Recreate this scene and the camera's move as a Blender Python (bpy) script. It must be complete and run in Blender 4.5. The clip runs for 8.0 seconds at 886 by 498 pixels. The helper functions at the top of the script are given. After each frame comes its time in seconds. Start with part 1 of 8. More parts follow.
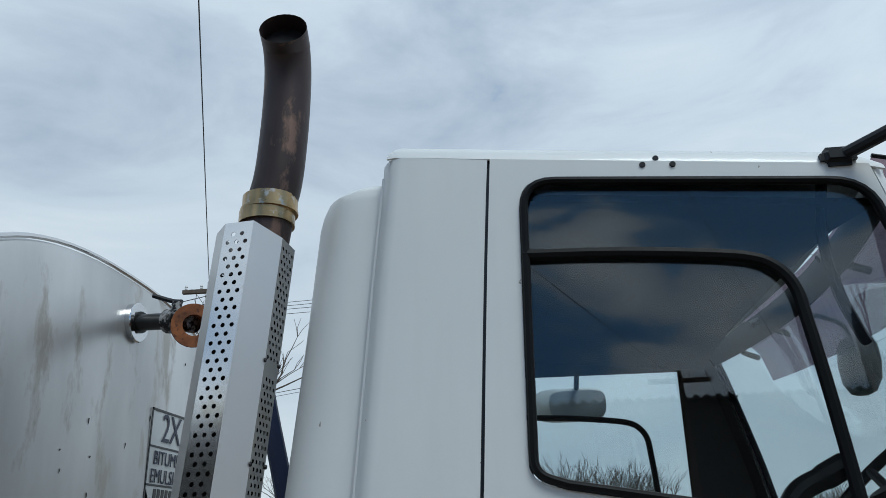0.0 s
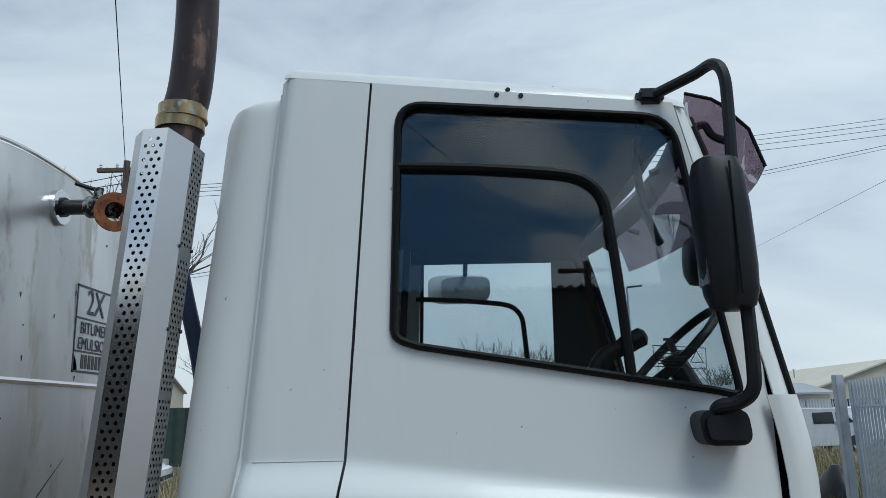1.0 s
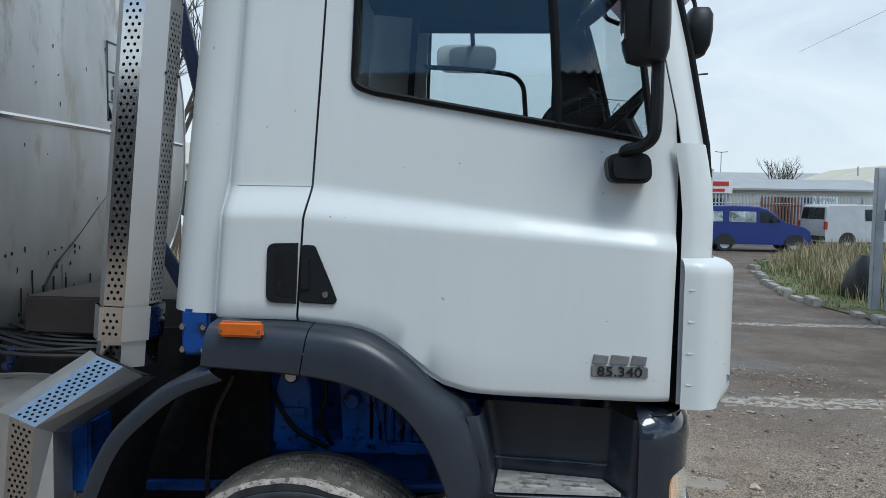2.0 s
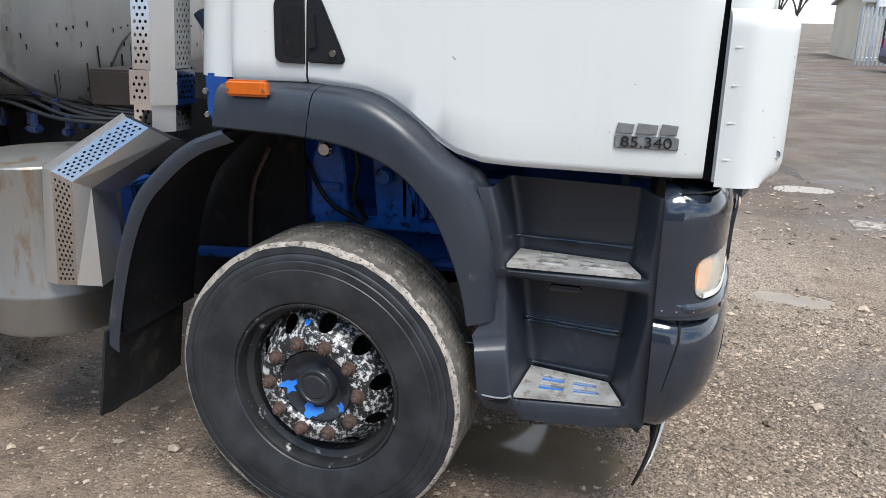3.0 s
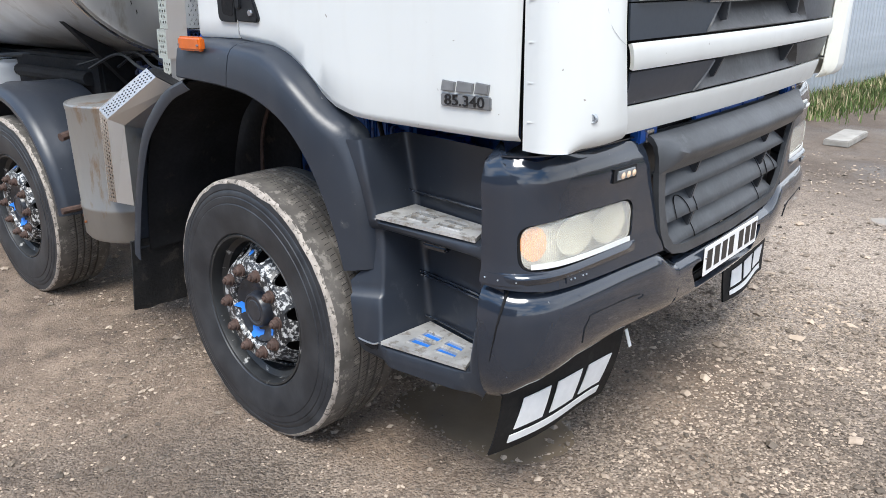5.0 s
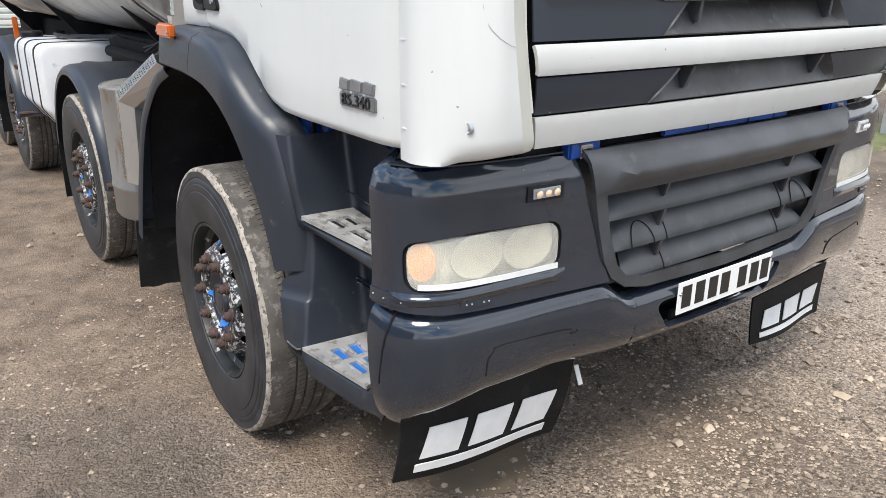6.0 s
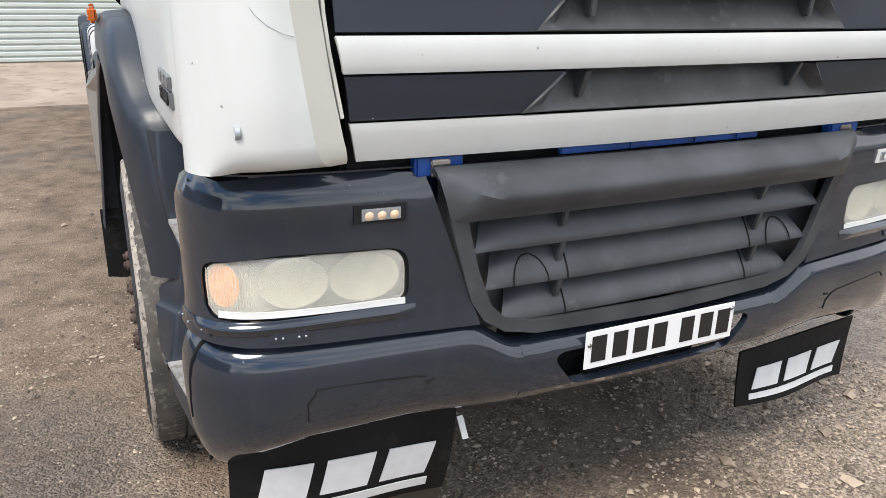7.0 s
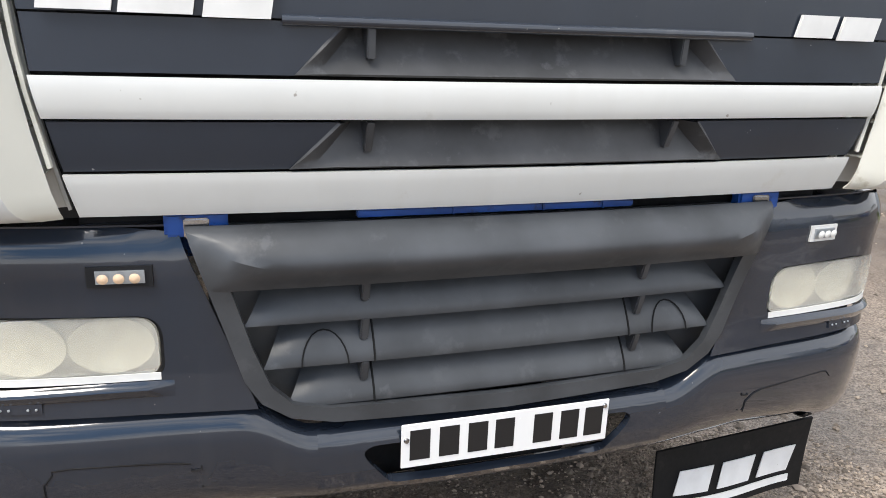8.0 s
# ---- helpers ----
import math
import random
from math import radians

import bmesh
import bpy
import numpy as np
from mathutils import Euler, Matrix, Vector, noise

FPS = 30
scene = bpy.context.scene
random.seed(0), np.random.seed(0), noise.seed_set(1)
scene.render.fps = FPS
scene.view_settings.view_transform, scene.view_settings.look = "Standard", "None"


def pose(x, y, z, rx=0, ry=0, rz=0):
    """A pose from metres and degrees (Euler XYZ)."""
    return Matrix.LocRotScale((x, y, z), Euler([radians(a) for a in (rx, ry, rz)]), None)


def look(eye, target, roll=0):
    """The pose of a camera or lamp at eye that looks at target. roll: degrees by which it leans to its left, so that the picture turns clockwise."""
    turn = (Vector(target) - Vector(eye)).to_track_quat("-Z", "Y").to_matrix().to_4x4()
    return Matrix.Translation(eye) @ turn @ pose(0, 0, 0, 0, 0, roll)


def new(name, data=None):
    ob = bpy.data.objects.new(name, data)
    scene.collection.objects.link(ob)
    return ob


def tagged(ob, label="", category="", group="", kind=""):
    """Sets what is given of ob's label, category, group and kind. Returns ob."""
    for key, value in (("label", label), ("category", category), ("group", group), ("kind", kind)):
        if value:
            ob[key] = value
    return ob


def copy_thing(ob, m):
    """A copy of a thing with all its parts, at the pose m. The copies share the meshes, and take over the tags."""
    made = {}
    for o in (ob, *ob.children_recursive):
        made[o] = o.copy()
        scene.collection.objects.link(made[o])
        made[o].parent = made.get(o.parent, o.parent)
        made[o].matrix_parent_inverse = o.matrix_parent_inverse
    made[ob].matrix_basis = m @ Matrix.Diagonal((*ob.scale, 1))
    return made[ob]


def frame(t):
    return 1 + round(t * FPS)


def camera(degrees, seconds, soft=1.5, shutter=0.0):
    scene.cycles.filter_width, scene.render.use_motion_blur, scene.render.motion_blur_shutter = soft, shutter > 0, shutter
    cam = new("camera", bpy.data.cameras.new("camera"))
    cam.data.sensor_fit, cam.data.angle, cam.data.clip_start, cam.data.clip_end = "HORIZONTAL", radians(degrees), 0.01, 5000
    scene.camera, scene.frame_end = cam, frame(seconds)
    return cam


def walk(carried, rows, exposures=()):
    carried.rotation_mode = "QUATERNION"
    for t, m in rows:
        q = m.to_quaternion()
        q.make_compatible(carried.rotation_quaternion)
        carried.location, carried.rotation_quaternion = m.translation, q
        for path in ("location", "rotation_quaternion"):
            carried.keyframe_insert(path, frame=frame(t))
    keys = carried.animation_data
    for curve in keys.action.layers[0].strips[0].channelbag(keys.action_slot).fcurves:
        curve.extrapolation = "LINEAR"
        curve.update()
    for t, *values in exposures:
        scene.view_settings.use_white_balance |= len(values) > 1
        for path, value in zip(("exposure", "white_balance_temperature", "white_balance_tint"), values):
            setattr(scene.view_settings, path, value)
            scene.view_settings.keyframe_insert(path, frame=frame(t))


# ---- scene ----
cam = camera(60.9, 8.0, soft=0.7)
PATH = [
    (0, (-0.047, -1.643, 2.174), (-0.234, 0.215, 2.892), -1.5),
    (0.5, (0.056, -1.846, 2.121), (-0.003, 0.056, 2.738), -1.9),
    (1, (0.118, -2.061, 2.09), (0.114, -0.107, 2.516), -1.3),
    (1.5, (0.288, -2.234, 2.01), (0.238, -0.241, 2.174), -0.1),
    (2, (0.47, -2.379, 1.935), (0.306, -0.39, 1.802), 0.9),
    (2.2, (0.512, -2.394, 1.942), (0.289, -0.425, 1.673), 1.1),
    (3.3, (1.102, -2.133, 1.657), (0.445, -0.355, 1.019), 0.2),
    (3.5, (1.276, -2.16, 1.649), (0.535, -0.426, 0.985), -0.1),
    (4, (1.669, -2.177, 1.694), (0.776, -0.529, 0.999), -0.7),
    (4.5, (1.948, -1.944, 1.665), (0.873, -0.4, 0.988), -0.9),
    (4.7, (2.035, -1.798, 1.687), (0.886, -0.303, 1.021), -0.9),
    (5.8, (2.468, -1.097, 1.698), (0.996, 0.088, 1.041), 0.0),
    (6, (2.513, -0.953, 1.682), (0.994, 0.165, 1.016), 0.3),
    (6.2, (2.527, -0.797, 1.677), (0.967, 0.255, 0.985), 0.45),
    (6.5, (2.539, -0.548, 1.669), (0.919, 0.408, 0.99), 0.7),
    (7, (2.618, -0.171, 1.651), (0.924, 0.655, 0.98), 1.3),
    (7.5, (2.729, 0.241, 1.662), (0.974, 0.955, 1.021), 1.8),
    (8, (2.615, 0.556, 1.667), (0.803, 1.16, 1.077), 2.3),
]
EXPOSURE = [(0, -0.22, 5900, 1), (1.0, -0.20, 5900, 1), (2.2, 0.20, 5950, 2), (3.3, 1.03, 6560, 9), (4.0, 1.08, 6500, 9), (4.7, 1.10, 6330, 9), (5.8, 0.98, 6680, 9), (7.2, 0.90, 6800, 10), (8.0, 0.97, 6800, 10)]
walk(cam, [(t, look(eye, target, roll)) for t, eye, target, roll in PATH], EXPOSURE)

# ---- daylight: broken overcast with a weak, wide sun ----
SUN_AZ, SUN_EL = radians(146), radians(58)
world = bpy.data.worlds.new("overcast_sky")
scene.world = world
world.use_nodes = True
wn, wl = world.node_tree.nodes, world.node_tree.links
wn.clear()
w_out, w_bg = wn.new("ShaderNodeOutputWorld"), wn.new("ShaderNodeBackground")
w_sky = wn.new("ShaderNodeTexSky")
w_sky.sky_type, w_sky.sun_disc, w_sky.sun_elevation, w_sky.sun_rotation = "NISHITA", False, SUN_EL, SUN_AZ
w_co, w_map = wn.new("ShaderNodeTexCoord"), wn.new("ShaderNodeMapping")
w_map.inputs["Scale"].default_value = (1.0, 1.0, 2.6)
w_noise, w_ramp = wn.new("ShaderNodeTexNoise"), wn.new("ShaderNodeValToRGB")
w_noise.inputs["Scale"].default_value, w_noise.inputs["Detail"].default_value = 2.7, 8.0
w_noise.inputs["Roughness"].default_value, w_noise.inputs["Distortion"].default_value = 0.56, 0.5
w_ramp.color_ramp.elements[0].position, w_ramp.color_ramp.elements[0].color = 0.24, (1.2, 2.7, 5.3, 1)
w_ramp.color_ramp.elements[1].position, w_ramp.color_ramp.elements[1].color = 0.98, (10.2, 10.4, 10.7, 1)
w_gap = w_ramp.color_ramp.elements.new(0.36)
w_gap.color = (2.5, 3.9, 6.2, 1)
w_thin = w_ramp.color_ramp.elements.new(0.47)
w_thin.color = (5.6, 6.2, 7.3, 1)
w_full = w_ramp.color_ramp.elements.new(0.68)
w_full.color = (8.0, 8.45, 9.3, 1)
w_mix = wn.new("ShaderNodeMix")
w_mix.data_type = "RGBA"
w_mix.inputs[0].default_value = 0.9
wl.new(w_co.outputs["Generated"], w_map.inputs["Vector"])
wl.new(w_map.outputs["Vector"], w_noise.inputs["Vector"])
# closed cloud over the far side of the yard, broken cloud with blue gaps behind
w_sep, w_open, w_side = wn.new("ShaderNodeSeparateXYZ"), wn.new("ShaderNodeMapRange"), wn.new("ShaderNodeMath")
w_open.interpolation_type = "SMOOTHSTEP"
for k, v in (("From Min", -0.45), ("From Max", 0.45), ("To Min", -0.13), ("To Max", 0.195)):
    w_open.inputs[k].default_value = v
w_side.operation = "ADD"
wl.new(w_co.outputs["Generated"], w_sep.inputs["Vector"])
wl.new(w_sep.outputs["Y"], w_open.inputs["Value"])
wl.new(w_open.outputs["Result"], w_side.inputs[0])
w_mid, w_amp, w_calm = wn.new("ShaderNodeMath"), wn.new("ShaderNodeMath"), wn.new("ShaderNodeMapRange")
w_mid.operation, w_amp.operation = "SUBTRACT", "MULTIPLY_ADD"
w_mid.inputs[1].default_value, w_amp.inputs[2].default_value = 0.5, 0.5
for k, v in (("From Min", -0.35), ("From Max", 0.35), ("To Min", 2.8), ("To Max", 1.0)):
    w_calm.inputs[k].default_value = v
wl.new(w_sep.outputs["Y"], w_calm.inputs["Value"])
wl.new(w_calm.outputs["Result"], w_amp.inputs[1])
wl.new(w_noise.outputs["Fac"], w_mid.inputs[0])
wl.new(w_mid.outputs["Value"], w_amp.inputs[0])
wl.new(w_amp.outputs["Value"], w_side.inputs[1])
w_shift = wn.new("ShaderNodeMath")
w_shift.operation = "SUBTRACT"
# cloud crowds together towards the horizon
w_low = wn.new("ShaderNodeMapRange")
for k, v in (("From Min", 0.08), ("From Max", 0.5), ("To Min", -0.13), ("To Max", 0.03)):
    w_low.inputs[k].default_value = v
wl.new(w_sep.outputs["Z"], w_low.inputs["Value"])
wl.new(w_low.outputs["Result"], w_shift.inputs[1])
wl.new(w_side.outputs["Value"], w_shift.inputs[0])
wl.new(w_shift.outputs["Value"], w_ramp.inputs["Fac"])
wl.new(w_sky.outputs["Color"], w_mix.inputs[6])
wl.new(w_ramp.outputs["Color"], w_mix.inputs[7])
# the cloud is brighter round the hidden sun and duller away from it
w_dot, w_grad, w_mul = wn.new("ShaderNodeVectorMath"), wn.new("ShaderNodeMapRange"), wn.new("ShaderNodeVectorMath")
w_dot.operation, w_mul.operation = "DOT_PRODUCT", "SCALE"
w_dot.inputs[1].default_value = (math.sin(SUN_AZ) * math.cos(SUN_EL), math.cos(SUN_AZ) * math.cos(SUN_EL), math.sin(SUN_EL))
for k, v in (("From Min", -0.9), ("From Max", 0.95), ("To Min", 0.72), ("To Max", 1.2)):
    w_grad.inputs[k].default_value = v
wl.new(w_co.outputs["Generated"], w_dot.inputs[0])
wl.new(w_dot.outputs["Value"], w_grad.inputs["Value"])
wl.new(w_mix.outputs[2], w_mul.inputs[0])
wl.new(w_grad.outputs["Result"], w_mul.inputs["Scale"])
wl.new(w_mul.outputs["Vector"], w_bg.inputs["Color"])
w_bg.inputs["Strength"].default_value = 0.1
wl.new(w_bg.outputs["Background"], w_out.inputs["Surface"])
sun = new("sun", bpy.data.lights.new("sun", "SUN"))
sun.data.energy, sun.data.angle, sun.data.color = 2.15, radians(25), (1.0, 0.96, 0.9)
sun.matrix_world = look((0, 0, 0), (-math.sin(SUN_AZ) * math.cos(SUN_EL), -math.cos(SUN_AZ) * math.cos(SUN_EL), -math.sin(SUN_EL)))


# ---- materials ----
def mat(name, base, rough=0.5, metal=0.0, vary=0.12, scale=3.0, fine=60.0, bump=0.0, dirt=None, dirt_at=0.62, coat=0.0, stretch=(1, 1, 1), spec=0.5):
    """A painted or raw surface: broad tint variation, fine grain in roughness and relief, and an optional second colour in patches."""
    m = bpy.data.materials.new(name)
    m.use_nodes = True
    n, l = m.node_tree.nodes, m.node_tree.links
    p = n["Principled BSDF"]
    co, mp = n.new("ShaderNodeTexCoord"), n.new("ShaderNodeMapping")
    mp.inputs["Scale"].default_value = stretch
    l.new(co.outputs["Object"], mp.inputs["Vector"])
    big, small = n.new("ShaderNodeTexNoise"), n.new("ShaderNodeTexNoise")
    big.inputs["Scale"].default_value, big.inputs["Detail"].default_value = scale, 6
    small.inputs["Scale"].default_value, small.inputs["Detail"].default_value = fine, 4
    l.new(mp.outputs["Vector"], big.inputs["Vector"])
    l.new(mp.outputs["Vector"], small.inputs["Vector"])
    ramp = n.new("ShaderNodeValToRGB")
    ramp.color_ramp.elements[0].position, ramp.color_ramp.elements[1].position = 0.3, 0.7
    ramp.color_ramp.elements[0].color = (*[c * (1 - vary) for c in base], 1)
    ramp.color_ramp.elements[1].color = (*[min(1, c * (1 + vary)) for c in base], 1)
    l.new(big.outputs["Fac"], ramp.inputs["Fac"])
    colour = ramp.outputs["Color"]
    if dirt:
        patch = n.new("ShaderNodeTexNoise")
        patch.inputs["Scale"].default_value, patch.inputs["Detail"].default_value, patch.inputs["Roughness"].default_value = scale * 2.3, 8, 0.65
        l.new(mp.outputs["Vector"], patch.inputs["Vector"])
        edge = n.new("ShaderNodeMapRange")
        edge.inputs["From Min"].default_value, edge.inputs["From Max"].default_value = dirt_at - 0.04, dirt_at + 0.04
        l.new(patch.outputs["Fac"], edge.inputs["Value"])
        mix = n.new("ShaderNodeMix")
        mix.data_type = "RGBA"
        mix.inputs[7].default_value = (*dirt, 1)
        l.new(edge.outputs["Result"], mix.inputs[0])
        l.new(colour, mix.inputs[6])
        colour = mix.outputs[2]
    l.new(colour, p.inputs["Base Color"])
    rr = n.new("ShaderNodeMapRange")
    rr.inputs["To Min"].default_value, rr.inputs["To Max"].default_value = max(0.02, rough * 0.8), min(1, rough * 1.2)
    l.new(small.outputs["Fac"], rr.inputs["Value"])
    l.new(rr.outputs["Result"], p.inputs["Roughness"])
    p.inputs["Metallic"].default_value = metal
    p.inputs["Coat Weight"].default_value = coat
    p.inputs["Coat Roughness"].default_value = 0.08
    p.inputs["Specular IOR Level"].default_value = spec
    if bump:
        b = n.new("ShaderNodeBump")
        b.inputs["Strength"].default_value, b.inputs["Distance"].default_value = bump, 0.004
        l.new(small.outputs["Fac"], b.inputs["Height"])
        l.new(b.outputs["Normal"], p.inputs["Normal"])
    return m


def glass_mat(name, tint, rough=0.0, ior=1.45):
    m = bpy.data.materials.new(name)
    m.use_nodes = True
    p = m.node_tree.nodes["Principled BSDF"]
    p.inputs["Base Color"].default_value = (*tint, 1)
    p.inputs["Roughness"].default_value, p.inputs["IOR"].default_value, p.inputs["Transmission Weight"].default_value = rough, ior, 1.0
    return m


WHITE = mat("white_cab_paint", (0.68, 0.69, 0.67), 0.4, vary=0.03, scale=1.5, coat=0.25, dirt=(0.62, 0.6, 0.55), dirt_at=0.74)
# the cab white darkened for the bars, as the front gets less light
BARWHITE = mat("shaded_white_bar_paint", (0.585, 0.59, 0.57), 0.42, vary=0.05, scale=2.5, coat=0.15, dirt=(0.52, 0.51, 0.47), dirt_at=0.68)
CREAM = mat("yellowed_shaded_plastic", (0.63, 0.62, 0.55), 0.45, vary=0.06, scale=3, dirt=(0.45, 0.42, 0.34), dirt_at=0.66)
GREY = mat("anthracite_paint", (0.019, 0.025, 0.037), 0.16, vary=0.12, scale=2.0, coat=1.0, bump=0.0, dirt=(0.03, 0.034, 0.044), dirt_at=0.68, spec=0.3)
GREY.node_tree.nodes["Principled BSDF"].inputs["Coat Roughness"].default_value = 0.04
MATT = mat("anthracite_plastic", (0.025, 0.030, 0.040), 0.36, vary=0.15, scale=3.0, bump=0.04, dirt=(0.055, 0.06, 0.066), dirt_at=0.66)
GRILLE = mat("black_grille_plastic", (0.047, 0.051, 0.057), 0.42, vary=0.32, scale=6.0, bump=0.05, dirt=(0.06, 0.064, 0.07), dirt_at=0.6)
BAND = mat("satin_navy_panel", (0.024, 0.031, 0.044), 0.34, vary=0.15, scale=3, bump=0.02)
SLOT = mat("dull_slot_plastic", (0.05, 0.051, 0.054), 0.5, vary=0.35, scale=7.0, bump=0.05, dirt=(0.075, 0.077, 0.08), dirt_at=0.6)
BLACK = mat("black_plastic", (0.011, 0.012, 0.014), 0.45, vary=0.2, bump=0.05, spec=0.3)
GASKET = mat("rubber_gasket", (0.006, 0.0065, 0.007), 0.55, vary=0.1, spec=0.15)
RUBBER = mat("mudflap_rubber", (0.009, 0.0093, 0.010), 0.6, vary=0.3, scale=6, bump=0.15, dirt=(0.018, 0.0175, 0.017), dirt_at=0.62, spec=0.2)
OLDFLAP = mat("dirty_cracked_rubber", (0.013, 0.013, 0.013), 0.7, vary=0.5, scale=5, fine=70, bump=0.9, dirt=(0.035, 0.031, 0.027), dirt_at=0.57, spec=0.3)
# near-black base carries the shade of gaps and undersides; patches are grime
VOID = mat("shaded_dirty_underside", (0.009, 0.009, 0.010), 0.85, vary=0.5, scale=6, bump=0.3, dirt=(0.026, 0.022, 0.018), dirt_at=0.64, spec=0.3)
BLUE = mat("blue_chassis_paint", (0.008, 0.07, 0.31), 0.4, vary=0.3, scale=6, bump=0.1, dirt=(0.012, 0.02, 0.06), dirt_at=0.58)
DULLSTEEL = mat("dull_stainless_guard", (0.55, 0.54, 0.53), 0.27, 1.0, vary=0.06, scale=1.6, fine=14, dirt=(0.47, 0.45, 0.41), dirt_at=0.66)
STEEL = mat("stainless_guard", (0.68, 0.67, 0.66), 0.13, 1.0, vary=0.04, scale=1.6, fine=14, dirt=(0.60, 0.56, 0.49), dirt_at=0.66)
FOLDED = mat("dull_folded_steel", (0.60, 0.585, 0.565), 0.4, 0.85, vary=0.05, scale=3, fine=18, dirt=(0.52, 0.49, 0.43), dirt_at=0.66)
DRUM = mat("stained_silencer_steel", (0.285, 0.277, 0.262), 0.42, 0.65, vary=0.2, scale=4, stretch=(1, 1, 0.3), dirt=(0.27, 0.20, 0.14), dirt_at=0.595)
TANK = mat("dull_tank_cladding", (0.50, 0.495, 0.485), 0.36, 0.7, vary=0.27, scale=2.2, fine=120, stretch=(1, 1, 0.35), dirt=(0.37, 0.345, 0.31), dirt_at=0.6)
BITUMEN = mat("black_bitumen_drips", (0.012, 0.011, 0.01), 0.3)
RUST = mat("rusted_iron", (0.22, 0.075, 0.025), 0.85, vary=0.45, scale=18, bump=0.4, dirt=(0.09, 0.03, 0.015), dirt_at=0.58)
DARKRUST = mat("dark_rusted_nuts", (0.075, 0.045, 0.035), 0.8, vary=0.4, scale=40, bump=0.4)
PIPE = mat("heat_stained_exhaust", (0.055, 0.04, 0.038), 0.5, 0.6, vary=0.45, scale=5, bump=0.12, stretch=(1, 1, 0.4), dirt=(0.16, 0.1, 0.075), dirt_at=0.6)
CLAMP = mat("brassy_clamp", (0.38, 0.27, 0.14), 0.3, 1.0, vary=0.35, scale=14, dirt=(0.5, 0.45, 0.38), dirt_at=0.6)
ALU = mat("aluminium_tread", (0.50, 0.49, 0.47), 0.45, 0.4, vary=0.25, scale=11, fine=90, bump=0.25, dirt=(0.30, 0.275, 0.24), dirt_at=0.57)
CHROME = mat("satin_badge_metal", (0.45, 0.45, 0.46), 0.25, 1.0, vary=0.1)
BADGE = mat("satin_grey_badge", (0.24, 0.245, 0.25), 0.4, 0.4, vary=0.15, scale=20)
LETTER = mat("pale_letter_plastic", (0.72, 0.72, 0.7), 0.35, vary=0.08, scale=12)
MARK = mat("white_flap_print", (0.78, 0.78, 0.77), 0.5, vary=0.06, scale=20, dirt=(0.45, 0.43, 0.4), dirt_at=0.72)
INK = mat("black_print", (0.012, 0.012, 0.013), 0.4, vary=0.1)
PLATE = mat("number_plate_white", (0.8, 0.8, 0.79), 0.25, vary=0.02)
AMBER = mat("amber_lens", (0.6, 0.12, 0.008), 0.22, vary=0.12, scale=25, coat=0.4)


def weathered(m, spots, spot_scale, spot_at, grime, grime_mix):
    """Adds small chips and faint hanging streaks to a paint."""
    n, l = m.node_tree.nodes, m.node_tree.links
    p = n["Principled BSDF"]
    src = p.inputs["Base Color"].links[0].from_socket
    co, mp = n.new("ShaderNodeTexCoord"), n.new("ShaderNodeMapping")
    mp.inputs["Scale"].default_value = (9, 9, 0.7)
    l.new(co.outputs["Object"], mp.inputs["Vector"])
    streak, chip = n.new("ShaderNodeTexNoise"), n.new("ShaderNodeTexNoise")
    streak.inputs["Scale"].default_value, streak.inputs["Detail"].default_value = 2.2, 6
    chip.inputs["Scale"].default_value, chip.inputs["Detail"].default_value = spot_scale, 2
    l.new(mp.outputs["Vector"], streak.inputs["Vector"])
    l.new(co.outputs["Object"], chip.inputs["Vector"])
    for tex, lo, hi, top, colour in ((streak, 0.5, 0.78, grime_mix, grime), (chip, spot_at, spot_at + 0.03, 0.85, spots)):
        r, mix = n.new("ShaderNodeMapRange"), n.new("ShaderNodeMix")
        for k, v in (("From Min", lo), ("From Max", hi), ("To Min", 0.0), ("To Max", top)):
            r.inputs[k].default_value = v
        l.new(tex.outputs["Fac"], r.inputs["Value"])
        mix.data_type = "RGBA"
        mix.inputs[7].default_value = (*colour, 1)
        l.new(r.outputs["Result"], mix.inputs[0])
        l.new(src, mix.inputs[6])
        src = mix.outputs[2]
    l.new(src, p.inputs["Base Color"])


weathered(BARWHITE, (0.25, 0.23, 0.2), 36, 0.75, (0.47, 0.45, 0.4), 0.12)
weathered(WHITE, (0.22, 0.19, 0.16), 42, 0.765, (0.52, 0.49, 0.43), 0.10)
weathered(GREY, (0.16, 0.16, 0.16), 60, 0.765, (0.04, 0.044, 0.052), 0.15)
weathered(BAND, (0.3, 0.3, 0.3), 60, 0.76, (0.04, 0.043, 0.05), 0.15)
weathered(MATT, (0.12, 0.12, 0.12), 50, 0.75, (0.05, 0.052, 0.056), 0.2)
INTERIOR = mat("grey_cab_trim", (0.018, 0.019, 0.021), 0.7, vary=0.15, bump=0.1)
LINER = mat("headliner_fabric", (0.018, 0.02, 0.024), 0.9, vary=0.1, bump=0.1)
SEAT = mat("dark_seat_fabric", (0.035, 0.04, 0.05), 0.85, vary=0.2, bump=0.2)
GLASS = glass_mat("tinted_cab_glass", (0.78, 0.85, 0.87), ior=1.55)
LENS = mat("clouded_lamp_lens", (0.90, 0.895, 0.84), 0.16, vary=0.03, scale=14, coat=0.6)
LENS.node_tree.nodes["Principled BSDF"].inputs["Transmission Weight"].default_value = 0.76
VISOR = glass_mat("smoked_purple_acrylic", (0.24, 0.175, 0.212), 0.03)
MIRROR = mat("mirror_glass", (0.85, 0.86, 0.88), 0.03, 1.0, vary=0.0)
GALV = mat("galvanised_steel", (0.42, 0.45, 0.48), 0.5, 0.55, vary=0.14, scale=4, bump=0.05)


# ---- building helpers ----
YC = 1.21


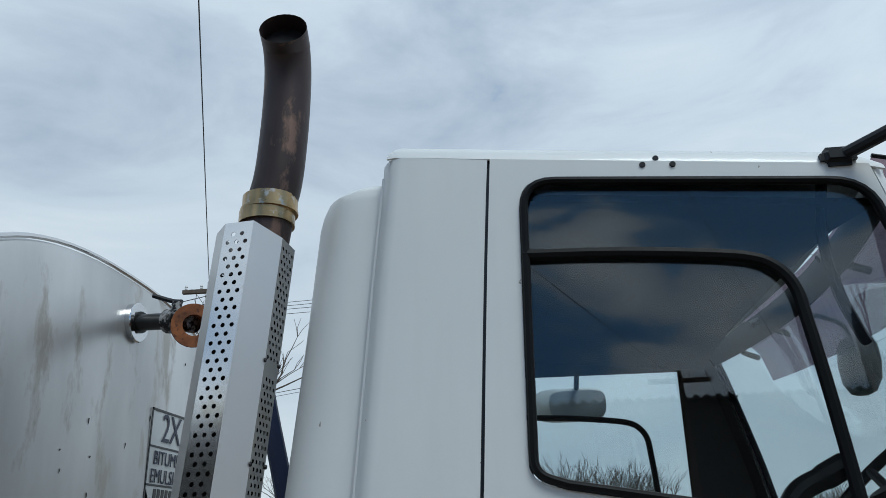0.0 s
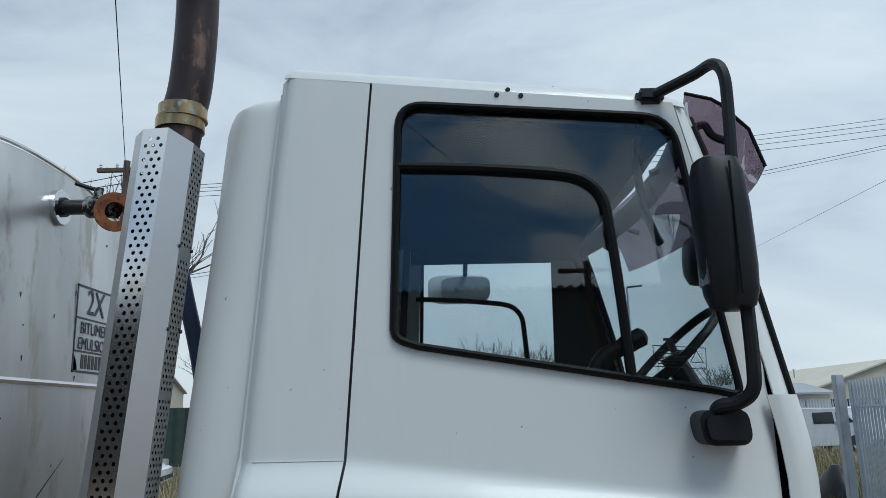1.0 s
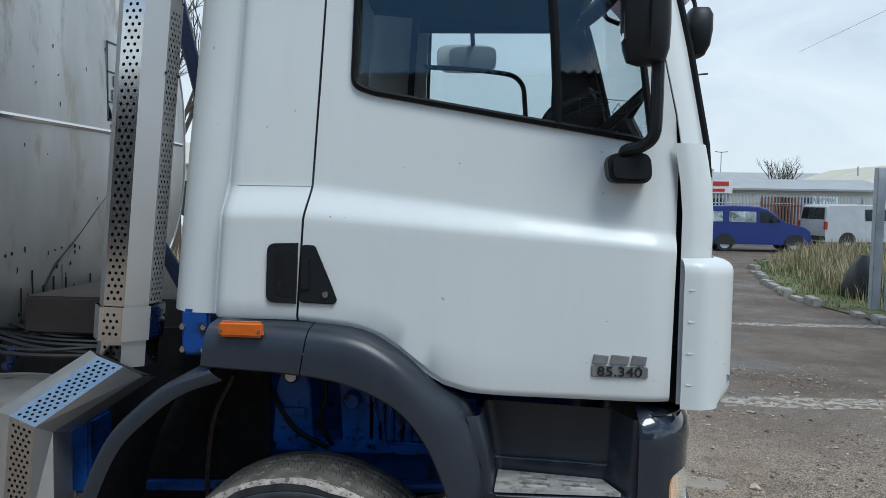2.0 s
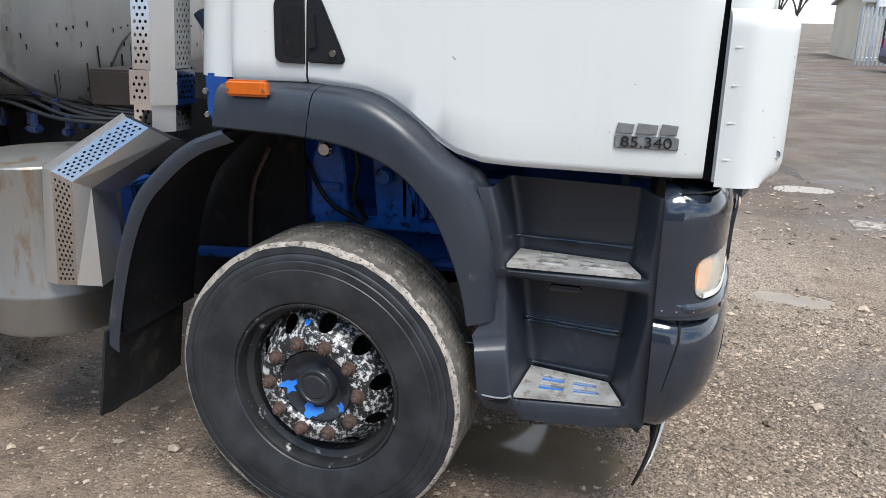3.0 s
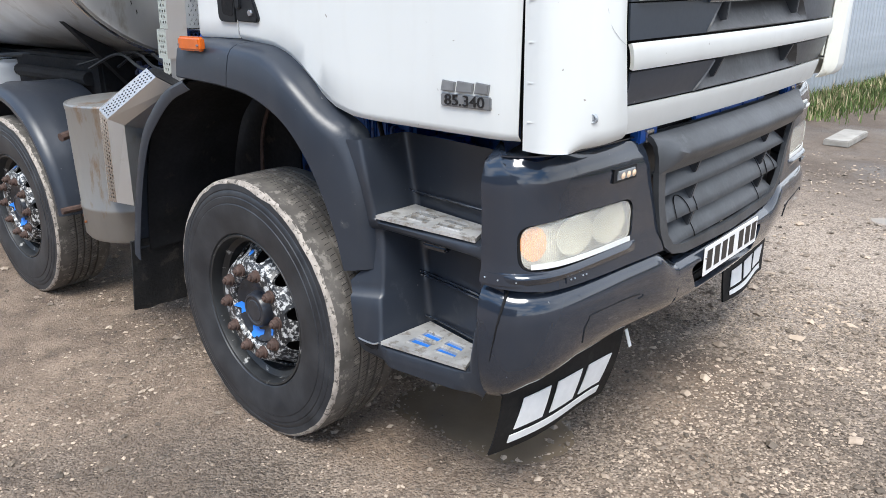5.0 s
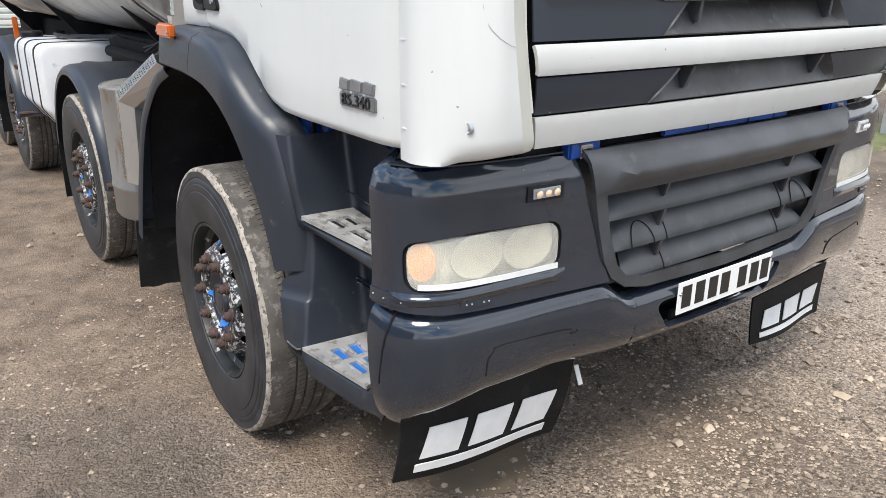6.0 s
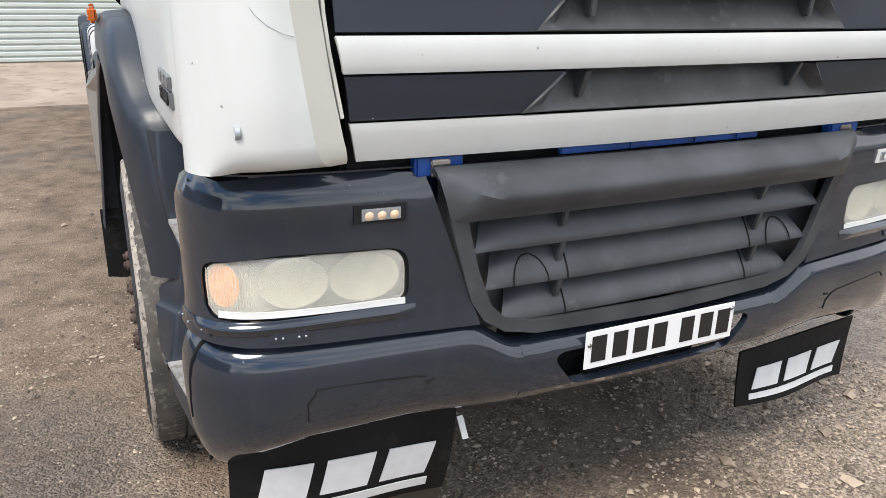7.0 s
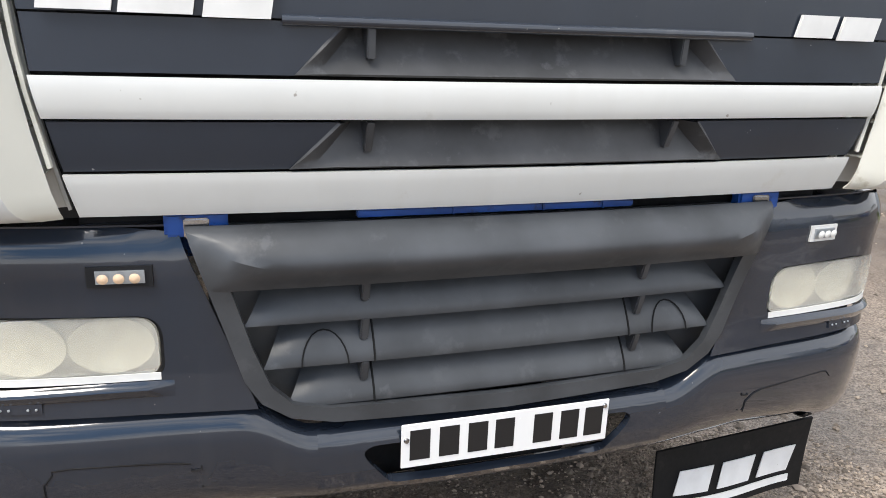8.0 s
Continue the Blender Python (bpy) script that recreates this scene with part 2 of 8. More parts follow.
def thing(name, at, label, category, group="", kind=""):
    ob = new(name)
    ob.location = at
    ob.empty_display_size = 0.1
    return tagged(ob, label, category, group, kind)


def mesh_of(name, bm, material, smooth=35):
    me = bpy.data.meshes.new(name)
    bmesh.ops.recalc_face_normals(bm, faces=bm.faces[:])
    if smooth:
        lim = radians(smooth)
        for f in bm.faces:
            f.smooth = True
        for e in bm.edges:
            e.smooth = len(e.link_faces) == 2 and e.calc_face_angle(0) < lim
    bm.to_mesh(me)
    bm.free()
    for m in material if isinstance(material, (list, tuple)) else (material,):
        me.materials.append(m)
    return me


def part(name, bm, material, parent, label="", smooth=35):
    ob = new(name, mesh_of(name, bm, material, smooth))
    ob.parent = parent
    if parent.parent is None:
        ob.matrix_parent_inverse = Matrix.Translation(-parent.location)
    if label:
        ob["label"] = label
    return ob


def single(name, bm, material, label, category, group="", kind="", smooth=35):
    return tagged(new(name, mesh_of(name, bm, material, smooth)), label, category, group, kind)


def lerp(a, b, t):
    return a + (b - a) * t


def interp(v, table):
    if v <= table[0][0]:
        return table[0][1]
    for (a, fa), (b, fb) in zip(table, table[1:]):
        if v <= b:
            return fa + (fb - fa) * (v - a) / (b - a)
    return table[-1][1]


def sstep(t):
    t = max(0.0, min(1.0, t))
    return t * t * (3 - 2 * t)


def box(bm, x0, x1, y0, y1, z0, z1, bevel=0.0, seg=2):
    r = bmesh.ops.create_cube(bm, size=1)
    for v in r["verts"]:
        v.co = Vector((lerp(x0, x1, v.co.x + 0.5), lerp(y0, y1, v.co.y + 0.5), lerp(z0, z1, v.co.z + 0.5)))
    if bevel:
        es = list({e for v in r["verts"] for e in v.link_edges})
        return bmesh.ops.bevel(bm, geom=es, offset=bevel, segments=seg, affect="EDGES", clamp_overlap=True)["verts"]
    return r["verts"]


def prism(bm, pts, axis, d0, d1, bevel=0.0):
    """A polygon of two coordinates, drawn along an axis from d0 to d1."""
    def at(p, d):
        return {"x": (d, p[0], p[1]), "y": (p[0], d, p[1]), "z": (p[0], p[1], d)}[axis]
    a = [bm.verts.new(at(p, d0)) for p in pts]
    b = [bm.verts.new(at(p, d1)) for p in pts]
    fs = [bm.faces.new(a), bm.faces.new(b[::-1])]
    n = len(pts)
    for i in range(n):
        fs.append(bm.faces.new((a[i], a[(i + 1) % n], b[(i + 1) % n], b[i])))
    if bevel:
        es = [e for f in fs[:2] for e in f.edges]
        bmesh.ops.recalc_face_normals(bm, faces=fs)
        bmesh.ops.bevel(bm, geom=es, offset=bevel, segments=2, affect="EDGES", clamp_overlap=True)


def loft(bm, rings, closed=True, caps=True):
    vs = [[bm.verts.new(p) for p in r] for r in rings]
    n = len(rings[0])
    for a, b in zip(vs, vs[1:]):
        for i in range(n if closed else n - 1):
            j = (i + 1) % n
            bm.faces.new((a[i], a[j], b[j], b[i]))
    if closed and caps:
        bm.faces.new(vs[0][::-1])
        bm.faces.new(vs[-1])
    return vs


def sheet(bm, f, us, vs, thick=0.0):
    """A surface f(u, v) over a grid, with a thickness."""
    rows = [[bm.verts.new(f(u, v)) for u in us] for v in vs]
    fs = [bm.faces.new((rows[j][i], rows[j][i + 1], rows[j + 1][i + 1], rows[j + 1][i])) for j in range(len(vs) - 1) for i in range(len(us) - 1)]
    if thick:
        bmesh.ops.recalc_face_normals(bm, faces=fs)
        bmesh.ops.solidify(bm, geom=fs, thickness=thick)


def span(a, b, n):
    return [lerp(a, b, i / n) for i in range(n + 1)]


def rpoly(pts, r, seg=6):
    """A polygon with rounded corners; r: one radius or one per corner."""
    out, n = [], len(pts)
    rs = r if isinstance(r, (list, tuple)) else [r] * n
    for i in range(n):
        p, a, b = Vector(pts[i]), Vector(pts[i - 1]), Vector(pts[(i + 1) % n])
        da, db = (a - p).normalized(), (b - p).normalized()
        if rs[i] <= 0:
            out.append(tuple(p))
            continue
        ang = da.angle(db) / 2
        d = min(rs[i] / max(0.05, math.tan(ang)), (a - p).length * 0.49, (b - p).length * 0.49)
        s, e = p + da * d, p + db * d
        for k in range(seg + 1):
            t = k / seg
            out.append(tuple((1 - t) ** 2 * s + 2 * t * (1 - t) * p + t * t * e))
    return out


def ray_poly(c, a, poly):
    dx, dy, best = math.cos(a), math.sin(a), 0.0
    n = len(poly)
    for i in range(n):
        (x1, y1), (x2, y2) = poly[i], poly[(i + 1) % n]
        ex, ey = x2 - x1, y2 - y1
        den = dx * ey - dy * ex
        if abs(den) < 1e-12:
            continue
        t = ((x1 - c[0]) * ey - (y1 - c[1]) * ex) / den
        u = ((x1 - c[0]) * dy - (y1 - c[1]) * dx) / den
        if t > 0 and -1e-6 <= u <= 1 + 1e-6:
            best = max(best, t)
    return (c[0] + dx * best, c[1] + dy * best)


def ring_patch(bm, outer, inner, f, k=6, n=48, centre=None, thick=0.0, power=1.0):
    """The surface f over the area between two star-shaped outlines."""
    c = centre or (sum(p[0] for p in inner) / len(inner), sum(p[1] for p in inner) / len(inner))
    angs = [math.atan2(p[1] - c[1], p[0] - c[0]) for p in list(outer) + list(inner)] + [-math.pi + 2 * math.pi * i / n for i in range(n)]
    use = []
    for a in sorted(angs):
        if not use or a - use[-1] > 0.004:
            use.append(a)
    rings = []
    o, q = [ray_poly(c, a, outer) for a in use], [ray_poly(c, a, inner) for a in use]
    for j in range(k + 1):
        t = (j / k) ** power
        rings.append([f(lerp(p[0], r[0], t), lerp(p[1], r[1], t)) for p, r in zip(q, o)])
    before = set(bm.faces)
    loft(bm, rings, True, False)
    fs = [g for g in bm.faces if g not in before]
    if thick:
        bmesh.ops.recalc_face_normals(bm, faces=fs)
        bmesh.ops.solidify(bm, geom=fs, thickness=thick)


def fill(bm, outline, f, thick=0.0, k=4):
    """The surface f over a star-shaped outline."""
    c = (sum(p[0] for p in outline) / len(outline), sum(p[1] for p in outline) / len(outline))
    before = set(bm.faces)
    mid = bm.verts.new(f(*c))
    prev, n = None, len(outline)
    for j in range(1, k + 1):
        ring = [bm.verts.new(f(lerp(c[0], p[0], j / k), lerp(c[1], p[1], j / k))) for p in outline]
        for i in range(n):
            m = (i + 1) % n
            bm.faces.new((mid, ring[i], ring[m]) if prev is None else (prev[i], ring[i], ring[m], prev[m]))
        prev = ring
    fs = [g for g in bm.faces if g not in before]
    if thick:
        bmesh.ops.recalc_face_normals(bm, faces=fs)
        bmesh.ops.solidify(bm, geom=fs, thickness=thick)


def smooth_path(pts, n=6):
    """A Catmull-Rom line through the points."""
    ps = [Vector(p) for p in pts]
    ps = [2 * ps[0] - ps[1]] + ps + [2 * ps[-1] - ps[-2]]
    out = []
    for i in range(1, len(ps) - 2):
        for k in range(n):
            t = k / n
            a, b, c, d = ps[i - 1], ps[i], ps[i + 1], ps[i + 2]
            out.append(0.5 * ((2 * b) + (c - a) * t + (2 * a - 5 * b + 4 * c - d) * t * t + (3 * b - a - 3 * c + d) * t ** 3))
    return out + [ps[-2]]


def tube(bm, pts, r, seg=8, closed=False, flat=1.0, up=(0, 0, 1)):
    """A round bar along a line; r: radius or a list of radii; flat: its second axis over its first."""
    ps = [Vector(p) for p in pts]
    n = len(ps)
    rings, side = [], None
    for i, p in enumerate(ps):
        a, b = (ps[i - 1], ps[(i + 1) % n]) if closed else (ps[max(0, i - 1)], ps[min(n - 1, i + 1)])
        t = (b - a).normalized()
        if side is None:
            side = t.cross(Vector(up))
            if side.length < 0.1:
                side = t.cross(Vector((1, 0.2, 0)))
        side = (side - t * side.dot(t)).normalized()
        w = t.cross(side)
        rad = r[i] if isinstance(r, (list, tuple)) else r
        rings.append([p + side * math.cos(2 * math.pi * k / seg) * rad + w * math.sin(2 * math.pi * k / seg) * rad * flat for k in range(seg)])
    if closed:
        rings.append(rings[0])
        vs = [[bm.verts.new(q) for q in g] for g in rings[:-1]]
        vs.append(vs[0])
        for a, b in zip(vs, vs[1:]):
            for i in range(seg):
                j = (i + 1) % seg
                bm.faces.new((a[i], a[j], b[j], b[i]))
    else:
        loft(bm, rings)


def lathe(bm, prof, centre, axis="y", seg=48, close=False):
    """Turn a profile of (radius, distance along the axis)."""
    cx, cy, cz = centre
    rings = []
    for r, d in prof:
        ring = []
        for k in range(seg):
            a = 2 * math.pi * k / seg
            u, v = r * math.cos(a), r * math.sin(a)
            ring.append({"y": (cx + u, cy + d, cz + v), "x": (cx + d, cy + u, cz + v), "z": (cx + u, cy + v, cz + d)}[axis])
        rings.append(ring)
    loft(bm, rings, True, close)


def rod(bm, a, b, r, seg=10):
    tube(bm, [a, b], r, seg)


def lettering(text, size, depth, material, parent, m, name="lettering", spread=1.0):
    """Raised letters as a mesh; m: the pose of the text's plane."""
    cu = bpy.data.curves.new(name, "FONT")
    cu.body, cu.size, cu.extrude, cu.align_x, cu.align_y = text, size, depth, "CENTER", "CENTER"
    tmp = bpy.data.objects.new(name, cu)
    me = bpy.data.meshes.new_from_object(tmp)
    bpy.data.objects.remove(tmp)
    me.transform(m @ Matrix.Diagonal((spread, 1, 1, 1)))
    me.materials.clear()
    me.materials.append(material)
    ob = new(name, me)
    ob.parent = parent
    if parent.parent is None:
        ob.matrix_parent_inverse = Matrix.Translation(-parent.location)
    return ob


# ---- the truck's cab ----
truck = thing("tanker_truck", (-0.23, YC, 0), "white and anthracite tanker truck cab on blue chassis", "truck")

GAP = [(1.52, -0.203), (1.86, -0.183), (1.97, -0.166), (2.3, -0.147), (2.75, -0.122), (3.12, -0.098)]
REAR = [(1.53, -0.50), (1.97, -0.468), (2.3, -0.445), (2.81, -0.411), (3.14, -0.385)]
FRONT = [(1.30, 1.0), (2.13, 1.015), (2.61, 0.905), (2.9, 0.845), (3.0, 0.825)]


def top_z(x):
    """Height of the seam between side skin and roof, falling to the front."""
    return 3.09 - 0.105 * x


ARCH = [(-0.5, 1.532), (-0.18, 1.53), (0.0, 1.512), (0.1, 1.475), (0.2, 1.395), (0.28, 1.338), (0.38, 1.31), (0.5, 1.305), (1.05, 1.30)]


def lin(t):
    """A straight bevel with short rounded ends."""
    t = max(0.0, min(1.0, t))
    return lerp(t, sstep(t), 0.45)


def side_y(x, z):
    t = max(0.0, min(1.0, (x + 0.16) / 1.16))
    c1, c2 = 1.868 - 0.085 * t, 1.972 - 0.135 * t
    y = 0.012 + 0.055 * (1 - 0.5 * t) * lin((z - c1) / (c2 - c1)) + max(0.0, z - c2) * 0.05
    b = interp(x, ARCH)
    y += 0.012 * (1 - min(1.0, max(0.0, (z - b) / 0.022))) ** 2
    return y + 0.03 * max(0.0, (x - 0.9) / 0.12) ** 2 * (1 if z < 2.2 else 0.6)


def flip(p, far):
    return (p[0], 2 * YC - p[1], p[2]) if far else p


def crease(u):
    return 1.868 - 0.085 * u, 1.972 - 0.135 * u


def belt(x):
    return 2.235 - 0.155 * x / 0.9


WINDOW = rpoly([(-0.022, 3.034), (0.82, 2.963), (0.932, 2.112), (0.867, 2.128), (0.03, 2.27), (-0.042, 2.295)], [0.08, 0.12, 0.07, 0.0, 0.0, 0.07])


def scale_loop(loop, d):
    cx, cy = sum(p[0] for p in loop) / len(loop), sum(p[1] for p in loop) / len(loop)
    out = []
    for x, y in loop:
        v = Vector((x - cx, y - cy))
        out.append((x + d * v.x / v.length, y + d * v.y / v.length))
    return out


def door_lower(bm, far, x0, x1):
    """Skin from the sill to the belt line between two edges x0(z), x1(z)."""
    us = span(0, 1, 30)

    def f(u, row):
        xa = lerp(x0(1.8), x1(1.8), u)
        c1, c2 = crease(max(0.0, min(1.0, (xa + 0.16) / 1.16)))
        zb, zt = interp(xa, ARCH), belt(xa)
        zs = [zb, zb + 0.006, zb + 0.014, zb + 0.024] + [lerp(zb + 0.024, c1 - 0.03, i / 4) for i in range(1, 5)] + [lerp(c1 - 0.01, c2 + 0.01, i / 8) for i in range(9)] + [lerp(c2 + 0.02, zt, i / 3) for i in range(4)]
        z = zs[row]
        x = lerp(x0(z), x1(z), u)
        return flip((x, side_y(x, z), z), far)
    sheet(bm, f, us, range(21))
    return [f(u, 20) for u in us]


def make_door(far):
    gap = 0.004
    x0, x1 = (lambda z: interp(z, GAP) + gap), (lambda z: interp(z, FRONT))
    bm = bmesh.new()
    low = door_lower(bm, far, x0, x1)
    outer = [(q[0], q[2] - 0.012) for q in low]
    outer += [(x1(z), z) for z in (2.2, 2.4, 2.61, 2.8, 2.9)] + [(x, top_z(x)) for x in (0.825, 0.7, 0.5, 0.3, 0.1, 0.0)] + [(x0(z), z) for z in (top_z(-0.1), 2.8, 2.56)]
    ring_patch(bm, outer, scale_loop(WINDOW, 0.004), lambda x, z: flip((x, side_y(x, z) + 0.0008 * (1 - sstep((z - belt(x) + 0.012) / 0.03)), z), far), k=8, n=72, centre=(0.4, 2.5))
    bmesh.ops.remove_doubles(bm, verts=bm.verts[:], dist=0.0001)
    bmesh.ops.recalc_face_normals(bm, faces=bm.faces[:])
    bmesh.ops.solidify(bm, geom=bm.faces[:], thickness=0.004)
    door = part("door", bm, WHITE, truck, "white cab door with a large tinted window")
    # window gasket, slider bar and panes
    bm = bmesh.new()
    tube(bm, [flip((x, side_y(x, z) - 0.004, z), far) for x, z in scale_loop(WINDOW, -0.010)], 0.014, 8, closed=True, flat=0.8)
    part("window_gasket", bm, GASKET, door)
    slide = [(-0.025, 2.82), (0.2, 2.81), (0.40, 2.792), (0.50, 2.777), (0.553, 2.752), (0.59, 2.70), (0.602, 2.61), (0.615, 2.44), (0.63, 2.165)]
    bm = bmesh.new()
    if far:
        slide = [(x - 0.03, z - 0.075) for x, z in slide[:-1]] + [(0.60, 2.165)]
    tube(bm, [flip((p.x, side_y(p.x, p.y) - 0.002, p.y), far) for p in smooth_path([(x, z, 0) for x, z in slide])], 0.015, 8)
    part("window_bar", bm, GASKET, door)
    bm = bmesh.new()
    fill(bm, scale_loop(WINDOW, -0.006), lambda x, z: flip((x, side_y(x, z) + 0.012, z), far), 0.004, 5)
    part("window_pane", bm, GLASS, door).visible_shadow = False
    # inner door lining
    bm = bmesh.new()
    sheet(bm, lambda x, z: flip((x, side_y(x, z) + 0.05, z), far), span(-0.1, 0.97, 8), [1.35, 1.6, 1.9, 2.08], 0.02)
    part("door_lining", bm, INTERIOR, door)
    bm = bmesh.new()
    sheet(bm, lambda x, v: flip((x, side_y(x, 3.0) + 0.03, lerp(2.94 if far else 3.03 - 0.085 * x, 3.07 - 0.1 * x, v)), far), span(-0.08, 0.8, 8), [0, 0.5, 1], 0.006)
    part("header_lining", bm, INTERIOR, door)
    if not far:
        # recessed pull with its black surround and lock barrel
        bm = bmesh.new()
        prism(bm, rpoly([(-0.298, 1.782), (-0.197, 1.785), (-0.204, 1.587), (-0.303, 1.59)], [0.028, 0.0, 0.0, 0.028], 5), "y", 0.002, 0.03)
        hr = part("handle_recess", bm, BLACK, truck, "black recess of the door pull")
        # thin flat plate, its dark colour stands for the shaded finger well
        bm = bmesh.new()
        prism(bm, rpoly([(-0.275, 1.755), (-0.205, 1.765), (-0.209, 1.605), (-0.275, 1.615)], 0.02, 4), "y", 0.0005, 0.003)
        part("finger_well", bm, VOID, hr, "dark plate for the shaded finger well")
        bm = bmesh.new()
        prism(bm, rpoly([(-0.185, 1.78), (-0.142, 1.778), (-0.085, 1.645), (-0.068, 1.60), (-0.08, 1.588), (-0.194, 1.592)], 0.014), "y", 0.0, 0.03, 0.004)
        h = part("door_handle", bm, BLACK, door, "black plastic door handle")
        bm = bmesh.new()
        prism(bm, rpoly([(-0.184, 1.74), (-0.158, 1.735), (-0.155, 1.635), (-0.187, 1.63)], 0.01), "y", -0.008, 0.01, 0.004)
        part("grip", bm, BLACK, h)
        bm = bmesh.new()
        lathe(bm, [(0.0, -0.012), (0.010, -0.012), (0.012, -0.008), (0.012, 0.01)], (-0.105, 0.006, 1.62), "y", 16)
        part("lock", bm, CHROME, h, "round metal lock barrel")
        # badge of plain shapes and the model plate
        for i, (a, b) in enumerate([(0.752, 0.803), (0.807, 0.868), (0.872, 0.922)]):
            bm = bmesh.new()
            prism(bm, [(a, 1.422), (b - 0.004, 1.422), (b, 1.448), (a + 0.006, 1.452)], "y", 0.003, 0.014, 0.002)
            part("badge", bm, BADGE, door, "satin metal badge shape")
        bm = bmesh.new()
        box(bm, 0.75, 0.926, 0.005, 0.016, 1.38, 1.415, 0.003)
        pl = part("model_plate", bm, BADGE, door, "grey plate with dark numerals")
        lettering("85.340", 0.042, 0.002, INK, pl, pose(0.838, 0.003, 1.398, 90, 0, 0), spread=1.25)
    return door


def quarter(far):
    bm = bmesh.new()
    x0, x1 = (lambda z: interp(z, REAR)), (lambda z: interp(z, GAP) - 0.004)

    def f(u, z):
        x = lerp(x0(z), x1(z), u)
        z = z if z < 3.08 else top_z(x)
        return flip((x, side_y(-0.16, z) + 0.06 * max(0.0, 1 - u / 0.18) ** 2, z), far)
    zs = [1.532, 1.545, 1.6, 1.7, 1.8, 1.85] + span(1.86, 1.98, 10) + [2.0, 2.2, 2.5, 2.8, 3.02, 3.12]
    sheet(bm, f, [0, 0.03, 0.07, 0.12, 0.2, 0.4, 0.7, 1], zs, 0.004)
    part("rear_quarter_panel", bm, WHITE, truck)
    # rounded extender behind the cab corner
    bm = bmesh.new()

    def g(a, z):
        s = 1 - 0.9 * max(0.0, (z - 3.045) / 0.075) ** 3 if z > 3.045 else 1
        xr, yo = interp(z, [(1.5, -0.73), (1.93, -0.70), (2.67, -0.635), (3.025, -0.61), (3.075, -0.59), (3.12, -0.5)]), 0.115 + (z - 1.5) * 0.05
        th = radians(a)
        return flip((x0(z) + 0.0 - (x0(z) - xr) * math.sin(th) ** 0.8, yo + (1 - s) * 0.1 + 0.22 * (1 - math.cos(th)) ** 1.1, z), far)
    sheet(bm, g, span(0, 90, 10), [1.53, 1.56, 1.8, 2.1, 2.4, 2.7, 2.9, 3.0, 3.045, 3.07, 3.09, 3.11, 3.12], 0.005)
    part("side_extender", bm, WHITE, truck, "rounded white panel behind the cab")
    bm = bmesh.new()
    tube(bm, [flip((x0(z) + 0.004, side_y(-0.16, z) + 0.058, z), far) for z in span(1.54, 3.09, 14)], 0.008, 6)
    part("panel_bead", bm, WHITE, truck)
    bm = bmesh.new()
    tube(bm, [flip((lerp(x0(2.0), x1(2.0), u), side_y(-0.16, 1.97) + 0.06 * max(0.0, 1 - u / 0.18) ** 2 - 0.0004, 1.97), far) for u in span(0.02, 1, 12)], 0.0016, 5)
    part("panel_seam", bm, GALV, truck)


def shut_line(far):
    bm = bmesh.new()
    sheet(bm, lambda u, z: flip((interp(z, GAP) + u * 0.02, side_y(-0.16, z) + 0.014, z), far), [-1, 1], span(1.53, 3.125, 12), 0.004)
    part("door_seal", bm, MATT, truck)
    bm = bmesh.new()
    sheet(bm, lambda u, z: flip((interp(z, FRONT) + lerp(-0.02, 0.05, u), side_y(0.95, z) + 0.05, z), far), [0, 1], span(1.29, 2.15, 6), 0.004)
    part("door_seal", bm, GASKET, truck)


for far in (False, True):
    make_door(far)
    quarter(far)
    shut_line(far)

# roof and rear wall
bm = bmesh.new()
sec = [(0.0, 0.0), (0.008, 0.022), (0.022, 0.04), (0.05, 0.052), (0.12, 0.062), (0.45, 0.075), (1.04, 0.08)]


def roof_at(i, x):
    m = i if i < 7 else 12 - i
    dy, dz = sec[m]
    y = min(YC, side_y(min(x, 0.82), top_z(x)) + dy)
    y = y if i < 7 else 2 * YC - y
    nose = max(0.0, (x - 0.74) / 0.14)
    tail = max(0.0, (-0.33 - x) / 0.042)
    x2 = x + 0.09 * nose * (1 - ((y - YC) / 1.05) ** 2)
    return (x2, y + (0.012 * tail ** 2) * (1 if i < 6 else -1 if i > 6 else 0), top_z(x) + dz - 0.05 * nose ** 2 * (0.3 + dz * 9) - 0.03 * tail ** 2 * (dz / 0.08))


sheet(bm, roof_at, range(13), [-0.372, -0.362, -0.35, -0.33, -0.1, 0.2, 0.5, 0.74, 0.79, 0.825, 0.85, 0.87], 0.005)
part("roof", bm, WHITE, truck)
bm = bmesh.new()
sheet(bm, lambda y, z: (interp(z, REAR) - 0.005 + 0.02, y, z), span(0.22, 2 * YC - 0.22, 6), span(1.35, 3.10, 6), 0.03)
part("rear_wall", bm, WHITE, truck)
for x, z in ((0.29, 3.047), (0.325, 3.064), (0.364, 3.042)):
    bm = bmesh.new()
    lathe(bm, [(0, -0.004), (0.007, -0.004), (0.009, 0.004)], (x, side_y(x, top_z(x)) + (-0.001 if z < 3.06 else 0.003), z), "y", 12)
    part("roof_plug", bm, BLACK, truck, "small black plug above the window")

# screen pillars, windscreen, its seal and the header panel
SCREEN = [(2.08, 1.13), (2.13, 1.12), (2.48, 1.05), (2.86, 0.95), (3.0, 0.905)]


def screen_x(y, z):
    return interp(z, SCREEN) + 0.13 * (1 - ((y - YC) / 1.0) ** 2) * (1.0 if z < 2.9 else 0.9)


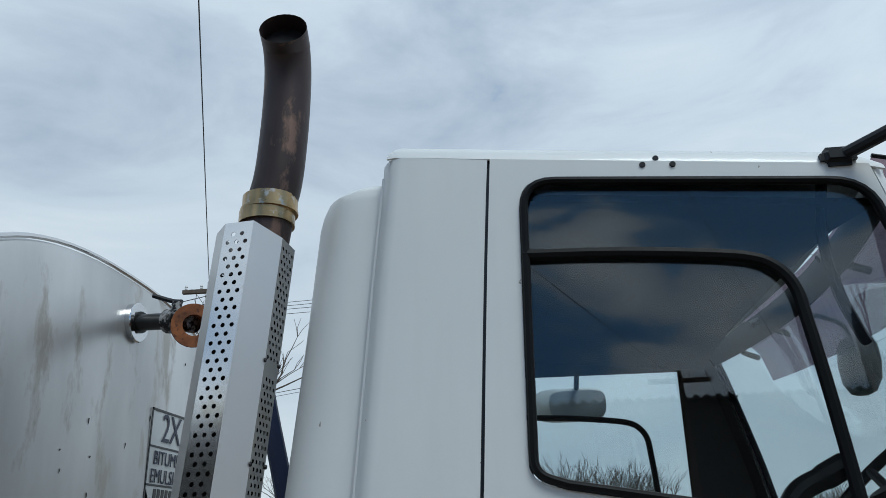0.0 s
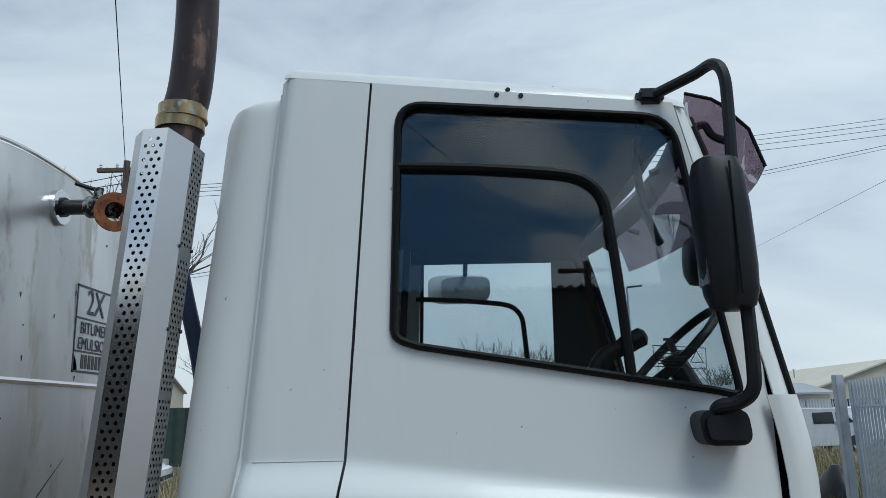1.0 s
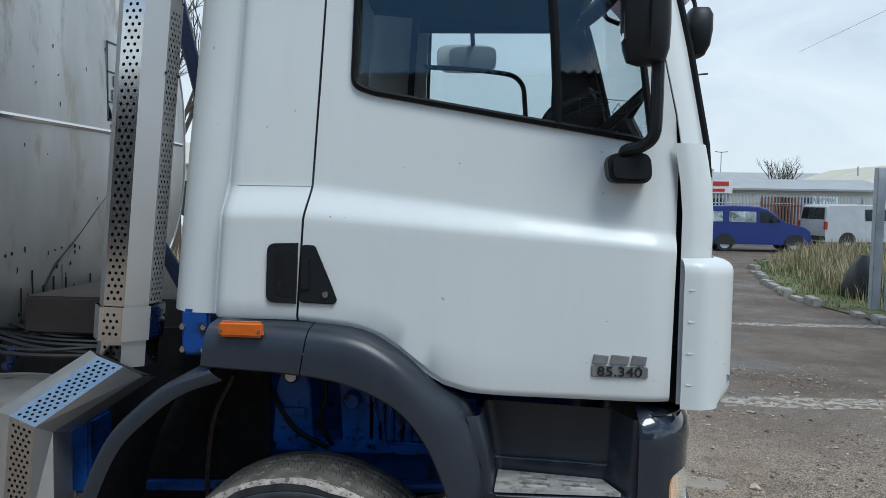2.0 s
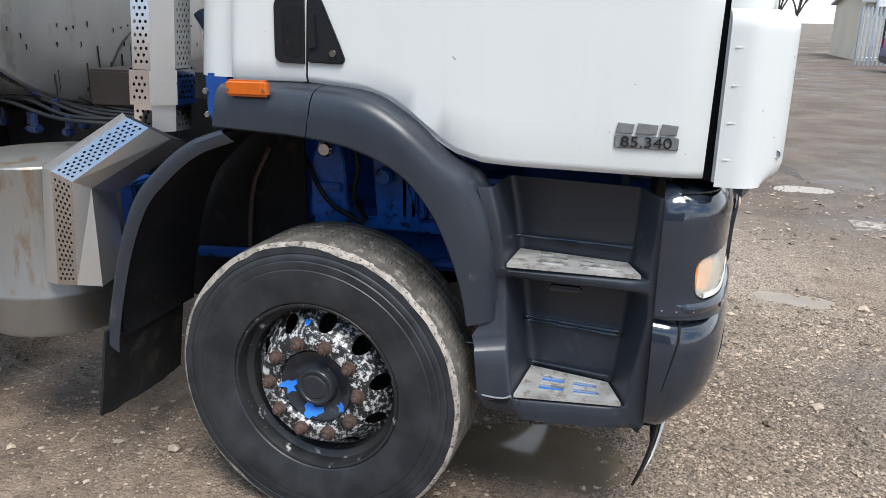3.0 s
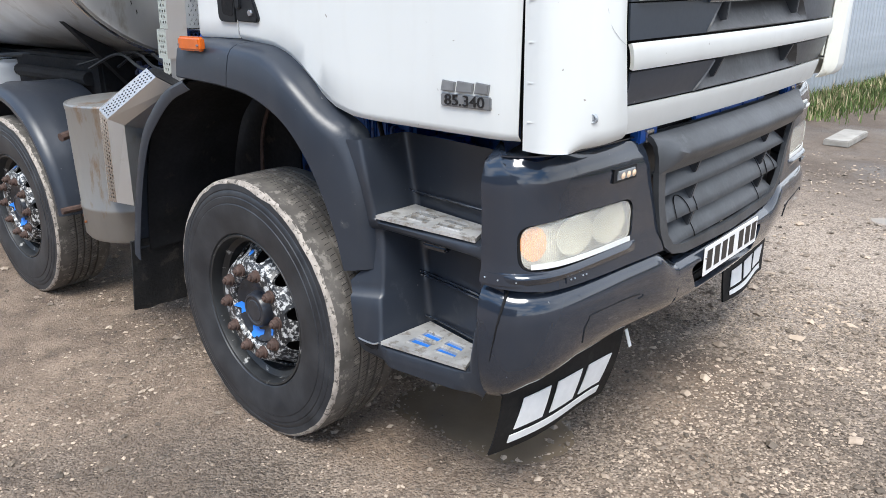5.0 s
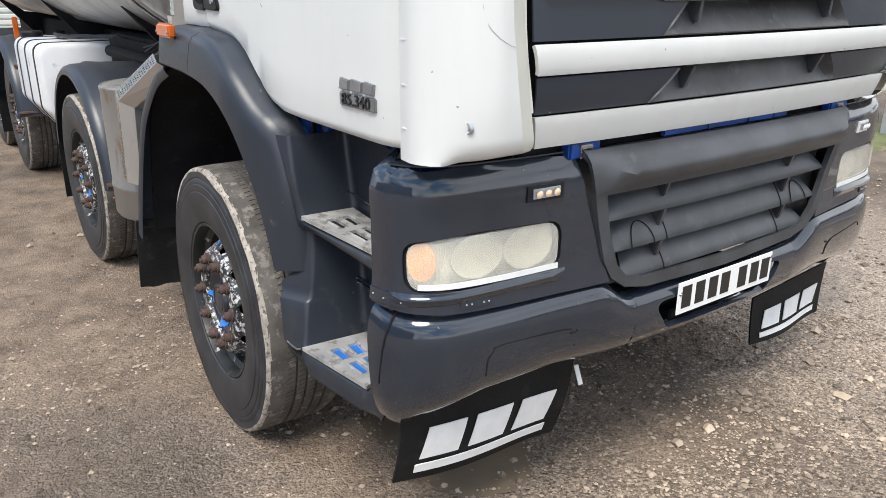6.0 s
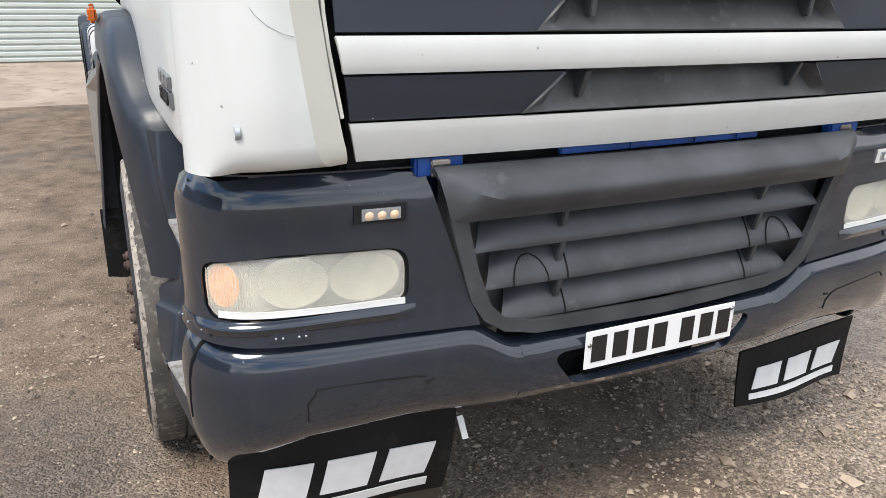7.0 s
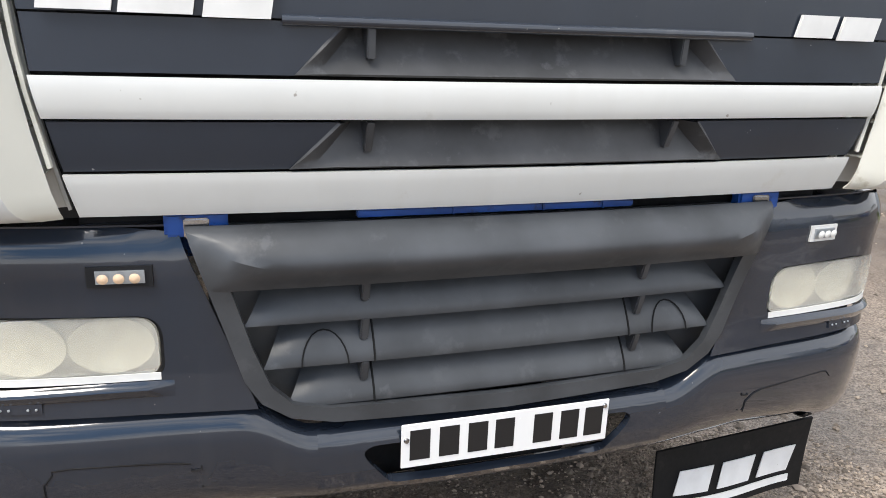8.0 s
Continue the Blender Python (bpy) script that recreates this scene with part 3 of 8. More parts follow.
for far in (False, True):
    bm = bmesh.new()

    def pillar(u, z):
        x0, y0 = interp(z, FRONT) + 0.006, side_y(0.95, z) + 0.004
        x1, y1 = interp(z, SCREEN), 0.205 + 0.02 * (z - 2.1)
        return flip((lerp(x0, x1, u), lerp(y0, y1, u) - 0.025 * math.sin(math.pi * u), z), far)
    sheet(bm, pillar, span(0, 1, 6), span(2.1, 3.0, 8), 0.004)
    part("screen_pillar", bm, WHITE, truck)
    bm = bmesh.new()
    sheet(bm, lambda u, z: tuple(Vector(pillar(u, z)) + Vector((-0.028, -0.02 if far else 0.02, 0))), span(0, 1.05, 6), span(2.1, 2.99, 8), 0.006)
    part("pillar_trim", bm, INTERIOR, truck, "dark plastic pillar trim")
    bm = bmesh.new()
    tube(bm, [flip((interp(z, SCREEN) + 0.008, 0.215 + 0.02 * (z - 2.1), z), far) for z in span(2.02, 3.0, 9)], 0.016, 8)
    part("screen_seal", bm, GASKET, truck)
bm = bmesh.new()
sheet(bm, lambda y, z: (screen_x(y, z), y, z), span(0.22, 2 * YC - 0.22, 14), span(2.1, 2.98, 6), 0.005)
part("windscreen", bm, GLASS, truck).visible_shadow = False
bm = bmesh.new()
sheet(bm, lambda y, z: (screen_x(y, z) + 0.004, y, z), span(0.21, 2 * YC - 0.21, 14), [2.97, 3.0, 3.02, 3.05], 0.006)
part("header_panel", bm, WHITE, truck)
bm = bmesh.new()
sheet(bm, lambda y, z: (screen_x(y, z) - 0.02, y, z), span(0.2, 2 * YC - 0.2, 14), [2.94, 2.98, 3.02, 3.045], 0.008)
part("header_trim", bm, INTERIOR, truck)

# white corner panels with the bulged air deflector below
UPPER = [(1.024, 0.046), (1.062, 0.046), (1.10, 0.068), (1.132, 0.105), (1.148, 0.16), (1.150, 0.215), (1.143, 0.262), (1.12, 0.272)]
LOWER = [(1.03, 0.012), (1.095, 0.006), (1.15, 0.042), (1.194, 0.092), (1.218, 0.152), (1.219, 0.212), (1.196, 0.258), (1.148, 0.276)]


def crease_y(z):
    """Fold between the deflector's bulge and its flat return."""
    return interp(z, [(1.30, 0.242), (1.43, 0.222), (1.54, 0.20), (1.75, 0.185)])


def front_edge(z):
    return interp(z, [(1.28, 0.344), (1.375, 0.322), (1.47, 0.305), (1.55, 0.290), (2.1, 0.25)])


DEF_Z = [1.285, 1.295, 1.305, 1.32, 1.345, 1.45, 1.6, 1.70, 1.715, 1.73, 1.742, 1.752, 1.76]
CRACK = [(0.112, 1.64), (0.119, 1.61), (0.13, 1.588), (0.152, 1.568), (0.18, 1.554), (0.202, 1.548)]


def corner_at(i, z):
    x, y = UPPER[i]
    if i > 4:
        y = (None, front_edge(z) - 0.055, front_edge(z) - 0.026, front_edge(z) - 0.022)[i - 4]
        x = (None, 1.152, 1.148, 1.10)[i - 4]
    lean = 0.035 * max(0.0, (z - 1.9) / 0.23) ** 1.5
    return x - lean, y, z


def deflector_at(i, z):
    (x, y), (xa, ya) = LOWER[i], corner_at(i, z)[:2]
    if i > 4:
        y = (None, crease_y(z), front_edge(z) - 0.024, front_edge(z) - 0.018)[i - 4]
        x = (None, 1.212, 1.172, 1.10)[i - 4]
    top = max(0.0, (z - 1.715) / 0.045)
    bot = max(0.0, (1.345 - z) / 0.06)
    k = 1 - (1 - math.sqrt(max(0.0, 1 - min(1, top) ** 2)))
    kb = math.sqrt(max(0.0, 1 - min(1, bot) ** 2)) if i > 2 else 1.0
    k = min(k, kb)
    k = max(k, 0.12)
    return lerp(xa, x, k), lerp(ya, y, k), z + (0.005 * (i - 3) / 4 if i > 3 and z < 1.34 else 0.0)


def scoop_at(i, z):
    """Corner panel behind the deflector: set back to leave an open air duct."""
    x, y, z = corner_at(i, z)
    return x - (0.075 * sstep((i - 3) / 2) * sstep((1.75 - z) / 0.03) if i < 7 else 0.0), y, z


for far in (False, True):
    bm = bmesh.new()
    sheet(bm, lambda k, z: flip(tuple(smooth_path([scoop_at(i, z) for i in range(8)], 3)[k]), far), range(22), [1.292, 1.3, 1.4, 1.5, 1.7, 1.72, 1.735, 1.75, 1.8, 1.9, 2.0, 2.07, 2.12], 0.006)
    cp = part("corner_panel", bm, WHITE, truck, "white front corner panel with bulged air deflector")
    bm = bmesh.new()
    sheet(bm, lambda k, z: flip(tuple(smooth_path([deflector_at(i, z) for i in range(6)], 3)[k]), far), range(16), DEF_Z, 0.005)
    df = part("air_deflector", bm, WHITE, cp, "bulged white air deflector")
    bm = bmesh.new()
    sheet(bm, lambda k, z: flip(tuple(Vector(deflector_at(5, z)).lerp(Vector(deflector_at(6, z)), k)), far), [0.0, 0.4, 0.8, 1.0], DEF_Z, 0.005)
    part("deflector_return", bm, CREAM, df, "yellowed flat return of the deflector")
    bm = bmesh.new()
    lathe(bm, [(0.0, 0.0), (0.005, 0.0), (0.006, 0.003), (0.009, 0.003), (0.011, -0.002), (0.013, -0.001), (0.0135, 0.008)], flip((1.19, 0.087, 1.374), far), "y", 18)
    part("screw", bm, GALV, cp)
    if not far:
        # fine crack in the paint
        bm = bmesh.new()
        crack = []
        for y, z in CRACK:
            row = smooth_path([deflector_at(i, z) for i in range(8)], 3)
            crack.append(min(row[3:], key=lambda p: abs(p.y - y)) * 1.0)
            crack[-1].y = y
            crack[-1].x += 0.0008
        tube(bm, crack, 0.0005, 4)
        part("paint_crack", bm, GALV, cp)
    bm = bmesh.new()
    tube(bm, [flip((1.16, front_edge(z) - 0.014, z), far) for z in span(1.385, 2.05, 10)], 0.006, 5)
    part("edge_strip", bm, CREAM, cp, "pale ribbed edge strip")
    # the shelves' cream tone carries the shade inside the duct
    for z in (1.37, 1.455, 1.54, 1.625, 1.71):
        bm = bmesh.new()
        prism(bm, [(1.07, front_edge(z) - 0.024), (1.166, front_edge(z) - 0.028), (1.198, crease_y(z)), (1.19, 0.15), (1.09, 0.15)], "z", z, z + 0.004)
        if far:
            for v in bm.verts:
                v.co.y = 2 * YC - v.co.y
            bmesh.ops.reverse_faces(bm, faces=bm.faces[:])
        part("duct_shelf", bm, CREAM, cp)
    for z in (1.36, 1.46, 1.56, 1.66):
        bm = bmesh.new()
        box(bm, 1.045, 1.085, *sorted((flip((0, 0.006, 0), far)[1], flip((0, 0.06, 0), far)[1])), z, z + 0.005, 0.001)
        part("vent_fin", bm, WHITE, cp)
    bm = bmesh.new()
    sheet(bm, lambda y, z: flip((1.07, y, z), far), [0.13, 0.36], [1.27, 2.1], 0.01)
    part("corner_backing", bm, BLACK, truck)


# front panels: dark bands, white bars
def front_x(y, z):
    return 1.128 + 0.045 * sstep((z - 1.28) / 0.2) + 0.035 * (1 - ((y - YC) / 0.93) ** 2) - 0.03 * max(0.0, (z - 1.75) / 0.35) ** 1.5


def band(bm, z0, z1, proud, n=12, inset=0.0, thick=0.012, ya=0.0, yb=1.0):
    def f(u, v):
        z = lerp(z0, z1, v)
        e = front_edge(z) + inset
        y = lerp(e, 2 * YC - e, lerp(ya, yb, u))
        return (front_x(y, z) + proud * math.sin(math.pi * min(1, max(0, v * 0.9 + 0.05))) ** 0.35, y, z)
    sheet(bm, f, span(0, 1, n * 2), span(0, 1, 8), thick)


for name, z0, z1, label in (("front_bar", 1.288, 1.370, "white painted bar across the grille"), ("front_bar", 1.474, 1.547, "white painted bar across the grille")):
    bm = bmesh.new()
    band(bm, z0, z1, 0.012)
    part(name, bm, BARWHITE, truck, label)


def vent(z0, z1, ya, yb, label):
    """A dark band whose middle is a hooded air slot between two mitred ends."""
    w = 0.09
    bm = bmesh.new()

    def f(i, v):
        z = lerp(z0, z1, v)
        e = front_edge(z) + 0.004
        l, r = ya + w * v, yb - w * v
        cuts = span(e, l - 0.004, 8) + span(l, r, 24) + span(r + 0.004, 2 * YC - e, 8)
        y = cuts[i]
        inside = 1.0 if 9 <= i <= 33 else 0.0
        soft = min(1.0, (y - l) / 0.02, (r - y) / 0.02) if inside else 0.0
        return (front_x(y, z) - 0.002 - 0.06 * max(0.0, soft) * v ** 0.8, y, z)
    sheet(bm, f, range(9, 34), span(0, 1, 8), 0.006)
    b = part("vent_band", bm, SLOT, truck, label)
    for cols in (range(0, 10), range(33, 43)):
        bm = bmesh.new()
        sheet(bm, f, cols, span(0, 1, 8), 0.006)
        part("vent_end", bm, BAND, b, "smooth navy end of the band")
    for y in (0.872, 1.548):
        bm = bmesh.new()
        prism(bm, [(front_x(y, z1) - 0.055, z1), (front_x(y, z1) + 0.004, z1), (front_x(y, z0) - 0.0, lerp(z0, z1, 0.35)), (front_x(y, z0) - 0.04, lerp(z0, z1, 0.3))], "y", y - 0.008, y + 0.008, 0.002)
        part("vent_rib", bm, GRILLE, b)


vent(1.376, 1.468, 0.72, 1.70, "dark band with a slot between the bars")
vent(1.553, 1.648, 0.73, 1.69, "dark band with a slot above the bars")
bm = bmesh.new()
band(bm, 1.652, 2.06, 0.0, inset=0.003)
fp = part("front_panel", bm, BAND, truck, "anthracite upper front panel")
bm = bmesh.new()
band(bm, 1.640, 1.66, 0.014, ya=0.23, yb=0.77)
part("vent_lip", bm, GREY, fp)
# plain shapes in place of the maker's letters
for a, b, z0, z1 in ((0.315, 0.43, 1.655, 1.725), (0.44, 0.56, 1.653, 1.725), (0.575, 0.69, 1.65, 1.722), (1.83, 1.935, 1.652, 1.70), (1.955, 2.065, 1.648, 1.70)):
    bm = bmesh.new()
    sheet(bm, lambda u, v: (front_x(lerp(a, b, u), lerp(z0, z1, v)) + 0.012, lerp(a, b, u) + 0.012 * v, lerp(z0, z1, v)), span(0, 1, 4), [0, 1], 0.008)
    part("badge", bm, LETTER, fp, "pale raised badge shape")
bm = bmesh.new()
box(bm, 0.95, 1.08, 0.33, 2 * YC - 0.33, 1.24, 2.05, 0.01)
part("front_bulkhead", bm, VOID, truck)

# tilt lock brackets, blue, and the blue panel edge under the lower bar
for y in (0.545, 1.875):
    bm = bmesh.new()
    box(bm, 1.09, 1.125, y - 0.06, y + 0.06, 1.236, 1.285, 0.006)
    lk = part("cab_lock", bm, BLUE, truck, "blue painted cab tilt bracket")
    bm = bmesh.new()
    box(bm, 1.12, 1.132, y - 0.024, y + 0.024, 1.235, 1.275, 0.003)
    part("latch", bm, CHROME, lk)
bm = bmesh.new()
box(bm, 1.12, 1.135, 0.86, 1.51, 1.263, 1.28, 0.003)
for y in (1.07, 1.28, 1.43):
    box(bm, 1.13, 1.139, y - 0.002, y + 0.002, 1.263, 1.281)
part("panel_edge", bm, BLUE, truck, "blue painted steel edge under the bar")

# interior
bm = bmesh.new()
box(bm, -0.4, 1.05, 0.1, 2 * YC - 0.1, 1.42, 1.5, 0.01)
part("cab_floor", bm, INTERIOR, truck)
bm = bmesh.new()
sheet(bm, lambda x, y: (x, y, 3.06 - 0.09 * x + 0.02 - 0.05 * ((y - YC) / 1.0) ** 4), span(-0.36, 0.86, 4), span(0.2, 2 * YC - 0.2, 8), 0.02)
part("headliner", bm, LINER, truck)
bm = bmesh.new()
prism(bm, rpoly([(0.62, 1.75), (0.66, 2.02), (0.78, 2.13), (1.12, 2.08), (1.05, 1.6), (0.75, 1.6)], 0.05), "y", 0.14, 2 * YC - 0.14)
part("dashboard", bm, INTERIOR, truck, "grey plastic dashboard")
bm = bmesh.new()
c, tilt = Vector((0.90, 0.60, 2.27)), radians(44)
ring = [c + Vector((math.cos(a) * 0.22 * math.cos(tilt), math.sin(a) * 0.22, math.cos(a) * 0.22 * math.sin(tilt))) for a in span(0, 2 * math.pi, 32)[:-1]]
tube(bm, ring, 0.016, 8, closed=True)
for a in (0.4, 2.74, -1.57):
    rod(bm, c + Vector((0.03, 0, -0.02)), c + Vector((math.sin(a) * 0.21 * math.cos(tilt), math.cos(a) * 0.21, math.sin(a) * 0.21 * math.sin(tilt))), 0.014)
rod(bm, c, c + Vector((0.12, 0, -0.22)), 0.04)
part("steering_wheel", bm, BLACK, truck, "black steering wheel")
bm = bmesh.new()
tube(bm, smooth_path([(0.58, 0.5, 2.14), (0.64, 0.5, 2.255), (0.72, 0.5, 2.30), (0.79, 0.5, 2.335)]), [0.03] * 12 + [0.034] * 6 + [0.02], 10)
part("column_lever", bm, BLACK, truck, "dark padded lever beside the steering wheel")
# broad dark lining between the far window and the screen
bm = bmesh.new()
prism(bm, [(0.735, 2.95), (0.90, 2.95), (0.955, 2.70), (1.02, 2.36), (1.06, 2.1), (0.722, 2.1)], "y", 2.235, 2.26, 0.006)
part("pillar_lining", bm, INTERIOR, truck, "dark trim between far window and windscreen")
for y in (0.62, 1.80):
    bm = bmesh.new()
    box(bm, -0.12, 0.42, y - 0.26, y + 0.26, 1.72, 1.90, 0.05, 3)
    st = part("seat", bm, SEAT, truck, "dark fabric cab seat")
    bm = bmesh.new()
    prism(bm, rpoly([(-0.14, 1.85), (0.0, 1.88), (-0.14, 2.40), (-0.26, 2.38)], 0.04), "y", y - 0.24, y + 0.24, 0.03)
    part("backrest", bm, SEAT, st)
# folded grab bar on the pillar and the far sun blind
bm = bmesh.new()
tube(bm, smooth_path([(0.772, 0.25, 3.04), (0.745, 0.24, 2.93), (0.737, 0.24, 2.85), (0.748, 0.24, 2.72), (0.778, 0.25, 2.63), (0.80, 0.27, 2.60)]), 0.014, 8)
part("grab_bar", bm, BLACK, truck)
# warning label on the pane: a thin frame, lines of print and a triangle
label_at = side_y(0.77, 2.23) + 0.0105
bm = bmesh.new()
for a, b in (((0.80, 2.215), (0.836, 2.212)), ((0.80, 2.215), (0.819, 2.246)), ((0.836, 2.212), (0.819, 2.246)), ((0.698, 2.264), (0.846, 2.253)), ((0.698, 2.206), (0.842, 2.194)), ((0.698, 2.264), (0.698, 2.206)), ((0.846, 2.253), (0.842, 2.194))):
    rod(bm, (a[0], label_at, a[1]), (b[0], label_at, b[1]), 0.0012, 4)
wlab = part("window_label", bm, INK, truck, "thin printed warning label on the pane")
for x0, x1, z in ((0.708, 0.79, 2.247), (0.708, 0.775, 2.238), (0.708, 0.79, 2.229), (0.708, 0.785, 2.220), (0.708, 0.76, 2.211), (0.728, 0.765, 2.276)):
    bm = bmesh.new()
    box(bm, x0, x1, label_at - 0.0006, label_at + 0.0002, z, z + (0.003 if z < 2.27 else 0.007))
    part("print_line", bm, INK, wlab)

# small mirror hung before the far screen corner
bm = bmesh.new()
rings = []
for z, k in ((2.74, 0.35), (2.75, 0.6), (2.80, 0.9), (2.88, 1.0), (2.96, 0.95), (3.0, 0.7), (3.01, 0.3)):
    rings.append([(1.50 + 0.075 * k * (abs(math.cos(a)) ** 0.6) * (1 if math.cos(a) > 0 else -1) + 0.05 * (z - 2.74), 1.98 + 0.11 * k * (abs(math.sin(a)) ** 0.6) * (1 if math.sin(a) > 0 else -1), z) for a in span(0, 2 * math.pi, 20)[:-1]])
loft(bm, rings)
fm = part("front_mirror", bm, BLACK, truck, "black front mirror on a bent arm")
bm = bmesh.new()
tube(bm, smooth_path([(1.50, 1.98, 2.98), (1.46, 1.98, 3.08), (1.25, 1.95, 3.13), (0.98, 1.9, 3.07)]), 0.012, 8)
part("mirror_arm", bm, BLACK, fm)

# kerb mirror over the far door's window; pale housing and grey glass carry skylight as colour
bm = bmesh.new()
rings = []
for y, k in ((2.47, 0.9), (2.475, 1.0), (2.55, 1.0), (2.60, 0.8), (2.62, 0.4)):
    rings.append([(0.20 + 0.19 * k * (abs(math.cos(a)) ** 0.5) * (1 if math.cos(a) > 0 else -1), y, 2.83 + 0.085 * k * (abs(math.sin(a)) ** 0.5) * (1 if math.sin(a) > 0 else -1)) for a in span(0, 2 * math.pi, 28)[:-1]])
loft(bm, rings)
km = part("kerb_mirror", bm, LETTER, truck, "wide kerb mirror over the far window")
bm = bmesh.new()
loft(bm, [[(0.24 + 0.15 * (abs(math.cos(a)) ** 0.5) * (1 if math.cos(a) > 0 else -1), 2.466 + dy, 2.83 + 0.07 * (abs(math.sin(a)) ** 0.5) * (1 if math.sin(a) > 0 else -1)) for a in span(0, 2 * math.pi, 28)[:-1]] for dy in (0.0, 0.003)])
part("mirror_glass", bm, GALV, km)
bm = bmesh.new()
rod(bm, (0.24, 2.5, 2.9), (0.24, 2.3, 3.0), 0.014, 8)
part("mirror_stay", bm, BLACK, km)

# mirrors
for far in (False, True):
    bm = bmesh.new()
    rings = []
    for z, sx, sy in ((2.335, 0.03, 0.03), (2.345, 0.055, 0.05), (2.38, 0.066, 0.062), (2.45, 0.07, 0.07), (2.6, 0.07, 0.075), (2.7, 0.066, 0.07), (2.742, 0.055, 0.056), (2.755, 0.03, 0.03)):
        cx, cy = 0.862 - 0.03 * (z - 2.55), -0.10
        rings.append([flip((cx + sx * (abs(math.cos(a)) ** 0.6) * (1 if math.cos(a) > 0 else -1), cy + sy * (abs(math.sin(a)) ** 0.7) * (1 if math.sin(a) > 0 else -1), z), far) for a in span(0, 2 * math.pi, 24)[:-1]])
    loft(bm, rings)
    mi = part("door_mirror", bm, BLACK, truck, "tall black door mirror housing on a tube arm")
    bm = bmesh.new()
    box(bm, 0.798, 0.804, *sorted((flip((0, -0.14, 0), far)[1], flip((0, -0.06, 0), far)[1])), 2.4, 2.70, 0.004)
    part("mirror_glass", bm, MIRROR, mi)
    bm = bmesh.new()
    tube(bm, [flip((0.868, -0.177, z), far) for z in span(2.37, 2.72, 4)], 0.003, 6)
    part("housing_seam", bm, GASKET, mi)
    bm = bmesh.new()
    arm = [(0.755, 0.12, 3.028), (0.79, 0.07, 3.03), (0.86, 0.0, 3.045), (0.893, -0.07, 3.045), (0.91, -0.098, 3.0), (0.912, -0.10, 2.9), (0.905, -0.10, 2.7)]
    tube(bm, smooth_path([flip(p, far) for p in arm]), 0.017, 10)
    part("upper_arm", bm, BLACK, mi)
    bm = bmesh.new()
    low = [(0.905, -0.10, 2.38), (0.905, -0.10, 2.2), (0.90, -0.09, 2.13), (0.87, -0.06, 2.10), (0.83, -0.03, 2.09), (0.83, 0.0, 2.06)]
    tube(bm, smooth_path([flip(p, far) for p in low]), 0.019, 10)
    part("lower_arm", bm, BLACK, mi)
    bm = bmesh.new()
    box(bm, 0.715, 0.80, *sorted((flip((0, 0.08, 0), far)[1], flip((0, 0.135, 0), far)[1])), 3.0, 3.05, 0.015, 3)
    part("arm_base", bm, BLACK, mi)
    bm = bmesh.new()
    prism(bm, rpoly([(0.772, 2.082), (0.905, 2.084), (0.915, 1.99), (0.785, 1.992)], 0.035), "y", *sorted((flip((0, -0.045, 0), far)[1], flip((0, 0.07, 0), far)[1])), 0.014)
    part("arm_foot", bm, BLACK, mi)

# smoked sun visor over the windscreen with its brackets
bm = bmesh.new()


def visor_at(y, v):
    k = 1 - ((y - YC) / 0.95) ** 2
    x = interp(v, [(0, 0.93), (0.35, 1.03), (0.7, 1.13), (1, 1.17)]) + 0.11 * k - 0.05 * max(0, abs(y - YC) - 0.75)
    z = interp(v, [(0, 3.11), (0.35, 3.085), (0.7, 2.98), (1, 2.85)])
    return (x, y, z)


sheet(bm, visor_at, span(0.28, 2 * YC - 0.28, 20), span(0, 1, 10), 0.004)
vz = part("sun_visor", bm, VISOR, truck, "smoked purple acrylic sun visor")
bm = bmesh.new()
tube(bm, [visor_at(0.28, v) for v in span(0, 1, 10)], 0.006, 6)
part("visor_edge", bm, GASKET, vz)
for y in (0.34, 0.8, 1.62, 2 * YC - 0.34):
    bm = bmesh.new()
    tube(bm, smooth_path([(0.94, y, 3.0), (1.0, y, 3.02), (1.03, y, 2.98), (1.10, y, 2.95)]), 0.014, 8)
    part("visor_bracket", bm, BLACK, vz)
# ---- arch mouldings, steps and bumper ----
ARCH_IN = [(-0.49, 1.385), (-0.34, 1.378), (-0.2, 1.37), (-0.03, 1.345), (0.13, 1.275), (0.226, 1.165), (0.284, 1.03), (0.318, 0.911), (0.337, 0.795)]
ARCH_OUT = [(-0.47, 1.530), (-0.33, 1.529), (-0.18, 1.527), (0.01, 1.508), (0.14, 1.44), (0.267, 1.332), (0.362, 1.259), (0.419, 1.075), (0.43, 0.803)]
IN_TUCK = [(0.795, 0.046), (0.911, 0.036), (1.03, 0.024), (1.165, 0.01), (1.275, 0.0)]
OUT_TUCK = [(0.803, 0.105), (1.075, 0.07), (1.259, 0.055), (1.332, 0.02), (1.44, 0.0)]


BRIGHTBLUE = mat("bright_blue_bracket", (0.02, 0.16, 0.55), 0.4, vary=0.2, scale=9)


def resample(pts, n):
    return [(p.x, p.y) for p in smooth_path([(x, z, 0) for x, z in pts], n)]


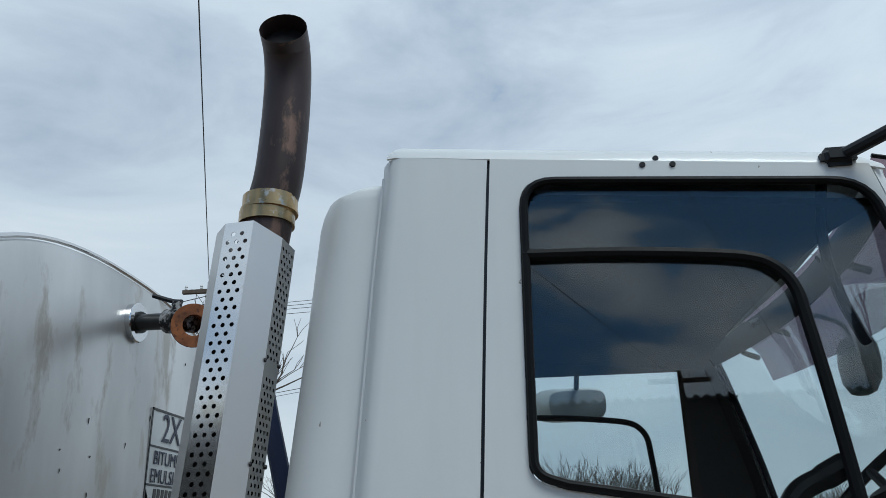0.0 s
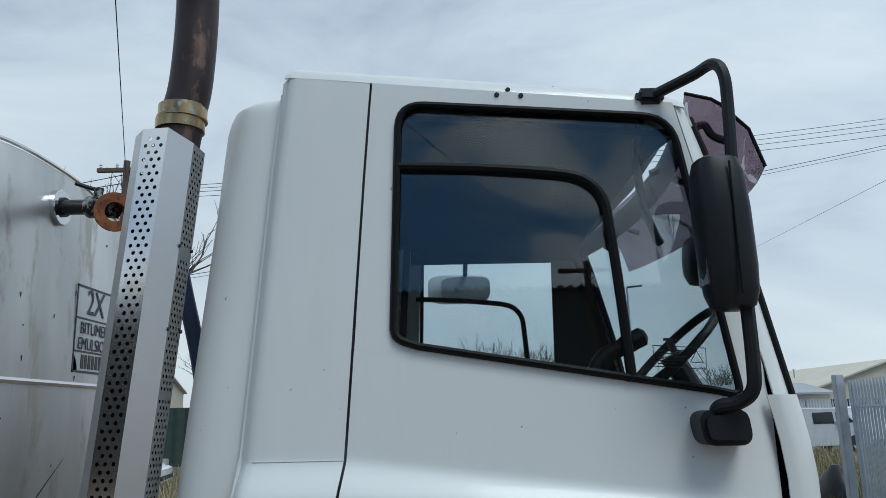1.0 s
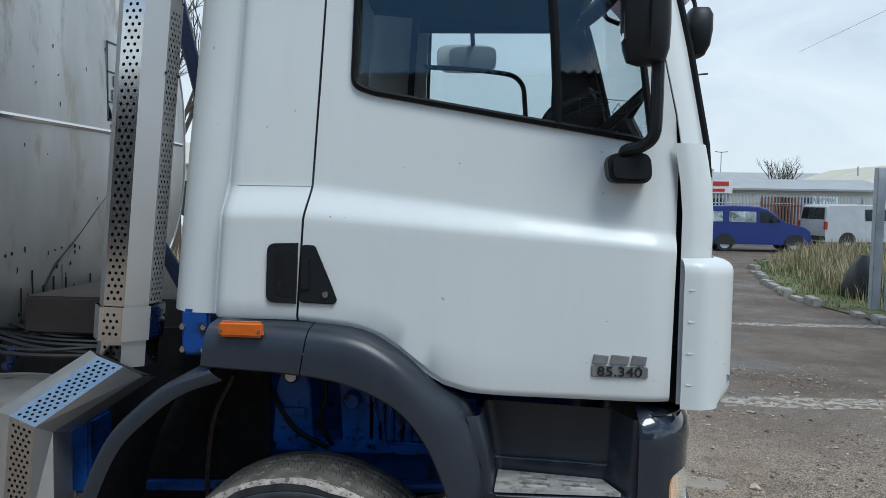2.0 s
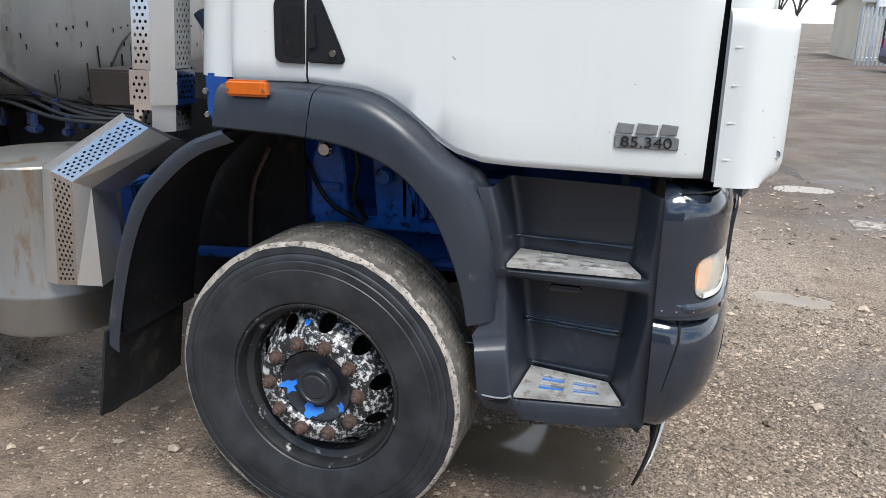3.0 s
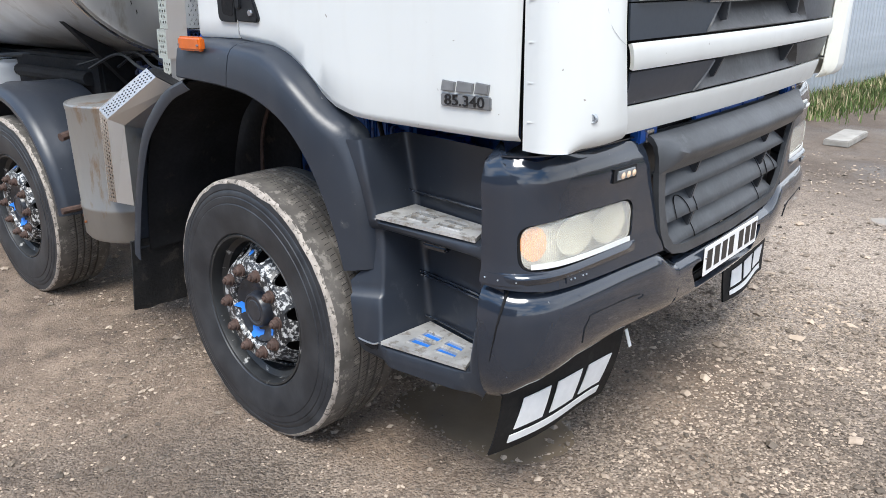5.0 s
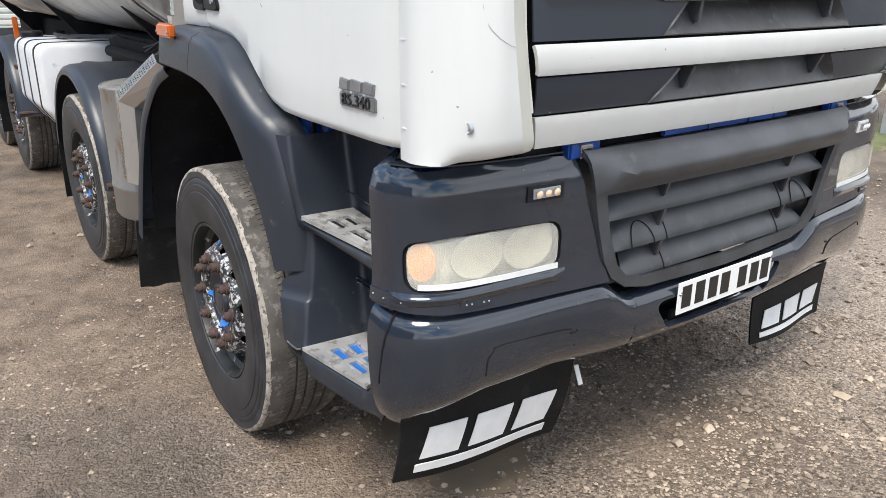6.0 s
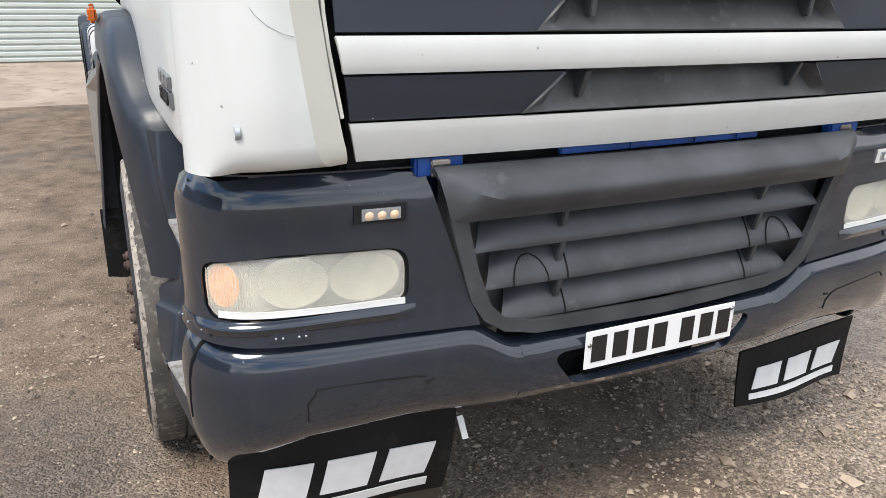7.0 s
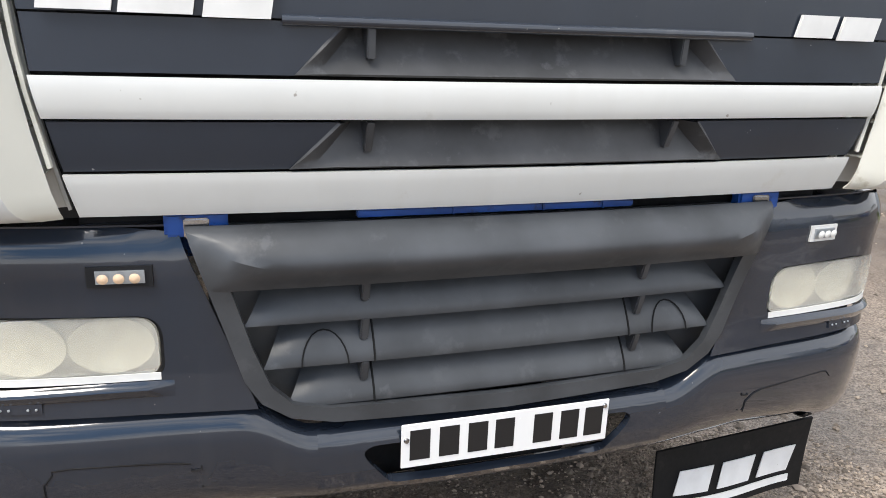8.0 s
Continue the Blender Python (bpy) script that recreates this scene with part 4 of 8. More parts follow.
for far in (False, True):
    a, b = resample(ARCH_IN, 5), resample(ARCH_OUT, 5)
    rows = [(0.0, 0.12), (0.0, -0.065), (0.02, -0.080), (0.06, -0.086), (0.35, -0.085), (0.72, -0.078), (0.86, -0.066), (0.95, -0.04), (1.0, 0.03)]
    for lo, hi, label in ((0, 11, "anthracite wheel arch moulding"), (11, len(a), "anthracite wheel arch moulding")):
        bm = bmesh.new()
        idx = list(range(lo, min(hi + 1, len(a))))

        def f(i, k):
            t, y = rows[k]
            (xa, za), (xb, zb) = a[i], b[i]
            g = 0.002 if lo and i == lo else -0.002 if i == hi else 0
            tuck = lerp(interp(za, IN_TUCK), interp(zb, OUT_TUCK), t)
            return flip((lerp(xa, xb, t) + g, y + tuck * (1 if y < 0.1 else 0.3), lerp(za, zb, t)), far)
        sheet(bm, f, idx, range(len(rows)), 0.004)
        part("arch_moulding", bm, MATT, truck, label)
    if not far:
        bm = bmesh.new()
        box(bm, -0.423, -0.281, -0.104, -0.075, 1.491, 1.541, 0.008, 3)
        lamp = part("side_marker", bm, AMBER, truck, "amber side marker lamp")
        for x in (-0.412, -0.292):
            bm = bmesh.new()
            lathe(bm, [(0, -0.004), (0.004, -0.004), (0.005, 0.002)], (x, -0.104, 1.512), "y", 10)
            part("screw", bm, CHROME, lamp)
    ys_ = lambda y: flip((0, y, 0), far)[1]
    # step unit: one moulded skin that swoops from the arch into two wells and out to the post
    SKIN = [(0.478, 0.45, 0.12), (0.488, 0.0, 0.05), (0.50, 0.0, 0.012), (0.515, 0.0, 0.0), (0.552, 0.0, 0.0), (0.560, 0.05, 0.0), (0.563, 0.3, 0.0), (0.565, 1.0, 0.0), (0.60, 1.0, 0.0), (0.66, 1.0, 0.0), (0.708, 1.0, 0.0), (0.714, 1.0, 0.004), (0.720, 1.0, 0.012), (0.752, 1.0, 0.012), (0.76, 1.05, 0.012), (0.80, 1.05, 0.012), (0.88, 1.05, 0.012), (0.925, 1.0, 0.012), (0.936, 0.6, 0.012), (0.942, 0.2, 0.012), (0.947, 0.05, 0.006), (0.955, 0.0, 0.0), (0.972, 0.0, 0.0), (0.980, 0.05, 0.0), (0.984, 0.3, 0.0), (0.986, 1.0, 0.0), (1.02, 1.0, 0.0), (1.08, 1.0, 0.0), (1.14, 1.0, 0.0), (1.20, 1.0, 0.0), (1.24, 1.0, 0.0)]

    def skin_row(z, d, dy):
        """Plan line of the moulding at a height: arch edge, front lip, back wall, post."""
        ax, ay = interp(z, [(0.478, 0.42), (0.564, 0.38), (0.717, 0.366), (0.79, 0.347), (0.806, 0.40), (1.075, 0.408), (1.259, 0.352), (1.30, 0.32)]), interp(z, [(0.478, -0.01), (0.564, -0.036), (0.717, -0.035), (0.79, -0.03), (0.806, 0.04), (1.075, 0.005), (1.259, -0.01), (1.30, 0.0)])
        bx, by = interp(z, [(0.478, 0.50), (0.56, 0.494), (0.735, 0.462), (0.94, 0.446), (1.0, 0.446), (1.139, 0.43), (1.26, 0.395), (1.30, 0.36)]), interp(z, [(0.56, -0.024), (0.735, 0.018), (0.94, 0.04), (0.98, 0.02), (1.139, 0.0), (1.30, 0.02)])
        cx, cy = interp(z, [(0.56, 0.512), (0.75, 0.488), (0.94, 0.46), (1.0, 0.456), (1.20, 0.42), (1.30, 0.40)]), 0.212
        gx, gy = interp(z, [(0.56, 0.785), (0.75, 0.812), (0.94, 0.825), (1.0, 0.815), (1.05, 0.826), (1.30, 0.838)]), 0.152
        ex, ey = interp(z, [(0.478, 0.87), (0.56, 0.838), (0.72, 0.868), (0.87, 0.892), (1.0, 0.878), (1.10, 0.89), (1.30, 0.896)]), interp(z, [(0.56, 0.014), (0.87, 0.006), (1.0, 0.024), (1.30, 0.022)])
        fa = lambda x: lerp(by, ey, (x - bx) / (ex - bx))
        line = [(ax, ay + dy), (bx, by + dy), (cx, lerp(fa(cx), cy, d)), (gx, lerp(fa(gx), gy, d)), (ex, ey + dy * 0.3), (interp(z, [(0.478, 0.89), (0.54, 0.92), (0.60, 0.97)]), 0.02)]
        return [flip((x, y, z), far) for x, y in rpoly(line + [(line[-1][0], 0.5), (ax, 0.5)], [0.0, 0.022, 0.03, 0.03, 0.024, 0.0, 0.0, 0.0], 6)[:30]]
    bm = bmesh.new()
    loft(bm, [skin_row(*q) for q in SKIN], closed=False)
    bmesh.ops.recalc_face_normals(bm, faces=bm.faces[:])
    part("step_moulding", bm, MATT, truck, "moulded anthracite step wells", smooth=50)
    # glossy tubes added along the ledges to draw their bright glints
    for z, (x0, y0), (x1, y1) in ((1.042, (0.452, 0.204), (0.822, 0.145)), (0.757, (0.492, 0.207), (0.806, 0.148)), (0.744, (0.496, 0.207), (0.80, 0.148)), (0.594, (0.516, 0.204), (0.785, 0.148))):
        bm = bmesh.new()
        tube(bm, smooth_path([flip(p, far) for p in ((x0 - 0.008, y0 - 0.02, z + 0.010), (x0 + 0.015, y0 - 0.004, z), (lerp(x0, x1, 0.5), lerp(y0, y1, 0.5) - 0.003, z + 0.004), (x1 - 0.015, y1 - 0.004, z + 0.008), (x1 + 0.010, y1 - 0.02, z + 0.018))]), 0.0045, 8)
        part("back_ledge", bm, GREY, truck, "glossy ledge edge added to catch sky glints")
    # torn lower edge of the moulding, dark inside
    bm = bmesh.new()
    prism(bm, rpoly([(0.382, 0.563), (0.485, 0.557), (0.478, 0.541), (0.45, 0.536), (0.40, 0.545)], 0.008, 3), "y", *sorted((ys_(-0.0275), ys_(0.02))))
    part("torn_edge", bm, VOID, truck, "torn dark edge under the moulding")
    bm = bmesh.new()
    tube(bm, smooth_path([flip(p, far) for p in ((0.372, -0.022, 0.566), (0.40, -0.032, 0.562), (0.44, -0.03, 0.558), (0.47, -0.032, 0.562), (0.492, -0.03, 0.572))]), 0.0035, 6)
    part("frayed_lip", bm, DULLSTEEL, truck, "pale frayed plastic lip")
    bm = bmesh.new()
    tube(bm, smooth_path([flip(p, far) for p in ((0.328, 0.014, 0.718), (0.38, 0.018, 0.718), (0.44, 0.022, 0.72), (0.452, 0.03, 0.722))]), 0.003, 6)
    part("moulded_rib", bm, GREY, truck)
    # treads with raised or cut rungs
    for corners, z, cut in (([(0.452, 0.018), (0.858, 0.028), (0.812, 0.146), (0.462, 0.196)], 0.999, False), ([(0.499, -0.028), (0.832, 0.012), (0.782, 0.146), (0.518, 0.198)], 0.579, True)):
        def top(u, v, dz=0.0):
            x = lerp(lerp(corners[0][0], corners[1][0], u), lerp(corners[3][0], corners[2][0], u), v)
            y = lerp(lerp(corners[0][1], corners[1][1], u), lerp(corners[3][1], corners[2][1], u), v)
            return flip((x, y, z + dz), far)
        us, vs = (0.0, 0.20, 0.46, 0.56, 0.82, 1.0), (0.0, 0.26, 0.42, 0.56, 0.72, 1.0)
        bm = bmesh.new()
        grid = [[bm.verts.new(top(u, v)) for u in us] for v in vs]
        fs, holes = [], []
        for j in range(5):
            for i in range(5):
                if i in (1, 3) and j in (1, 3):
                    holes.append((us[i], us[i + 1], vs[j], vs[j + 1]))
                    continue
                fs.append(bm.faces.new((grid[j][i], grid[j][i + 1], grid[j + 1][i + 1], grid[j + 1][i])))
        bmesh.ops.recalc_face_normals(bm, faces=fs)
        if fs[0].normal.z < 0:
            bmesh.ops.reverse_faces(bm, faces=fs)
        bmesh.ops.solidify(bm, geom=fs, thickness=0.012)
        tr = part("step_tread", bm, ALU, truck, "worn aluminium step tread", smooth=0)
        for h in holes:
            bm = bmesh.new()
            q = [top(h[0], h[2]), top(h[1], h[2]), top(h[1], h[3]), top(h[0], h[3])]
            prism(bm, [p[:2] for p in q], "z", z - 0.012, z - 0.009)
            if cut:
                part("tread_slot", bm, BRIGHTBLUE, tr, "blue bracket seen through the tread")
            else:
                # dark plate below the slot stands for the shade under the tread
                part("tread_slot", bm, VOID, tr)
            for e in (0, 1):
                bm = bmesh.new()
                va, vb = (h[2] - 0.05, h[2] - 0.02) if e == 0 else (h[3] + 0.02, h[3] + 0.05)
                prism(bm, [top(u, v)[:2] for u, v in ((h[0], va), (h[1], va), (h[1], vb), (h[0], vb))], "z", z - 0.002, z + 0.0035, 0.0015)
                part("tread_rib", bm, ALU, tr)
    bm = bmesh.new()
    box(bm, 0.575, 0.68, *sorted((ys_(0.10), ys_(0.13))), 0.893, 0.912, 0.006)
    part("step_catch", bm, GREY, truck, "small glossy catch under the step")

# headlamp panels
PLAN = [(0.905, -0.002), (0.94, 0.0), (0.975, 0.008), (1.01, 0.026), (1.04, 0.05), (1.066, 0.085), (1.085, 0.13), (1.099, 0.19), (1.109, 0.26), (1.118, 0.34), (1.128, 0.46), (1.138, 0.55), (1.146, 0.63), (1.15, 0.70)]
PLAN_PATH = smooth_path([(x, y, 0) for x, y in PLAN], 4)
PLAN_LEN = [0.0]
for p, q in zip(PLAN_PATH, PLAN_PATH[1:]):
    PLAN_LEN.append(PLAN_LEN[-1] + (q - p).length)


def plan_at(s):
    """Place and outward normal at a distance s along the bumper's plan line, from its side end."""
    s = max(0.0, min(PLAN_LEN[-1] - 1e-6, s))
    for i in range(len(PLAN_LEN) - 1):
        if s <= PLAN_LEN[i + 1]:
            a, b = PLAN_PATH[i], PLAN_PATH[i + 1]
            t = (s - PLAN_LEN[i]) / (PLAN_LEN[i + 1] - PLAN_LEN[i])
            d = (b - a).normalized()
            return a.lerp(b, t), Vector((d.y, -d.x, 0))
    return PLAN_PATH[-1], Vector((1, 0, 0))


def s_of_y(y):
    for i, p in enumerate(PLAN_PATH):
        if p.y >= y and p.x > 1.0:
            return PLAN_LEN[i]
    return PLAN_LEN[-1]


def panel_surface(s, z, far, off=0.0):
    p, n = plan_at(s)
    bulge = interp(z, [(0.86, 0.012), (0.9, 0.006), (0.95, 0.0), (1.12, 0.0), (1.18, 0.004), (1.22, -0.004), (1.25, -0.02), (1.27, -0.05), (1.275, -0.09)])
    q = p + n * (bulge + off)
    return flip((q.x, q.y, z), far)


BOWL = mat("lamp_bowl", (0.66, 0.66, 0.62), 0.3, 0.25, vary=0.15, scale=14)
REFL = mat("yellowed_reflector", (0.69, 0.685, 0.615), 0.3, 0.25, vary=0.12, scale=24)
FADED = mat("faded_amber", (0.80, 0.30, 0.03), 0.35, vary=0.25, scale=20)
STROBE = mat("pale_amber_strobe", (0.78, 0.56, 0.38), 0.3, vary=0.1)
S_IN_TOP, S_IN_BOT = s_of_y(0.50), s_of_y(0.63)
LAMP = rpoly([(0.117, 1.064), (0.30, 1.078), (s_of_y(0.452), 1.076), (s_of_y(0.456), 0.952), (0.30, 0.936), (0.121, 0.938)], [0.045, 0.0, 0.05, 0.028, 0.0, 0.045])
for far in (False, True):
    outer = [(0.0, 0.885), (0.12, 0.878)] + [(lerp(0.12, S_IN_BOT, i / 6), 0.875 - 0.012 * i / 6) for i in range(1, 7)]
    outer += [(lerp(S_IN_BOT, S_IN_TOP, i / 4), lerp(0.863, 1.245, i / 4)) for i in range(1, 5)] + [(lerp(S_IN_TOP, 0.16, i / 6), 1.245 + 0.015 * math.sin(i / 6 * math.pi)) for i in range(1, 7)] + [(0.06, 1.262), (0.0, 1.285), (0.0, 1.1)]
    bm = bmesh.new()
    ring_patch(bm, outer, scale_loop(LAMP, 0.009), lambda s, z: panel_surface(s, z, far), k=9, n=60, centre=(0.3, 1.02), thick=0.004)
    sheet(bm, lambda s, k: flip((lambda p, n: (p.x - n.x * k * 0.16, p.y - n.y * k * 0.16, 1.262 - 0.004 + 0.012 * k))(*plan_at(s)), far), span(0.05, S_IN_TOP, 20), [0.14, 0.4, 1.0], 0.004)
    hp = part("lamp_panel", bm, GREY, truck, "glossy anthracite headlamp surround")
    # lower lip under the lamp, and the side fixing strip
    bm = bmesh.new()
    s_end = s_of_y(0.475)

    def ledge(s, k):
        fall = sstep((s_end - s) / 0.05) * sstep((s - 0.06) / 0.05)
        o, z = ((-0.006, 0.934), (0.004, 0.930), (0.010, 0.926), (0.012, 0.920), (0.006, 0.908), (0.0, 0.900))[k]
        return panel_surface(s, z + 0.010 * sstep(s / 0.5) - 0.006, far, 0.001 + max(o, 0) * fall)
    sheet(bm, ledge, span(0.06, s_end, 30), range(6), 0.003)
    part("lamp_ledge", bm, GREY, hp)
    bm = bmesh.new()
    sheet(bm, lambda s, z: panel_surface(s, z, far, 0.004), span(0.0, 0.13, 6), [0.892, 0.925], 0.003)
    part("fixing_strip", bm, GREY, hp)
    bm = bmesh.new()
    sheet(bm, lambda s, z: panel_surface(s, z, far, 0.004), span(0.26, 0.35, 6), [0.885, 0.905], 0.003)
    part("fixing_strip", bm, GREY, hp)
    for s, z in ((0.02, 0.91), (0.06, 0.908), (0.11, 0.906), (0.275, 0.895), (0.29, 0.895), (0.325, 0.895), (0.34, 0.895)):
        bm = bmesh.new()
        bmesh.ops.create_icosphere(bm, subdivisions=1, radius=0.003, matrix=Matrix.Translation(panel_surface(s, z, far, 0.007)))
        part("rivet", bm, GALV, hp)
    # headlamp: clouded lens, amber corner, two round reflectors in a bright bowl
    lamp = bmesh.new()
    fill(lamp, LAMP, lambda s, z: panel_surface(s, z, far, -0.032 - 0.02 * abs(z - 1.02)), 0.004, 6)
    hl = part("headlamp", lamp, BOWL, truck, "clouded rectangular headlamp with an amber corner")
    lens = bmesh.new()
    fill(lens, scale_loop(LAMP, -0.001), lambda s, z: panel_surface(s, z, far, -0.006 + 0.004 * math.cos((z - 1.02) * 14)), 0.003, 6)
    part("lens", lens, LENS, hl).visible_shadow = False
    for s, r in ((s_of_y(0.19), 0.079), (s_of_y(0.36), 0.083)):
        p, n = plan_at(s)
        bm = bmesh.new()
        fill(bm, [(s + r * math.cos(a), 1.012 + min(r, 0.06) * math.sin(a)) for a in span(0, 2 * math.pi, 28)[:-1]], lambda u, z: panel_surface(u, z, far, -0.018 - 0.012 * max(0, 1 - ((u - s) / r) ** 2 - ((z - 1.012) / 0.06) ** 2)), 0.003, 5)
        part("reflector", bm, REFL, hl, "yellowed round reflector")
    bm = bmesh.new()
    fill(bm, [(0.158 + 0.042 * math.cos(a), 1.012 + 0.052 * math.sin(a)) for a in span(0, 2 * math.pi, 20)[:-1]], lambda u, z: panel_surface(u, z, far, -0.0115), 0.002, 3)
    part("indicator", bm, FADED, hl, "faded amber indicator bulb")
    # white colour stands in for the sheen of the silver lip
    bm = bmesh.new()
    sheet(bm, lambda s, z: panel_surface(s, z, far, 0.001), span(0.15, s_of_y(0.448), 16), [0.940, 0.945, 0.947, 0.955], 0.003)
    part("lens_lip", bm, LETTER, hl, "silver lip along the lens, its sheen painted white")
    # moulded flutes on the outer end of the lens and the dark seat round it
    for k in range(15):
        s_ = lerp(0.128, 0.225, k / 14)
        bm = bmesh.new()
        tube(bm, [panel_surface(s_, z, far, -0.001 + 0.004 * math.cos((z - 1.02) * 14)) for z in span(0.965, 1.055, 5)], 0.0008, 4)
        part("lens_flute", bm, LENS, hl).visible_shadow = False
    bm = bmesh.new()
    tube(bm, [panel_surface(s_, z, far, -0.012) for s_, z in scale_loop(LAMP, 0.006)], 0.006, 6, closed=True)
    part("lamp_seat", bm, VOID, hl)
    # strobe marker on the panel
    bm = bmesh.new()
    c0, c1 = s_of_y(0.34), s_of_y(0.455)
    if far:
        c0, c1 = s_of_y(0.27), s_of_y(0.36)
    lo, hi = (1.144, 1.186)
    sheet(bm, lambda s, z: panel_surface(s, z, far, 0.006), span(c0, c1, 4), [lo, hi], 0.012)
    mk = part("strobe_marker", bm, BLACK if not far else LETTER, hp, "small strobe lamp with three amber lights")
    for k in range(3):
        bm = bmesh.new()
        s = lerp(c0, c1, 0.26 + 0.24 * k)
        fill(bm, [(s + 0.0105 * math.cos(a), 1.165 + 0.0105 * math.sin(a)) for a in span(0, 2 * math.pi, 14)[:-1]], lambda u, z: panel_surface(u, z, far, 0.017 + 0.004 * max(0.0, 1 - ((u - s) ** 2 + (z - 1.165) ** 2) / 0.00011)), 0.002, 3)
        part("strobe", bm, STROBE if not far else LETTER, mk)
    bm = bmesh.new()
    sheet(bm, lambda s, z: panel_surface(s, z, far, 0.009), span(lerp(c0, c1, 0.14), lerp(c0, c1, 0.88), 4), [lo + 0.008, hi - 0.008], 0.006)
    part("strobe_plate", bm, GALV, mk)

# lower bumper: one skin from side to side, with the opening behind the number plate
def bumper_profile(z):
    return interp(z, [(0.575, -0.075), (0.59, -0.035), (0.62, -0.006), (0.66, 0.012), (0.72, 0.02), (0.80, 0.022), (0.83, 0.018), (0.855, 0.004), (0.868, -0.012), (0.874, -0.03)])


HALF = s_of_y(0.66)


def bumper_top(y):
    """Height of the bumper's upper edge over its width: dipped under the grille."""
    d = abs(y - YC)
    return 0.868 - 0.078 * sstep((0.60 - d) / 0.16)


def bumper_point(w, v):
    """w: across the front from side end to side end (-1..1); v: from lower to upper edge."""
    a = abs(w)
    full = HALF + (YC - 0.66)
    s = (1 - a) * full
    if s <= HALF:
        p, n = plan_at(s)
        x, y, nx, ny = p.x, p.y, n.x, n.y
    else:
        y = 0.66 + (s - HALF)
        x, nx, ny = plan_at(HALF)[0].x + 0.004 * (1 - ((YC - y) / (YC - 0.66)) ** 2), 1.0, 0.0
    top = bumper_top(y)
    zl = interp(s, [(0.0, 0.478), (0.06, 0.488), (0.15, 0.535), (0.35, 0.585), (0.6, 0.60), (1.2, 0.575)])
    top += 0.016 * max(0.0, 1 - s / 0.09)
    z = lerp(zl, top, v)
    ref = 0.575 + (z - zl) / (top - zl) * (0.874 - 0.575)
    o = bumper_profile(ref)
    p = (x + nx * o, y + ny * o, z)
    return (p[0], 2 * YC - p[1], p[2]) if w > 0 else p


W_HOLE = 0.36 / (HALF + (YC - 0.66))
V = [0, 0.03, 0.07, 0.12, 0.2, 0.35, 0.55, 0.72, 0.82, 0.9, 0.95, 1.0]
for side in (-1, 1):
    bm = bmesh.new()
    ws = [side * w for w in span(W_HOLE + 0.06, 1.0, 40)]
    sheet(bm, bumper_point, ws, V, 0.006)
    part("bumper_end", bm, GREY, truck, "anthracite bumper end")
    # tow cover: an open outline groove with a finger notch and a small hole
    full = HALF + (YC - 0.66)

    def at_y(y, v, o=0.0005):
        return Vector(bumper_point(side * (1 - s_of_y(y) / full), v)) + Vector((o, 0, 0))
    near = [(0.214, 0.32), (0.218, 0.5), (0.224, 0.575), (0.24, 0.612), (0.27, 0.622), (0.38, 0.60), (0.47, 0.575), (0.50, 0.562)]
    outline = near if side < 0 else [(0.50, 0.30), (0.494, 0.42), (0.482, 0.50), (0.455, 0.535), (0.36, 0.575), (0.24, 0.62), (0.214, 0.612), (0.205, 0.56)]
    bm = bmesh.new()
    tube(bm, [at_y(y, v) for y, v in outline], 0.0019, 5)
    cover = part("tow_cover_groove", bm, VOID, truck)
    bm = bmesh.new()
    tube(bm, [at_y(y, v) for y, v in ((0.488, 0.515), (0.50, 0.50), (0.512, 0.512), (0.522, 0.54))], 0.0017, 5)
    part("finger_notch", bm, VOID, cover)
    bm = bmesh.new()
    bmesh.ops.create_icosphere(bm, subdivisions=1, radius=0.004, matrix=Matrix.Translation(at_y(0.515, 0.34, -0.002)))
    part("tow_hole", bm, VOID, cover)
    # joint between the bumper and its side end
    bm = bmesh.new()
    joint = [Vector(bumper_point(side * (1 - lerp(0.082, 0.04, k / 12) / full), lerp(1.0, 0.42, k / 12))) for k in range(13)]
    tube(bm, joint, [lerp(0.006, 0.0012, (k / 12) ** 0.6) for k in range(13)], 6)
    part("bumper_joint", bm, VOID, truck)
bm = bmesh.new()
wo = W_HOLE + 0.06
outer = [(-wo, 0.0), (0, 0.0), (wo, 0.0), (wo, 0.5), (wo, 1.0), (0.2, 1.0), (0, 1.0), (-0.2, 1.0), (-wo, 1.0), (-wo, 0.5)]
hole = [(y / full, (z - 0.577) / 0.213) for y, z in rpoly([(-0.362, 0.744), (0.362, 0.744), (0.272, 0.632), (-0.272, 0.632)], [0.03, 0.03, 0.05, 0.05])]
ring_patch(bm, outer, hole, bumper_point, k=8, n=60, centre=(0, 0.4), thick=0.02)
part("bumper_centre", bm, GREY, truck, "anthracite bumper middle with a recess")
# near-black block carries the recess's shade; the second box is a step
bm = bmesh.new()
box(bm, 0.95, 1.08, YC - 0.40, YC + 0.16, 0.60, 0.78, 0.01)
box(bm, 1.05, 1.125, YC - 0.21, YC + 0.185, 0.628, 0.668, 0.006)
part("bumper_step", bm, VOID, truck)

# number plate with plain bars for its characters
bm = bmesh.new()
box(bm, 1.176, 1.181, YC + 0.006 - 0.262, YC + 0.006 + 0.262, 0.681, 0.792, 0.002)
plate = part("number_plate", bm, PLATE, truck, "white number plate with black bars")
for y in (0.998, 1.068, 1.138, 1.205, 1.303, 1.373, 1.438):
    bm = bmesh.new()
    box(bm, 1.1805, 1.1822, y - 0.024, y + 0.024, 0.700, 0.776, 0.0005)
    part("plate_bar", bm, INK, plate)
